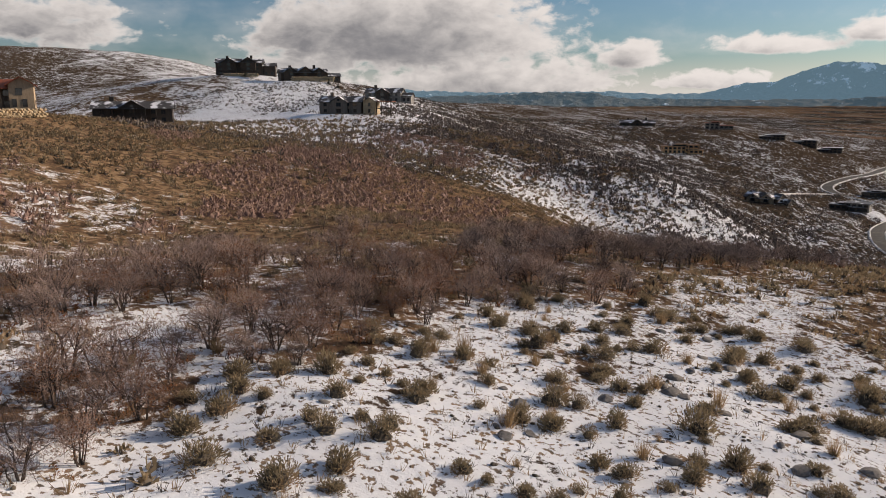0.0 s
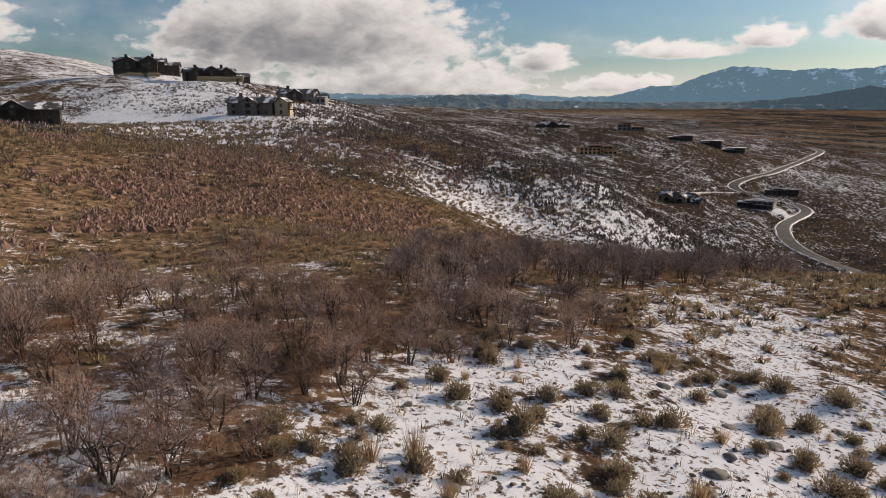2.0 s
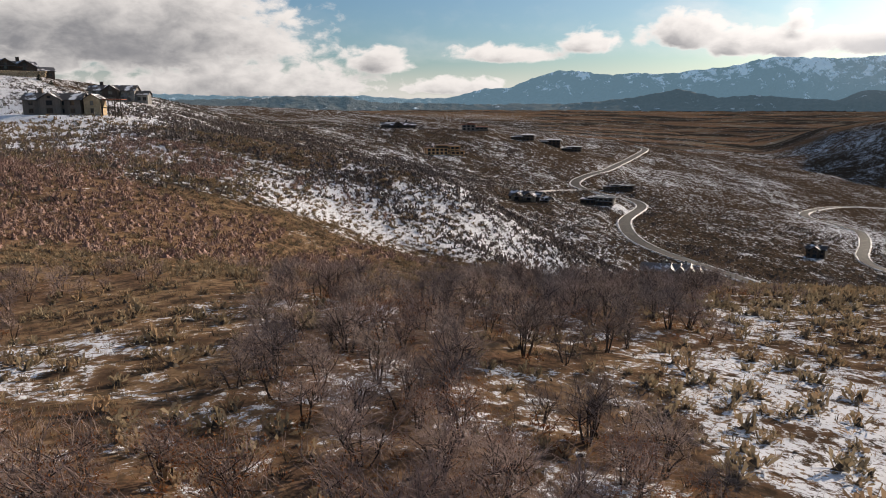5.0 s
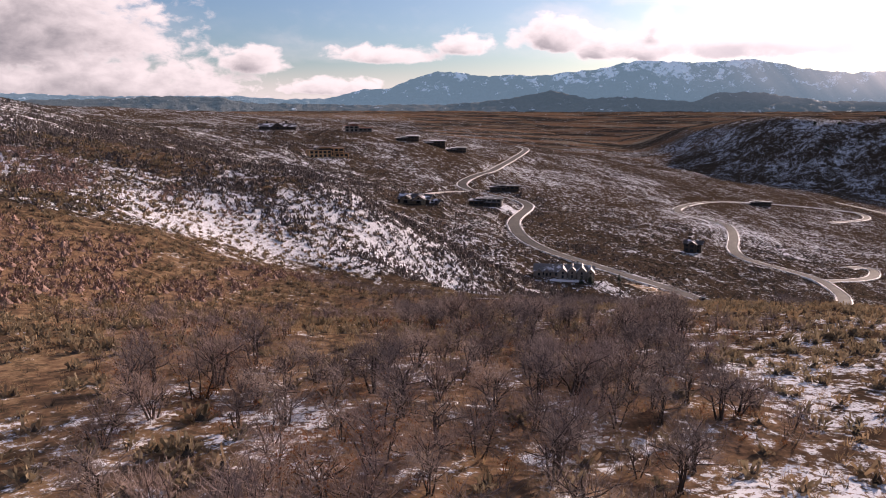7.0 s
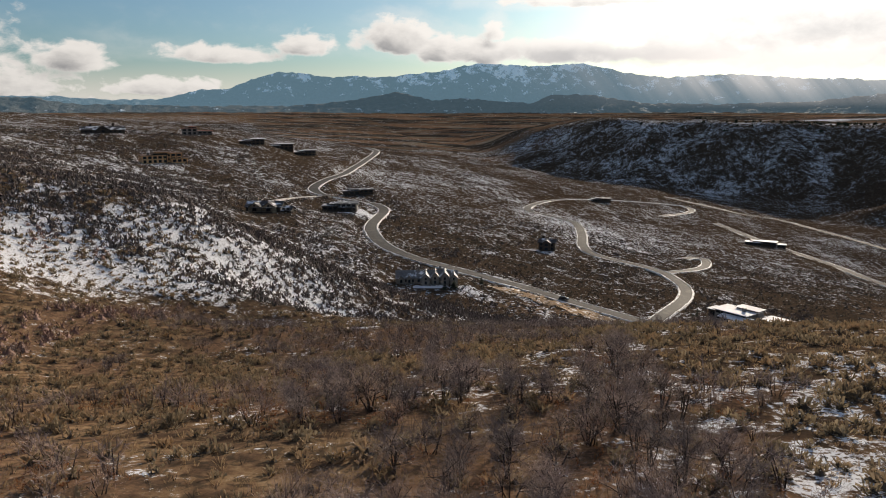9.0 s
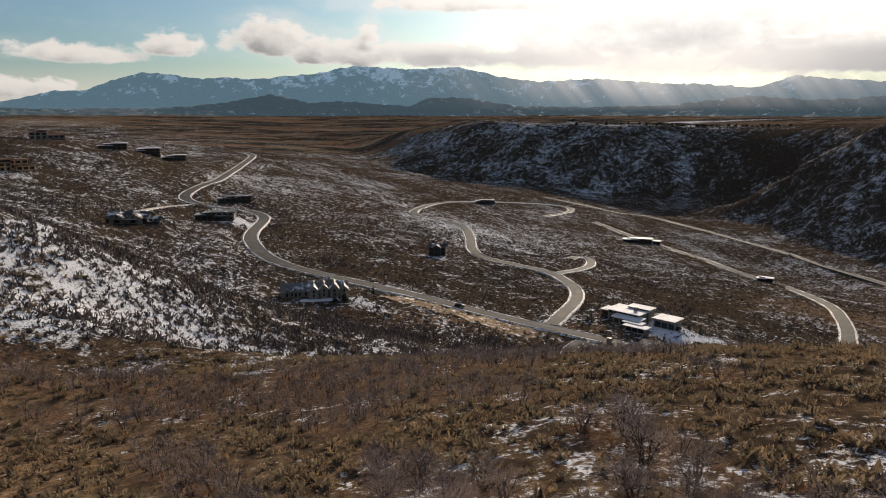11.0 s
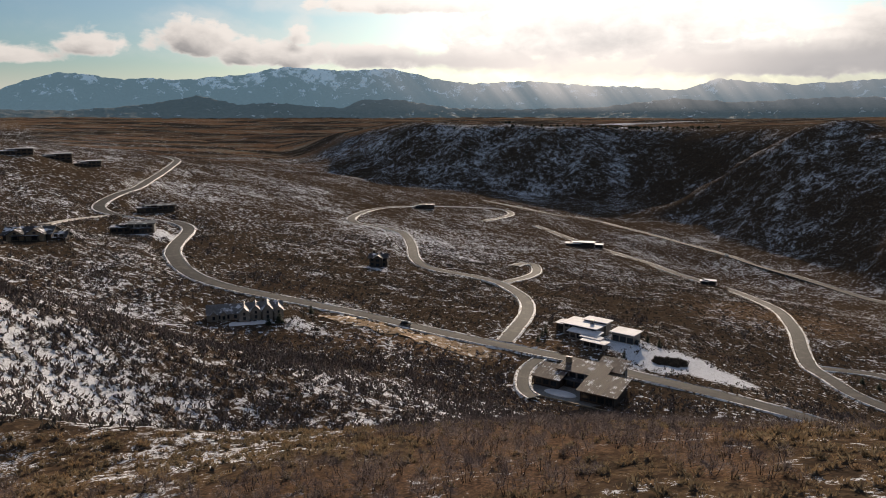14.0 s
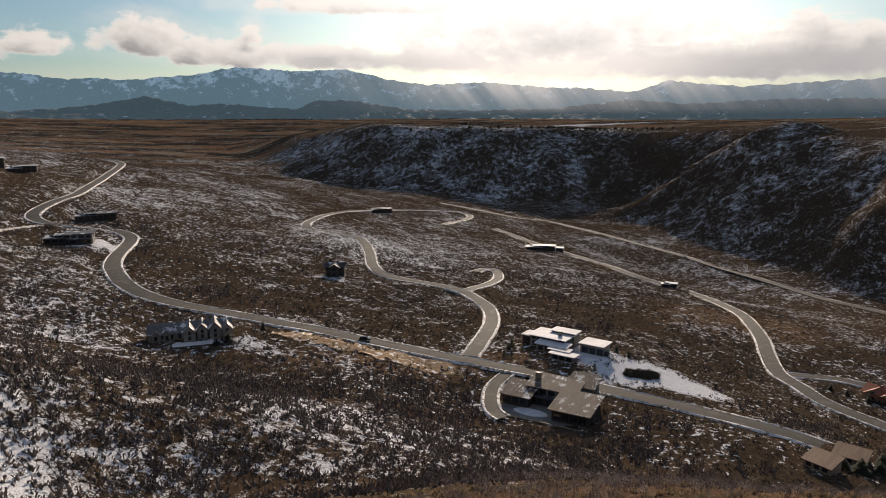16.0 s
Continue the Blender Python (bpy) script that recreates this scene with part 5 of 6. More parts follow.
# how densely scrub oak grows: thickets as x, y, half widths, turn in degrees, strength
OAKS_SOUTH = [
    (-20, 10, 4, 4, 0, 1), (-36, 16, 8, 5, 0, 0.9), (-47, 30, 9, 6, -20, 0.8),
    (-22, 18, 4, 2.5, -19, 1), (-24, 24, 5, 3.5, 8, 1), (-26, 32, 5, 4, -66, 0.9), (-24, 40, 5, 3.2, 83, 0.9), (-18, 46, 4, 2.2, -81, 0.8), (-32, 22, 4, 2.5, -21, 0.9), (-31, 53, 7, 5, -83, 0.8),
    (-17, 7, 2.6, 1.8, -16, 1), (-31, 13, 4, 3.2, -9, 1), (-22, 18, 4, 3, -14, 1), (-40, 22, 9, 6, -23, 0.8), (-22, 26, 4, 4, -68, 0.9),
]
OAKS_MIDDLE = [
    (-30, 73, 14, 8, 81, 0.8), (-20, 83, 9, 3, -88, 0.8), (-51, 74, 3, 2.2, -27, 0.9), (-39, 70, 5, 4, -53, 1), (-35, 71, 5, 4, -70, 1), (-35, 60, 2, 1.5, -7, 1), (-38, 58, 2.4, 1.5, -22, 1),
    (-44, 63, 1.5, 1.5, -46, 0.8), (-28, 69, 3, 2.2, 76, 0.9), (-32, 80, 6, 5, 67, 1), (-25, 85, 8, 4, 82, 1),
]
OAKS_BENCH = [
    (-18, 104, 10, 3.5, 79, 0.9), (-18, 72, 3, 2, 40, 0.9), (-22, 67, 4, 2, 48, 0.9), (-32, 62, 2, 2, -71, 0.9), (-37, 55, 2.4, 1.6, -9, 1), (-26, 59, 3, 1.6, 27, 1), (-31, 57, 2.2, 1.6, -51, 0.9),
    (-47, 129, 11, 3, -71, 0.9), (-51, 107, 5, 2.2, -43, 0.9), (-40, 107, 5, 3, -71, 0.9), (-42, 98, 4, 2.4, -65, 1), (-37, 99, 5, 4, -63, 1), (-31, 108, 7, 4, -82, 0.9), (-35, 135, 11, 4, -75, 0.9),
]
OAKS_NORTH = [
    (-18, 117, 4, 3, 76, 0.9), (-20, 106, 4, 2.2, 71, 0.9), (-17, 101, 4, 3, 63, 1), (-15, 98, 3, 2.2, 54, 1), (-23, 93, 5, 3, -1, 1), (-27, 100, 3, 3, -76, 0.9), (-2, 130, 4, 3, 79, 0.8),
    (-10, 101, 2, 1.6, 55, 0.8), (-33, 144, 9, 3, -45, 0.8), (-18, 138, 3, 2.4, -62, 0.8), (4, 152, 9, 4, 63, 0.9), (-7, 128, 2.4, 2, -36, 0.8), (-60, 112, 6, 5, 0, 0.6), (-66, 92, 6, 4, 0, 0.5),
]
OAKS_BROW = [
    (-51, 162, 15, 4, -23, 0.9), (-31, 163, 17, 4, -32, 0.9), (-14, 168, 10, 4, -44, 0.9), (-57, 157, 6, 3, -25, 0.9), (-66, 158, 6, 4, -45, 1), (-75, 141, 5, 3.5, -48, 0.9), (-62, 172, 17, 6, -71, 0.9),
    (-85, 188, 15, 6, 80, 0.9), (-34, 150, 26, 8, -50, 0.8),
]
OAKS_HILLSIDE = [
    (-74, 47, 9, 3, -21, 0.9), (-87, 46, 5, 3.5, -29, 0.9), (-100, 69, 14, 8, -56, 1), (-116, 104, 28, 12, -84, 1), (-141, 89, 16, 7, -86, 0.8), (-71, 66, 6, 4.5, -21, 0.9), (-60, 55, 6, 3, -28, 0.9),
    (-104, 137, 15, 5, -82, 0.9), (-147, 123, 18, 10, -84, 0.9), (-52, 83, 18, 5, -57, 0.9), (-69, 76, 7, 3, -45, 0.8), (-90, 160, 22, 5, 89, 0.8), (-89, 140, 9, 4, -87, 1), (-105, 117, 7, 4, -74, 0.9),
    (-109, 148, 11, 4, -78, 0.9),
]
OAKS_UPPER_HILL = [
    (-75, 172, 22, 7, -20, 0.5), (-190, 205, 48, 15, -35, 1), (-150, 262, 60, 17, -58, 0.8), (-232, 120, 40, 12, -20, 0.9), (-62, 232, 20, 8, 0, 0.5), (-196, 228, 26, 7, -20, 0.8), (-160, 222, 20, 6, -20, 0.8),
    (-128, 240, 18, 6, -20, 0.8), (-110, 262, 12, 10, -30, 0.7), (-180, 170, 30, 10, -30, 0.8),
]
OAKS_SPUR = [
    (-130, 94, 28, 12, -25, 1), (-150, 132, 42, 15, -20, 1), (-104, 128, 22, 13, -30, 0.9), (-128, 330, 24, 60, 12, 0.8), (-205, 300, 46, 60, 0, 0.8), (-225, 420, 60, 70, 0, 0.7), (-120, 20, 40, 20, 0, 0.7),
    (-262, 292, 26, 34, 0, 1), (-300, 395, 30, 60, 15, 0.9), (-292, 480, 26, 50, 20, 0.9), (-240, 520, 40, 20, -30, 0.9), (-200, 500, 30, 40, 0, 0.8), (-100, 290, 18, 8, -40, 0.8), (-70, 300, 14, 8, -30, 0.7),
    (-95, 100, 16, 8, -20, 0.6),
]
OAKS_FLANK = [
    (-152, 186, 24, 8, -66, 0.9), (-200, 203, 14, 5, -44, 0.9), (-113, 228, 8, 4, -88, 0.9), (-133, 215, 18, 6, 82, 0.45), (-108, 218, 8, 4, -88, 0.8), (-122, 215, 7, 4, -86, 0.8), (18, 305, 30, 14, 48, 0.6),
    (-27, 302, 30, 14, 48, 0.6), (60, 345, 23, 9, 29, 0.9), (-58, 386, 50, 10, 67, 0.9), (-13, 341, 34, 11, 58, 0.9), (35, 350, 38, 6, 28, 1), (0, 397, 20, 6, 3, 0.7),
]
OAKS_VALLEY = [
    (-34, 160, 34, 11, 8, 1), (2, 172, 24, 10, -20, 1.1), (30, 190, 18, 11, -40, 1), (2, 190, 24, 9, 0, 1), (20, 222, 32, 20, -35, 1), (55, 250, 28, 20, -45, 1), (100, 300, 30, 14, -30, 0.8),
    (-50, 275, 46, 34, 10, 0.5), (0, 285, 60, 26, -10, 0.55), (-36, 262, 26, 10, -20, 0.7), (-45, 320, 20, 12, 0, 0.8), (0, 300, 34, 14, -20, 0.8), (40, 330, 34, 16, -30, 0.9), (60, 300, 40, 14, -30, 0.9),
    (10, 350, 40, 14, 0, 0.8),
]
OAKS_VALLEY_B = [
    (120, 330, 20, 10, -40, 0.8), (-10, 480, 40, 10, -20, 0.7), (-30, 500, 20, 8, 0, 0.7), (170, 460, 30, 10, 20, 0.7), (200, 400, 26, 10, 0, 0.6), (200, 560, 20, 14, 0, 0.6), (-60, 330, 34, 44, 0, 0.45),
    (-20, 380, 40, 30, 0, 0.4), (190, 330, 20, 30, 0, 0.6), (-110, 420, 30, 50, 0, 0.6), (-30, 250, 40, 24, 0, 0.35),
]
OAKS_THICKET = [
    (-32, 31, 3.9, 2.2, -18, 0.9), (-27, 30, 3.8, 2.8, 11, 1), (-31, 38, 6.0, 3.9, 30, 0.9), (-25, 37, 3.7, 2.9, -62, 0.9), (-24, 44, 4.1, 3.0, 69, 0.9), (-19, 42, 3.8, 2.6, 69, 0.9),
    (-21, 34, 2.3, 2.0, 83, 0.8), (-27, 27, 1.7, 1.2, 4, 1), (-23, 30, 1.8, 1.3, 39, 0.9), (-21, 51, 3.6, 1.9, 82, 0.8), (-20, 22, 2.2, 1.6, -32, 0.8), (-22, 31, 1.9, 1.3, -79, 0.8),
]
OAKS_CLUMPS = [
    (-37, 74, 4.6, 2.3, 2, 1), (-48, 86, 3.3, 1.8, -51, 1), (-44, 77, 2.7, 2.0, -40, 0.9), (-49, 75, 2.8, 1.5, -33, 1), (-37, 82, 3.8, 2.0, -70, 1), (-32, 88, 5.3, 4.0, -81, 1), (-24, 86, 5.1, 2.7, 81, 1),
    (-25, 99, 4.3, 3.5, 53, 0.9), (-46, 105, 8.2, 3.7, -54, 0.9), (-17, 77, 2.9, 1.6, 45, 0.9), (-18, 89, 4.4, 1.5, 69, 0.9), (-79, 117, 5.3, 3.1, -63, 0.8), (-17, 113, 4.4, 2.5, 80, 0.8),
]
THICKETS = OAKS_THICKET + OAKS_CLUMPS + OAKS_SOUTH + OAKS_MIDDLE + OAKS_BENCH + OAKS_NORTH + OAKS_BROW + OAKS_HILLSIDE + OAKS_UPPER_HILL + OAKS_SPUR + OAKS_VALLEY + OAKS_VALLEY_B + OAKS_FLANK


def oak_cover(x, y):
    best = np.zeros(x.shape)
    flank = spur_flank(x, y)[0]
    for n, (cx, cy, rx, ry, turn, k) in enumerate(THICKETS):
        if n == len(THICKETS) - len(OAKS_FLANK):
            best *= 1 - 0.8 * flank
        c, s = math.cos(radians(turn)), math.sin(radians(turn))
        u, v = ((x - cx) * c + (y - cy) * s) / rx, (-(x - cx) * s + (y - cy) * c) / ry
        best = np.maximum(best, k * (1 - smooth(np.hypot(u, v) + 0.28 * rough_noise(x, y, 7, 21), 0.75, 1.15)))
    return best


def keep(x, y, chance):
    k = (rng.random(len(x)) < chance) & (road_distance(x, y) > 2.5) & clear_of_houses(x, y)
    return x[k], y[k]


SNOWY_YARDS = [(153, 376, 18, 11), (166, 363, 13, 9), (-95, 590, 16, 12), (44, 556, 12, 8), (-300, 225, 34, 16), (-345, 215, 30, 20)]


def clear_of_houses(x, y):
    ok = np.ones(x.shape, bool)
    for hx, hy, r in HOUSE_PLACES:
        ok &= np.hypot(x - hx, y - hy) > r + 1
    for hx, hy, rx, ry in SNOWY_YARDS:
        ok &= ((x - hx) / rx) ** 2 + ((y - hy) / ry) ** 2 > 1
    return ok


def spaced(x, y, gap):
    """Drop plants that stand closer than gap metres to an earlier one."""
    cells, out = {}, []
    for i, (a, b) in enumerate(zip(x, y)):
        c = (int(a // gap), int(b // gap))
        near = [j for u in (-1, 0, 1) for v in (-1, 0, 1) for j in cells.get((c[0] + u, c[1] + v), ())]
        if all((x[j] - a) ** 2 + (y[j] - b) ** 2 > gap * gap for j in near):
            cells.setdefault(c, []).append(i)
            out.append(i)
    return x[out], y[out]


def grow_oaks():
    x = rng.uniform(-62, 6, 14000)
    y = rng.uniform(-2, 118, 14000)
    x, y = keep(x, y, np.minimum(oak_cover(x, y), 1) * 0.5)
    south = y < 50
    x, y = (np.concatenate(q) for q in zip(spaced(x[south], y[south], 1.55), spaced(x[~south], y[~south], 1.9)))
    order = np.argsort(np.abs(x - np.interp(y, [0, 30, 60, 90, 125], [-20, -25, -33, -32, -26])) + np.abs(y - 55) * 0.1)
    x, y = x[order], y[order]
    z = ground_height(x, y)
    kinds = []
    for i in range(7):
        seg = branch_tree(40 + i, 2.9 + 0.12 * i, 4 + i % 3, 3, (5, 6, 5), 0.008, 0.5)
        wood = tubes([s for s in seg if s[4] < 2], 4)
        crown = [tubes([s for s in seg if s[4] >= 2], 2)]
        tree = new("scrub_oak")
        # kinds 0 and 3 wear the copy darkened as backlit
        for nm, (v, f), mat in (("trunk", wood, oak_bark), ("crown", join_arrays(crown), shade_twigs if i in (0, 3) else oak_twigs)):
            ob = new(nm, raw_mesh(nm, v, f, mat))
            ob.parent = tree
        if i in (1, 4, 6):
            tips = [s[1] for s in seg if s[4] == 3][:: 1 if i == 4 else 2]
            ob = new("leaves", raw_mesh("leaves", *leaf_quads(tips, 0.045, i), dry_leaves))
            ob.parent = tree
            ob["label"] = "few dry rust-brown leaves"
        lab = "bare grey-brown scrub oak clump holding rusty leaves" if i in (1, 4, 6) else "bare grey-brown scrub oak clump in a thicket"
        kinds.append(tagged(tree, lab, "tree", "scrub oaks of the thicket"))
    n_things = min(290, len(x))
    for j in range(n_things):
        south = y[j] < 48
        m = pose(x[j], y[j], z[j] - 0.06, 0, 0, rng.uniform(0, 360)) @ Matrix.Scale(rng.uniform(0.62, 1.0) if south else rng.uniform(0.7, 1.15), 4)
        k = j if j < len(kinds) else (1, 4, 6, 1, 4, 0, 2, 5)[j % 8] if south else (0, 2, 3, 0, 3, 5, 3)[j % 7]
        if j < len(kinds):
            kinds[k].matrix_world = m
        else:
            copy = copy_thing(kinds[k], m)
            copy.scale = m.to_scale()
    mids, stems = [], []
    for i in range(5):
        seg = branch_tree(70 + i, 2.9, 5, 2, (5, 4), 0.015, 0.6)
        seg = [(p, q, a * (1.0 if l < 1 else 1.15), b, l) for p, q, a, b, l in seg]
        seg.sort(key=lambda q: q[4])
        mids.append(tubes(seg, 2))
        stems.append(sum(q[4] < 1 for q in seg))
    mid_parts = [(x[n_things:], y[n_things:])]
    bx, by = rng.uniform(-215, 70, 60000), rng.uniform(-10, 215, 60000)
    out = ~((bx > -60) & (bx < 5) & (by > -2) & (by < 118))
    bx, by = keep(bx[out], by[out], np.minimum(oak_cover(bx[out], by[out]), 1) * 0.42)
    bx, by = spaced(bx, by, 1.3)
    near_by = (bx > -85) & (by < 216)
    mid_parts.append((bx[near_by], by[near_by]))
    hx, hy = bx[~near_by], by[~near_by]
    mx, my = np.concatenate([p[0] for p in mid_parts]), np.concatenate([p[1] for p in mid_parts])
    up = my < 112
    scattered("scrub_oak_thicket", mids, mx[up], my[up], rng.uniform(0.6, 1.05, up.sum()), rng.uniform(0, 6.28, up.sum()), oak_twigs, "bare brown scrub oak thickets across the hillside", "thicket", woody=stems, bark=oak_bark)
    low = ~up
    # brow thickets take the twigs that carry shade in their colour
    scattered("scrub_oak_brow", mids, mx[low], my[low], rng.uniform(0.6, 1.05, low.sum()), rng.uniform(0, 6.28, low.sum()), shade_twigs, "bare grey scrub oak thickets on the brow, darkened as backlit", "thicket", woody=stems, bark=oak_bark)
    rounds = [sage_variant(150 + i, 1, 7, 1.45, 1.45, 0.05, 0.36) for i in range(6)]
    fars = [q[:2] for q in rounds]
    bushes = [sage_variant(80 + i, 5, 30, 1.7, 1.5, 0.03, 0.17) for i in range(6)]
    hill = [q[:2] for q in bushes]
    scattered("scrub_oak_hillside", hill, hx, hy, rng.uniform(0.65, 1.15, len(hx)), rng.uniform(0, 6.28, len(hx)), hill_twigs, "bare reddish-brown scrub oak thickets on the far hillside", "thicket", sink=0.15)
    fx, fy = rng.uniform(-420, 330, 115000), rng.uniform(110, 660, 115000)
    wild = 0.16 * smooth(rough_noise(fx, fy, 26, 31) + 0.6 * rough_noise(fx, fy, 11, 32), 0.05, 0.7) + 0.012
    near_mid = (fx > -215) & (fx < 70) & (fy < 215)
    fx, fy = keep(fx, fy, np.where(near_mid, 0.0, np.minimum(oak_cover(fx, fy), 1) * 0.42 + 0.7 * wild))
    wx, wy = rng.uniform(-350, 600, 34000), rng.uniform(560, 1350, 34000)
    wx, wy = keep(wx, wy, np.where(wy < 660, (wx > 330) * 1.0, 1.0) * (beyond_foot(wx, wy)[0] < 140) * (0.5 * smooth(rough_noise(wx, wy, 40, 33) + 0.5 * rough_noise(wx, wy, 15, 34), 0.1, 0.8) + 0.01))
    ux, uy = rng.uniform(-140, 110, 16000), rng.uniform(215, 385, 16000)
    ux, uy = keep(ux, uy, 0.12 + 0.34 * smooth(rough_noise(ux, uy, 18, 36) + 0.5 * rough_noise(ux, uy, 7, 37), -0.3, 0.6))
    vx, vy = rng.uniform(-330, -60, 20000), rng.uniform(360, 720, 20000)
    vx, vy = keep(vx, vy, 0.04 + 0.3 * smooth(rough_noise(vx, vy, 24, 38) + 0.5 * rough_noise(vx, vy, 9, 39), -0.1, 0.7))
    gx, gy = rng.uniform(-1300, -80, 9000), rng.uniform(700, 2500, 9000)
    gx, gy = keep(gx, gy, 0.03 + 0.5 * smooth(rough_noise(gx, gy, 60, 40) + 0.5 * rough_noise(gx, gy, 22, 41), 0.0, 0.8))
    fx, fy = np.concatenate([fx, wx, ux, vx, gx]), np.concatenate([fy, wy, uy, vy, gy])
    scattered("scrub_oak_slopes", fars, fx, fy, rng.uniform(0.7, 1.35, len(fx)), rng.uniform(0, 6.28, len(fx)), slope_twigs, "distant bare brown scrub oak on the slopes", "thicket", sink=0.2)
    print("oaks", n_things, len(mx), len(fx))


def grow_saplings():
    """Low rust-brown oak shoots that still hold their leaves, under and beside the thickets."""
    x, y = rng.uniform(-62, 0, 9000), rng.uniform(0, 125, 9000)
    x, y = keep(x, y, np.minimum(oak_cover(x, y), 1) * (0.25 + 0.3 * smooth(rough_noise(x, y, 6, 51), 0.0, 0.5)))
    kinds = []
    for i in range(5):
        seg = branch_tree(120 + i, 1.1, 4, 1, (3,), 0.006, 1.0)
        stems = tubes(seg, 2)
        tips = [s[0] + (s[1] - s[0]) * k for s in seg if s[4] == 1 for k in (0.6, 1.0)]
        v, f = leaf_quads(tips, 0.06, 130 + i)
        kinds.append((np.vstack([stems[0], v]), list(stems[1]) + [tuple(k + len(stems[0]) for k in q) for q in f], len(stems[1])))
    scattered("oak_saplings", [q[:2] for q in kinds], x, y, rng.uniform(0.4, 1.1, len(x)), rng.uniform(0, 6.28, len(x)), dry_leaves, "low rust-brown oak shoots holding dry leaves", "shrub", woody=[q[2] for q in kinds], bark=oak_bark)


def sage_variant(seed, stems, leaves, height, radius, width, leaf):
    """A rounded shrub: a dark woody heart, thin stems from the root and blades that point outwards at their tips.
    Gives its points, its faces and how many of those, the first, are wood."""
    r = np.random.default_rng(seed)
    v, f, tips = [], [], []
    lobes = [(r.uniform(0, 6.283), r.uniform(0.1, 0.45) * radius, r.uniform(0.5, 0.85)) for _ in range(5)]
    for i in range(max(stems, leaves)):
        a, d, s = lobes[i % 5]
        w = r.normal(0, 1, 3)
        w[2] = abs(w[2])
        w *= s * r.uniform(0.4, 1.0) ** 0.5 / np.linalg.norm(w)
        tip = np.array([math.cos(a) * d + w[0] * radius, math.sin(a) * d + w[1] * radius, height * (0.12 + 1.15 * w[2])])
        tips.append((tip, w))
        if i >= stems:
            continue
        base = np.array([tip[0] * 0.12, tip[1] * 0.12, 0.0])
        side = np.cross(tip - base, r.normal(0, 1, 3))
        side = side / (np.linalg.norm(side) + 1e-9) * width
        k = len(v)
        v += [base - side, base + side, tip + side * 0.4, tip - side * 0.4]
        f.append((k, k + 1, k + 2, k + 3))
    rings, n = (3, 9) if stems > 20 else (2, 6)
    if stems:
        k = len(v)
        for j in range(rings):
            e = 1.45 * j / (rings - 1)
            for i in range(n):
                q = r.uniform(0.36, 0.58) if stems > 20 else r.uniform(0.25, 0.62)
                a = 6.283 * (i + 0.5 * j) / n
                v.append(np.array([math.cos(a) * math.cos(e) * radius * q, math.sin(a) * math.cos(e) * radius * q, height * (0.03 + q * math.sin(e))]))
        f += [(k + j * n + i, k + j * n + (i + 1) % n, k + (j + 1) * n + (i + 1) % n, k + (j + 1) * n + i) for j in range(rings - 1) for i in range(n)]
    wood = len(f)
    for tip, w in tips[:leaves]:
        p = tip + r.normal(0, 0.06 * radius, 3)
        out = w / (np.linalg.norm(w) + 1e-9) + r.normal(0, 0.35, 3) + np.array([0, 0, 0.5])
        out *= leaf * r.uniform(0.9, 1.9) / np.linalg.norm(out)
        side = np.cross(out, r.normal(0, 1, 3))
        side *= leaf * (0.34 if stems > 20 else 0.5) / (np.linalg.norm(side) + 1e-9)
        k = len(v)
        q = [p - out - side * 0.5, p - out + side * 0.5, p + out * 0.6 + side, p + out - side]
        for c in q:
            c[2] = max(c[2], 0.01)
        v += q
        f.append((k, k + 1, k + 2, k + 3))
    return np.array(v), f, wood


def grass_variant(seed, blades, height, radius, width):
    r = np.random.default_rng(seed)
    v, f = [], []
    for _ in range(blades):
        a, t = r.uniform(0, 6.283), r.uniform(0, 1)
        base = np.array([math.cos(a), math.sin(a), 0]) * radius * 0.4 * t
        tip = np.array([math.cos(a) * radius * t, math.sin(a) * radius * t, height * r.uniform(0.5, 1.05)]) + r.normal(0, 0.1 * radius, 3)
        side = np.cross(tip - base, r.normal(0, 1, 3))
        side = side / (np.linalg.norm(side) + 1e-9) * width
        k = len(v)
        v += [base - side, base + side, tip + side * 0.3, tip - side * 0.3]
        f.append((k, k + 1, k + 2, k + 3))
    return np.array(v), f


def sage_chance(x, y):
    """Sagebrush to the square metre."""
    open_ground = 1 - np.minimum(oak_cover(x, y), 1)
    return (0.16 + 0.2 * smooth(rough_noise(x, y, 5, 41), -0.3, 0.5)) * (0.2 + 0.8 * open_ground)


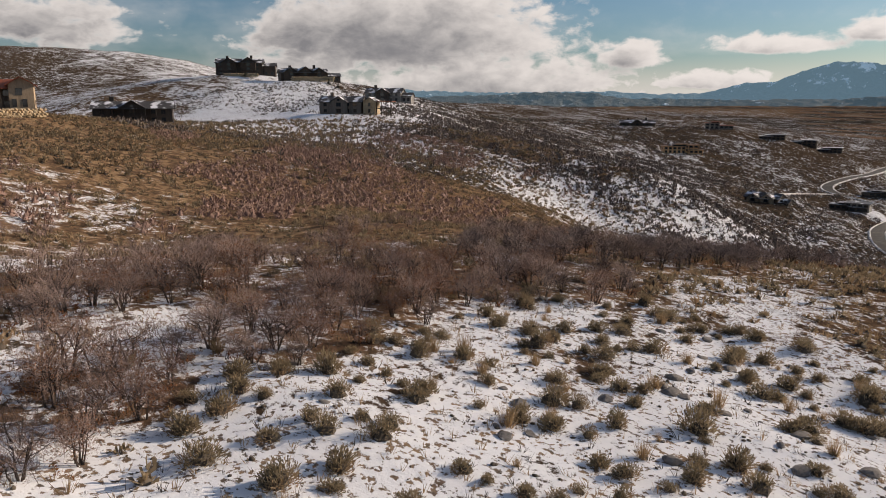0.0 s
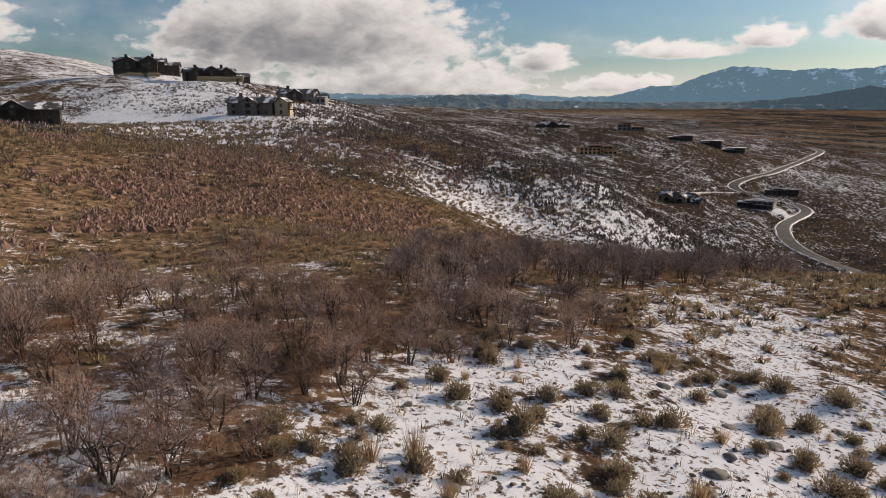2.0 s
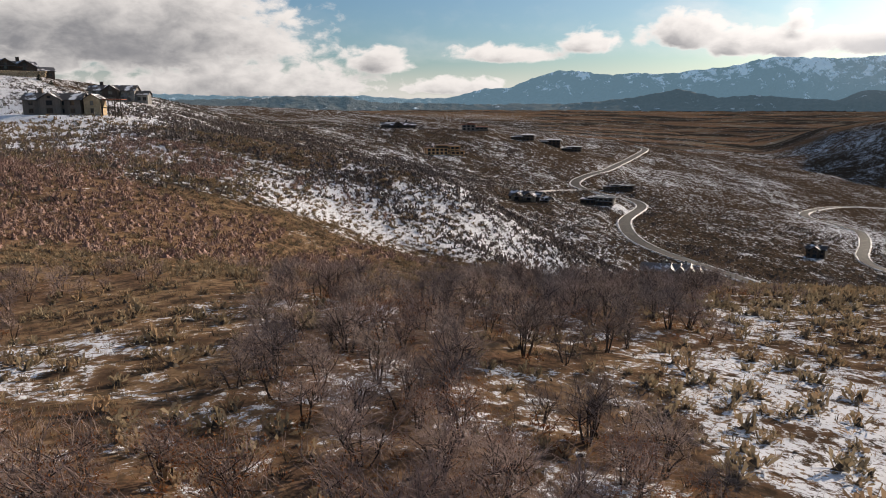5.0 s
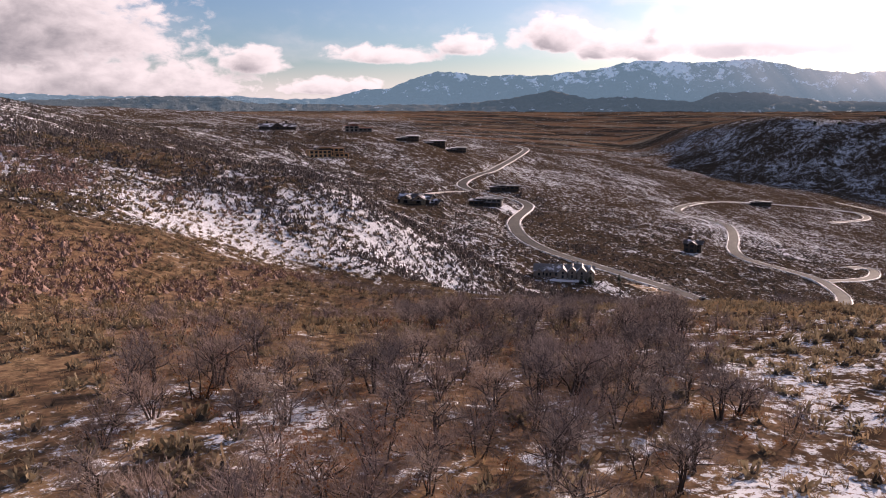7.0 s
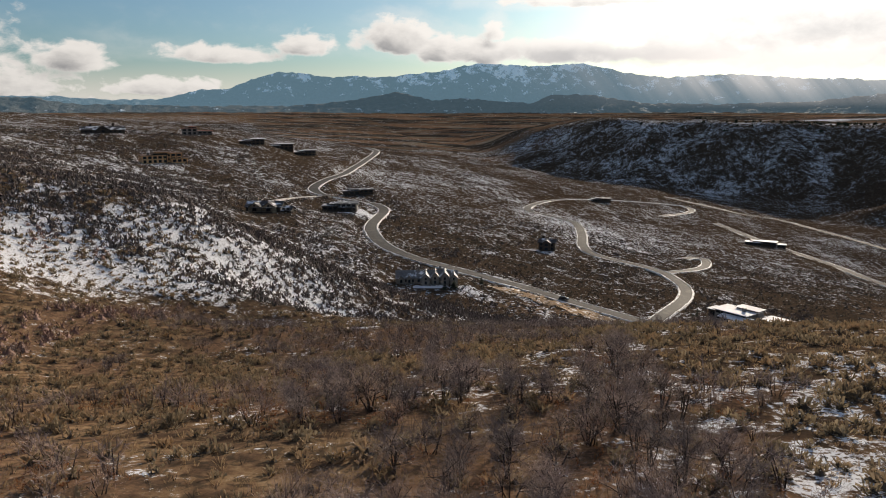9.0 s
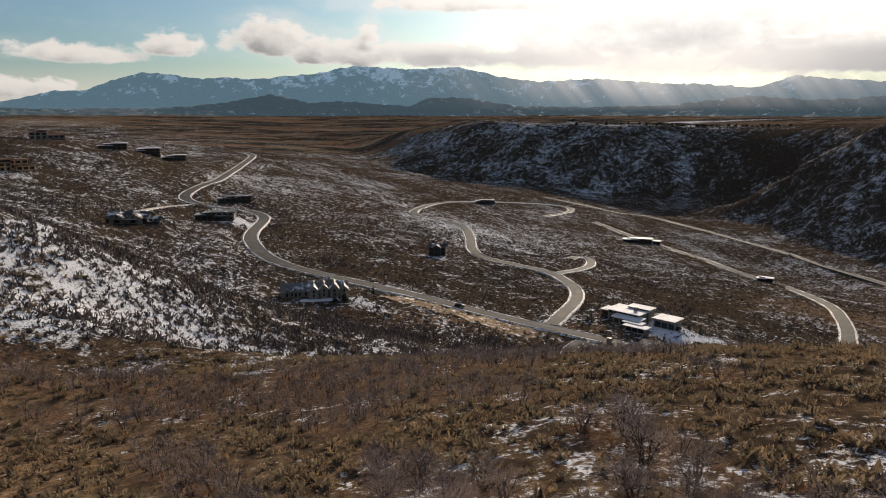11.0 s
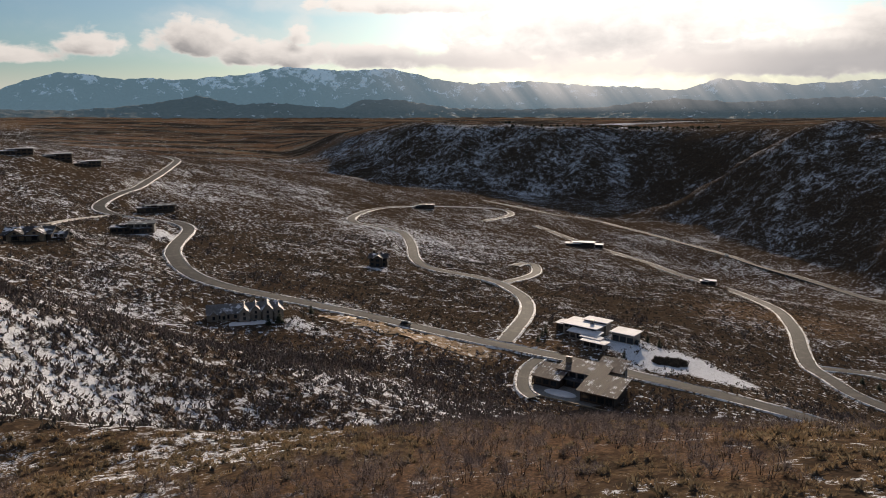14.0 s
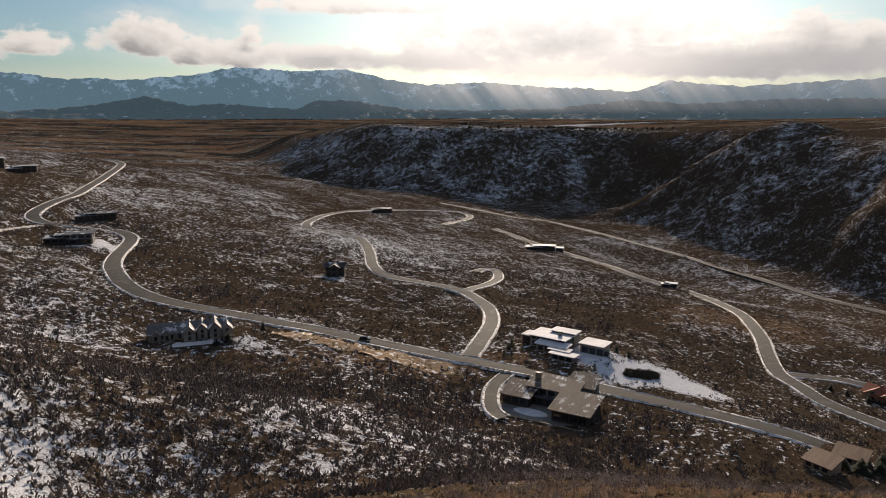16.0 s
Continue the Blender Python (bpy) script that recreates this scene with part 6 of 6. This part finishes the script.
def grow_sage():
    x, y = rng.uniform(-30, 34, 4200), rng.uniform(6, 75, 4200)
    x, y = keep(x, y, sage_chance(x, y) * 1.35)
    x, y = spaced(x, y, 0.75)
    order = np.argsort(np.hypot(x + 6, y - 28))
    x, y = x[order], y[order]
    z = ground_height(x, y)
    kinds = []
    for i in range(6):
        v, f, wood = sage_variant(10 + i, 70, 520, 0.62 + 0.05 * i, 0.55 + 0.05 * i, 0.006, 0.055)
        me = raw_mesh("sagebrush", v, f, sage_leaf)
        me.materials.append(brush)
        me.polygons.foreach_set("material_index", (np.arange(len(f)) < wood).astype(np.int32))
        kinds.append(me)
    straws = [raw_mesh("grass_tuft", *grass_variant(30 + i, 150, 0.75, 0.42, 0.008), straw) for i in range(2)]
    for j in range(min(290, len(x))):
        grass = rng.random() < 0.18
        ob = new("grass_tuft" if grass else "sagebrush", straws[j % 2] if grass else kinds[j % 6])
        ob.matrix_world = pose(x[j], y[j], z[j] - 0.05, 0, 0, rng.uniform(0, 360)) @ Matrix.Diagonal((*((0.5 + 0.8 * rng.random() ** 1.3) * np.array([1, rng.uniform(0.8, 1.15), rng.uniform(0.8, 1.15)])), 1))
        if grass:
            tagged(ob, "tall dry straw-coloured grass tuft in thin snow", "grass", "grass tufts on the hillside")
        else:
            tagged(ob, "grey-green sagebrush standing in patchy snow", "shrub", "sagebrush on the hillside")
    rest = [(x[290:], y[290:])]
    bx, by = rng.uniform(-125, 60, 46000), rng.uniform(-12, 205, 46000)
    out = ~((bx > -30) & (bx < 34) & (by > 6) & (by < 75))
    rest.append(keep(bx[out], by[out], sage_chance(bx[out], by[out]) * (1.0 + 1.3 * (by[out] > 75))))
    mx, my = np.concatenate([p[0] for p in rest]), np.concatenate([p[1] for p in rest])
    qx, qy = rng.uniform(-290, -90, 34000), rng.uniform(10, 250, 34000)
    qx, qy = keep(qx, qy, np.where((qx > -125) & (qy < 205), 0, (0.28 + 0.2 * rough_noise(qx, qy, 9, 45)) * (1 - 0.8 * np.minimum(oak_cover(qx, qy), 1))))
    clumps = [sage_variant(90 + i, 1, 11, 0.7, 0.7, 0.02, 0.21) for i in range(5)]
    scattered("sagebrush_hillside", [q[:2] for q in clumps], qx, qy, rng.uniform(0.7, 1.6, len(qx)), rng.uniform(0, 6.28, len(qx)), olive_leaf, "grey-olive sagebrush clumps on the far hillside", "shrub", woody=[q[2] for q in clumps], bark=brush)
    mids = [sage_variant(50 + i, 3, 24, 0.62, 0.6, 0.014, 0.13) for i in range(6)]
    hearts, mids = [q[2] for q in mids], [q[:2] for q in mids]
    g = rng.random(len(mx)) < np.where(my > 70, 0.42, 0.3)
    dark = ~g & (rng.random(len(mx)) < np.where(my > 95, 0.65, 0.25) * (my > 66))
    pale = ~g & ~dark
    scattered("sagebrush_cover", mids, mx[pale], my[pale], rng.uniform(0.55, 1.35, pale.sum()), rng.uniform(0, 6.28, pale.sum()), sage_leaf, "grey-green sagebrush dotted over the hillside", "shrub", woody=hearts, bark=brush)
    scattered("dark_sagebrush", mids, mx[dark], my[dark], rng.uniform(0.6, 1.5, dark.sum()), rng.uniform(0, 6.28, dark.sum()), olive_leaf, "dark olive sagebrush clumps on the slope", "shrub", woody=hearts, bark=brush)
    scattered("dry_grass", [grass_variant(60 + i, 18, 0.45, 0.5, 0.014) for i in range(4)], mx[g], my[g], rng.uniform(0.6, 1.2, g.sum()), rng.uniform(0, 6.28, g.sum()), straw, "dry straw-coloured grass between the shrubs", "grass")
    # low litter of dead stems and short grass
    lx, ly = rng.uniform(-62, 34, 17000), rng.uniform(0, 128, 17000)
    tuft = [grass_variant(80 + i, 8, 0.26, 0.28, 0.011) for i in range(4)]
    lx, ly = keep(lx, ly, np.full(lx.shape, 0.7))
    half = rng.random(len(lx)) < 0.4
    scattered("dead_stems", tuft, lx[half], ly[half], rng.uniform(0.6, 1.5, half.sum()), rng.uniform(0, 6.28, half.sum()), brush, "dark dead stems poking through the snow", "stems", sink=0.02)
    lx, ly = lx[~half], ly[~half]
    scattered("short_grass", tuft, lx, ly, rng.uniform(0.6, 1.5, len(lx)), rng.uniform(0, 6.28, len(lx)), straw, "short dry grass and dead stems in the snow", "grass", sink=0.02)
    fx, fy = rng.uniform(-420, 400, 110000), rng.uniform(110, 680, 110000)
    fx, fy = keep(fx, fy, np.where((fx > -125) & (fx < 60) & (fy < 205), 0, 0.36 + 0.28 * rough_noise(fx, fy, 19, 43)))
    wx, wy = rng.uniform(-300, 1000, 26000), rng.uniform(420, 1500, 26000)
    wx, wy = keep(wx, wy, np.where((wx < 430) & (wy < 700), 0, (0.42 + 0.3 * rough_noise(wx, wy, 33, 44)) * (beyond_foot(wx, wy)[0] < 330)))
    fx, fy = np.concatenate([fx, wx]), np.concatenate([fy, wy])
    sx, sy = rng.uniform(-232, 110, 29000), rng.uniform(140, 400, 29000)
    sx, sy = keep(sx, sy, np.where((sx > -125) & (sx < 60) & (sy < 205), 0, (0.30 + 0.3 * rough_noise(sx, sy, 13, 46)) * (sy > np.interp(sx, *np.array(HILL_EDGE, float).T)) * (1 - 0.6 * np.minimum(oak_cover(sx, sy), 1))))
    domes = [sage_variant(140 + i, 1, 10, 0.85, 0.85, 0.03, 0.2) for i in range(5)]
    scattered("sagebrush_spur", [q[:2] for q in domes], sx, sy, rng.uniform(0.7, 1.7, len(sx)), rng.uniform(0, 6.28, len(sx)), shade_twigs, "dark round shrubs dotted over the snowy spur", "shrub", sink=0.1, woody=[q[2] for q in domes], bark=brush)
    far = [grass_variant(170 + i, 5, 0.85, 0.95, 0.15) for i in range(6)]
    scattered("sagebrush_slopes", far, fx, fy, rng.uniform(0.6, 1.5, len(fx)), rng.uniform(0, 6.28, len(fx)), far_sage, "distant grey-brown sagebrush dotting the snowy slopes, darkened for valley shade", "shrub", sink=0.1)
    print("sage", len(x), len(mx), len(fx))


def stone_mesh(seed):
    bm = bmesh.new()
    bmesh.ops.create_icosphere(bm, subdivisions=2, radius=0.5)
    r = np.random.default_rng(seed)
    planes = [(Vector(r.normal(0, 1, 3)).normalized(), r.uniform(0.26, 0.42)) for _ in range(9)]
    for v in bm.verts:
        for n, d in planes:
            o = v.co.dot(n) - d
            if o > 0:
                v.co -= n * o * 0.9
        v.co *= 1 + 0.06 * noise.noise(v.co * 4 + Vector((seed, 0, 0)))
        v.co.z *= 0.62
    me = bpy.data.meshes.new("boulder")
    bm.to_mesh(me)
    bm.free()
    me.materials.append(boulder_stone)
    return me


boulder_stone = simple_material("grey_lichened_boulder", (0.11, 0.10, 0.095), (0.24, 0.22, 0.2), 3.0, 0.9, bump=0.8, snow=0.18)


def lay_stones():
    kinds = [stone_mesh(i) for i in range(7)]
    made = 0
    while made < 90:
        x, y = rng.uniform(-22, 12), rng.uniform(12, 44)
        if rng.random() > math.exp(-(((x + 4) / 9) ** 2 + ((y - 30) / 9) ** 2)) + 0.12:
            continue
        s = 0.22 + 0.75 * rng.random() ** 3
        ob = new("boulder", kinds[made % 7])
        z = float(ground_height(np.array([x]), np.array([y]))[0])
        ob.matrix_world = pose(x, y, z + 0.04 * s, rng.uniform(-12, 12), rng.uniform(-12, 12), rng.uniform(0, 360)) @ Matrix.Diagonal((s * rng.uniform(0.9, 1.5), s, s * rng.uniform(0.7, 1.1), 1))
        tagged(ob, "grey half-buried boulder with snow on top", "rock", "boulders in the snow")
        made += 1


ground.data.attributes.new("oak_litter", "FLOAT", "POINT").data.foreach_set("value", (np.clip(oak_cover(_co[:, 0].astype(float), _co[:, 1].astype(float)), 0, 1) * (1 - 0.75 * smooth(_far, 130, 220))).astype(np.float32))
grow_oaks()
grow_saplings()
grow_sage()
lay_stones()


def small_stones():
    """Small dark stones and bits showing through the snow."""
    v0 = []
    for i in range(5):
        bm = bmesh.new()
        bmesh.ops.create_icosphere(bm, subdivisions=1, radius=0.5)
        r = np.random.default_rng(i)
        v = np.array([(c.co.x * r.uniform(0.7, 1.3), c.co.y * r.uniform(0.6, 1.1), c.co.z * r.uniform(0.4, 0.8)) for c in bm.verts])
        v0.append((v, [tuple(k.index for k in q.verts) for q in bm.faces]))
        bm.free()
    x, y = rng.uniform(-30, 30, 7000), rng.uniform(5, 62, 7000)
    x, y = keep(x, y, 0.16 + 0.8 * np.exp(-(((x + 3) / 12) ** 2 + ((y - 30) / 13) ** 2)))
    scattered("small_stones", v0, x, y, 0.06 + 0.2 * rng.random(len(x)) ** 2.5, rng.uniform(0, 6.28, len(x)), brush, "small dark stones and bits in the snow", "stones", sink=-0.01)


small_stones()

# ---- vehicles, conifers, stone terraces ----


def car(name, label, x, y, heading, paint, height=1.75, length=4.8, van=False):
    """A parked vehicle: body, cabin glass, wheels with tyre and rim, lamps."""
    e = new(name)
    z = float(ground_height(np.array([x]), np.array([y]))[0])
    d = [(float(np.hypot(l[:, 0] - x, l[:, 1] - y).min()), float(h[int(np.hypot(l[:, 0] - x, l[:, 1] - y).argmin())])) for l, h, _ in ROAD_LINES.values()]
    if min(d)[0] < 7:
        z = min(d)[1] + 0.08
    e.matrix_world = pose(x, y, z, 0, 0, -heading)
    tagged(e, label, "car")
    l2, w2 = length / 2, 0.95
    bm = bmesh.new()
    side = [(-l2, 0.35), (l2 * 0.97, 0.35), (l2, 0.62), (l2 * 0.93, 0.95), (l2 * 0.42, 1.08), (-l2, 1.05)]
    add_prism(bm, [(-w2, a, b) for a, b in side], (2 * w2, 0, 0))
    bmesh.ops.bevel(bm, geom=bm.edges[:], offset=0.07, segments=2, affect="EDGES")
    part("body", bm, paint, e)
    bm = bmesh.new()
    if van:
        top = [(-l2 * 0.97, 1.06), (l2 * 0.62, 1.06), (l2 * 0.34, height), (-l2 * 0.95, height)]
    else:
        top = [(-l2 * 0.95, 1.05), (l2 * 0.42, 1.08), (l2 * 0.16, height), (-l2 * 0.8, height)]
    add_prism(bm, [(-w2 * 0.88, a, b) for a, b in top], (2 * w2 * 0.88, 0, 0))
    bmesh.ops.bevel(bm, geom=bm.edges[:], offset=0.06, segments=2, affect="EDGES")
    cabin = part("cabin", bm, paint, e)
    part("side_glass", boxes((-w2 * 0.9, w2 * 0.9, -l2 * 0.7, l2 * 0.14, 1.16, height - 0.16)), window_pane, cabin)
    for sx in (-1, 1):
        for sy in (-0.6, 0.62):
            bm = bmesh.new()
            bmesh.ops.create_cone(bm, cap_ends=True, segments=16, radius1=0.37, radius2=0.37, depth=0.24, matrix=pose(sx * 0.88, sy * l2, 0.37, 0, 90, 0))
            wheel = part("wheel", bm, dark_trim, e)
            bm = bmesh.new()
            bmesh.ops.create_cone(bm, cap_ends=True, segments=12, radius1=0.22, radius2=0.2, depth=0.26, matrix=pose(sx * 0.885, sy * l2, 0.37, 0, 90, 0))
            part("rim", bm, grey_paint, wheel)
        part("headlight", boxes((sx * 0.7 - 0.16, sx * 0.7 + 0.16, l2 - 0.06, l2 + 0.015, 0.66, 0.82)), grey_paint, e)
        part("tail_light", boxes((sx * 0.78 - 0.09, sx * 0.78 + 0.09, -l2 - 0.015, -l2 + 0.05, 0.75, 1.0)), rust_roof, e)
    return e


dark_paint = simple_material("black_car_paint", (0.012, 0.012, 0.014), (0.02, 0.02, 0.022), 0.5, 0.25, spec=0.5, bump=0.0)
grey_paint = simple_material("silver_paint", (0.4, 0.4, 0.41), (0.48, 0.48, 0.49), 0.5, 0.3, 0.3, bump=0.0)
white_paint = simple_material("white_van_paint", (0.7, 0.71, 0.72), (0.78, 0.78, 0.78), 0.5, 0.3, bump=0.0)
car("pickup_truck", "black pickup driving on the valley road", 37, 429, 115, dark_paint, 1.85, 5.6)
car("parked_car", "dark car parked beside the pale modern house", 143, 392, 40, dark_paint)
car("delivery_van", "white van on the canyon highway", 556, 858, 0, white_paint, 2.6, 6.4, True)


def conifer(name, label, x, y, height, width, seed):
    """A dense conifer: tapered trunk and a crown of many small drooping sprays."""
    r = np.random.default_rng(seed)
    e = new(name)
    z = float(ground_height(np.array([x]), np.array([y]))[0])
    e.matrix_world = pose(x, y, z - 0.1, 0, 0, r.uniform(0, 360))
    tagged(e, label, "tree", "conifers by the houses")
    v, f = tubes([(np.array([0, 0, 0.0]), np.array([0, 0, height * 0.5]), height * 0.025, height * 0.015, 0), (np.array([0, 0, height * 0.5]), np.array([0, 0, height * 0.98]), height * 0.015, 0.01, 0)], 6)
    t = new("trunk", raw_mesh("trunk", v, f, oak_bark))
    t.parent = e
    v, f = [], []
    for _ in range(420):
        h = r.uniform(0.06, 1.0) ** 1.2
        rad = width * (1 - h) ** 0.75 * r.uniform(0.45, 1.1)
        a = r.uniform(0, 6.283)
        c = np.array([math.cos(a), math.sin(a), 0])
        p, q = c * rad * 0.35 + np.array([0, 0, height * h]), c * rad + np.array([0, 0, height * h - 0.16 * rad * r.uniform(0.2, 1.6)])
        s = np.cross(q - p, (0, 0, 1))
        s = s / (np.linalg.norm(s) + 1e-9) * rad * 0.28
        k = len(v)
        v += [p - s * 0.3, p + s * 0.3, q + s, q - s]
        f.append((k, k + 1, k + 2, k + 3))
    c = new("crown", raw_mesh("crown", np.array(v), f, conifer_green))
    c.parent = e
    return e


for _i, (_x, _y, _h, _w) in enumerate([
    (107, 419, 6, 1.3), (103, 414, 5, 1.2), (98, 408, 4.5, 1.1), (155, 402, 6, 1.4), (158, 396, 5.5, 1.3), (128, 378, 4.5, 1.0), (-24, 413, 5.5, 2.2), (-29, 411, 4, 1.5), (-8, 438, 5, 1.6),
    (166, 284, 5.5, 3.4), (171, 281, 6, 3.6), (177, 279, 5, 3.2), (183, 283, 5, 3.0), (190, 287, 4.5, 2.8), (275, 374, 5, 1.8), (280, 366, 5.5, 1.9), (270, 380, 4.5, 1.7),
    (-131, 505, 4.5, 1.5), (-128, 499, 3.6, 1.2), (-262, 262, 4, 1.5), (-300, 262, 4, 1.4), (-310, 268, 3.5, 1.3), (-450, 300, 5, 1.8), (-392, 330, 5, 2.0), (-386, 333, 4, 1.6),
]):
    conifer("conifer", "dark green conifer standing near a house", _x, _y, _h, _w, 300 + _i)


def juniper_bed(x, y, rx, ry, count):
    """A planted bed of dark shrubs."""
    a, t = rng.uniform(0, 6.28, count), np.sqrt(rng.uniform(0, 1, count))
    px, py = x + rx * t * np.cos(a), y + ry * t * np.sin(a)
    scattered("shrub_bed", [sage_variant(200 + i, 10, 60, 1.0, 0.9, 0.02, 0.16)[:2] for i in range(3)], px, py, rng.uniform(1.0, 1.9, count), rng.uniform(0, 6.28, count), brush, "dark clipped shrubs in a snowy bed", "shrub")


juniper_bed(150, 374, 9, 5, 130)


def stone_terrace(label, x, y, bearing, length, courses, size, seed):
    """A dry wall of fitted boulders, each a piece of its own."""
    r = np.random.default_rng(seed)
    e = new("boulder_wall")
    z = float(ground_height(np.array([x]), np.array([y]))[0])
    e.matrix_world = pose(x, y, z - 0.4, 0, 0, 90 - bearing)
    tagged(e, label, "wall")
    meshes = []
    for i in range(5):
        me = stone_mesh(60 + i)
        me.materials[0] = gold_stone
        meshes.append(me)
    for c in range(courses):
        n = int(length / size / 0.9)
        for i in range(n):
            ob = new("stone", meshes[int(r.integers(0, 5))])
            ob.parent = e
            s = size * r.uniform(0.95, 1.3)
            ob.matrix_basis = pose((i + 0.5 * (c % 2) - n / 2) * size * 0.92, r.uniform(-0.15, 0.15) + c * 0.3, size * (0.3 + 0.55 * c), 0, 0, r.uniform(0, 360)) @ Matrix.Diagonal((s, s, s * 1.3, 1))
    return e


stone_terrace("golden boulder retaining wall below the red-roofed house", -214, 66, 352, 28, 4, 1.2, 1)
stone_terrace("golden boulder retaining wall below the hilltop mansion", -402, 324, 40, 30, 4, 1.5, 2)
stone_terrace("golden boulder retaining wall beside the hilltop mansion", -452, 298, 52, 26, 3, 1.4, 3)


def rim_trees():
    """Dark trees along the far tableland's edge."""
    x = np.concatenate([rng.uniform(420, 1000, 90), rng.normal(800, 60, 40)])
    y = 1640 + rng.normal(0, 40, len(x)) - 0.18 * (x - 420)
    v = [sage_variant(220 + i, 0, 14, 3.2, 2.4, 0.1, 1.3)[:2] for i in range(4)]
    scattered("rim_trees", v, x, y, rng.uniform(0.7, 1.6, len(x)), rng.uniform(0, 6.28, len(x)), conifer_green, "dark trees dotted along the far tableland edge", "tree")


rim_trees()
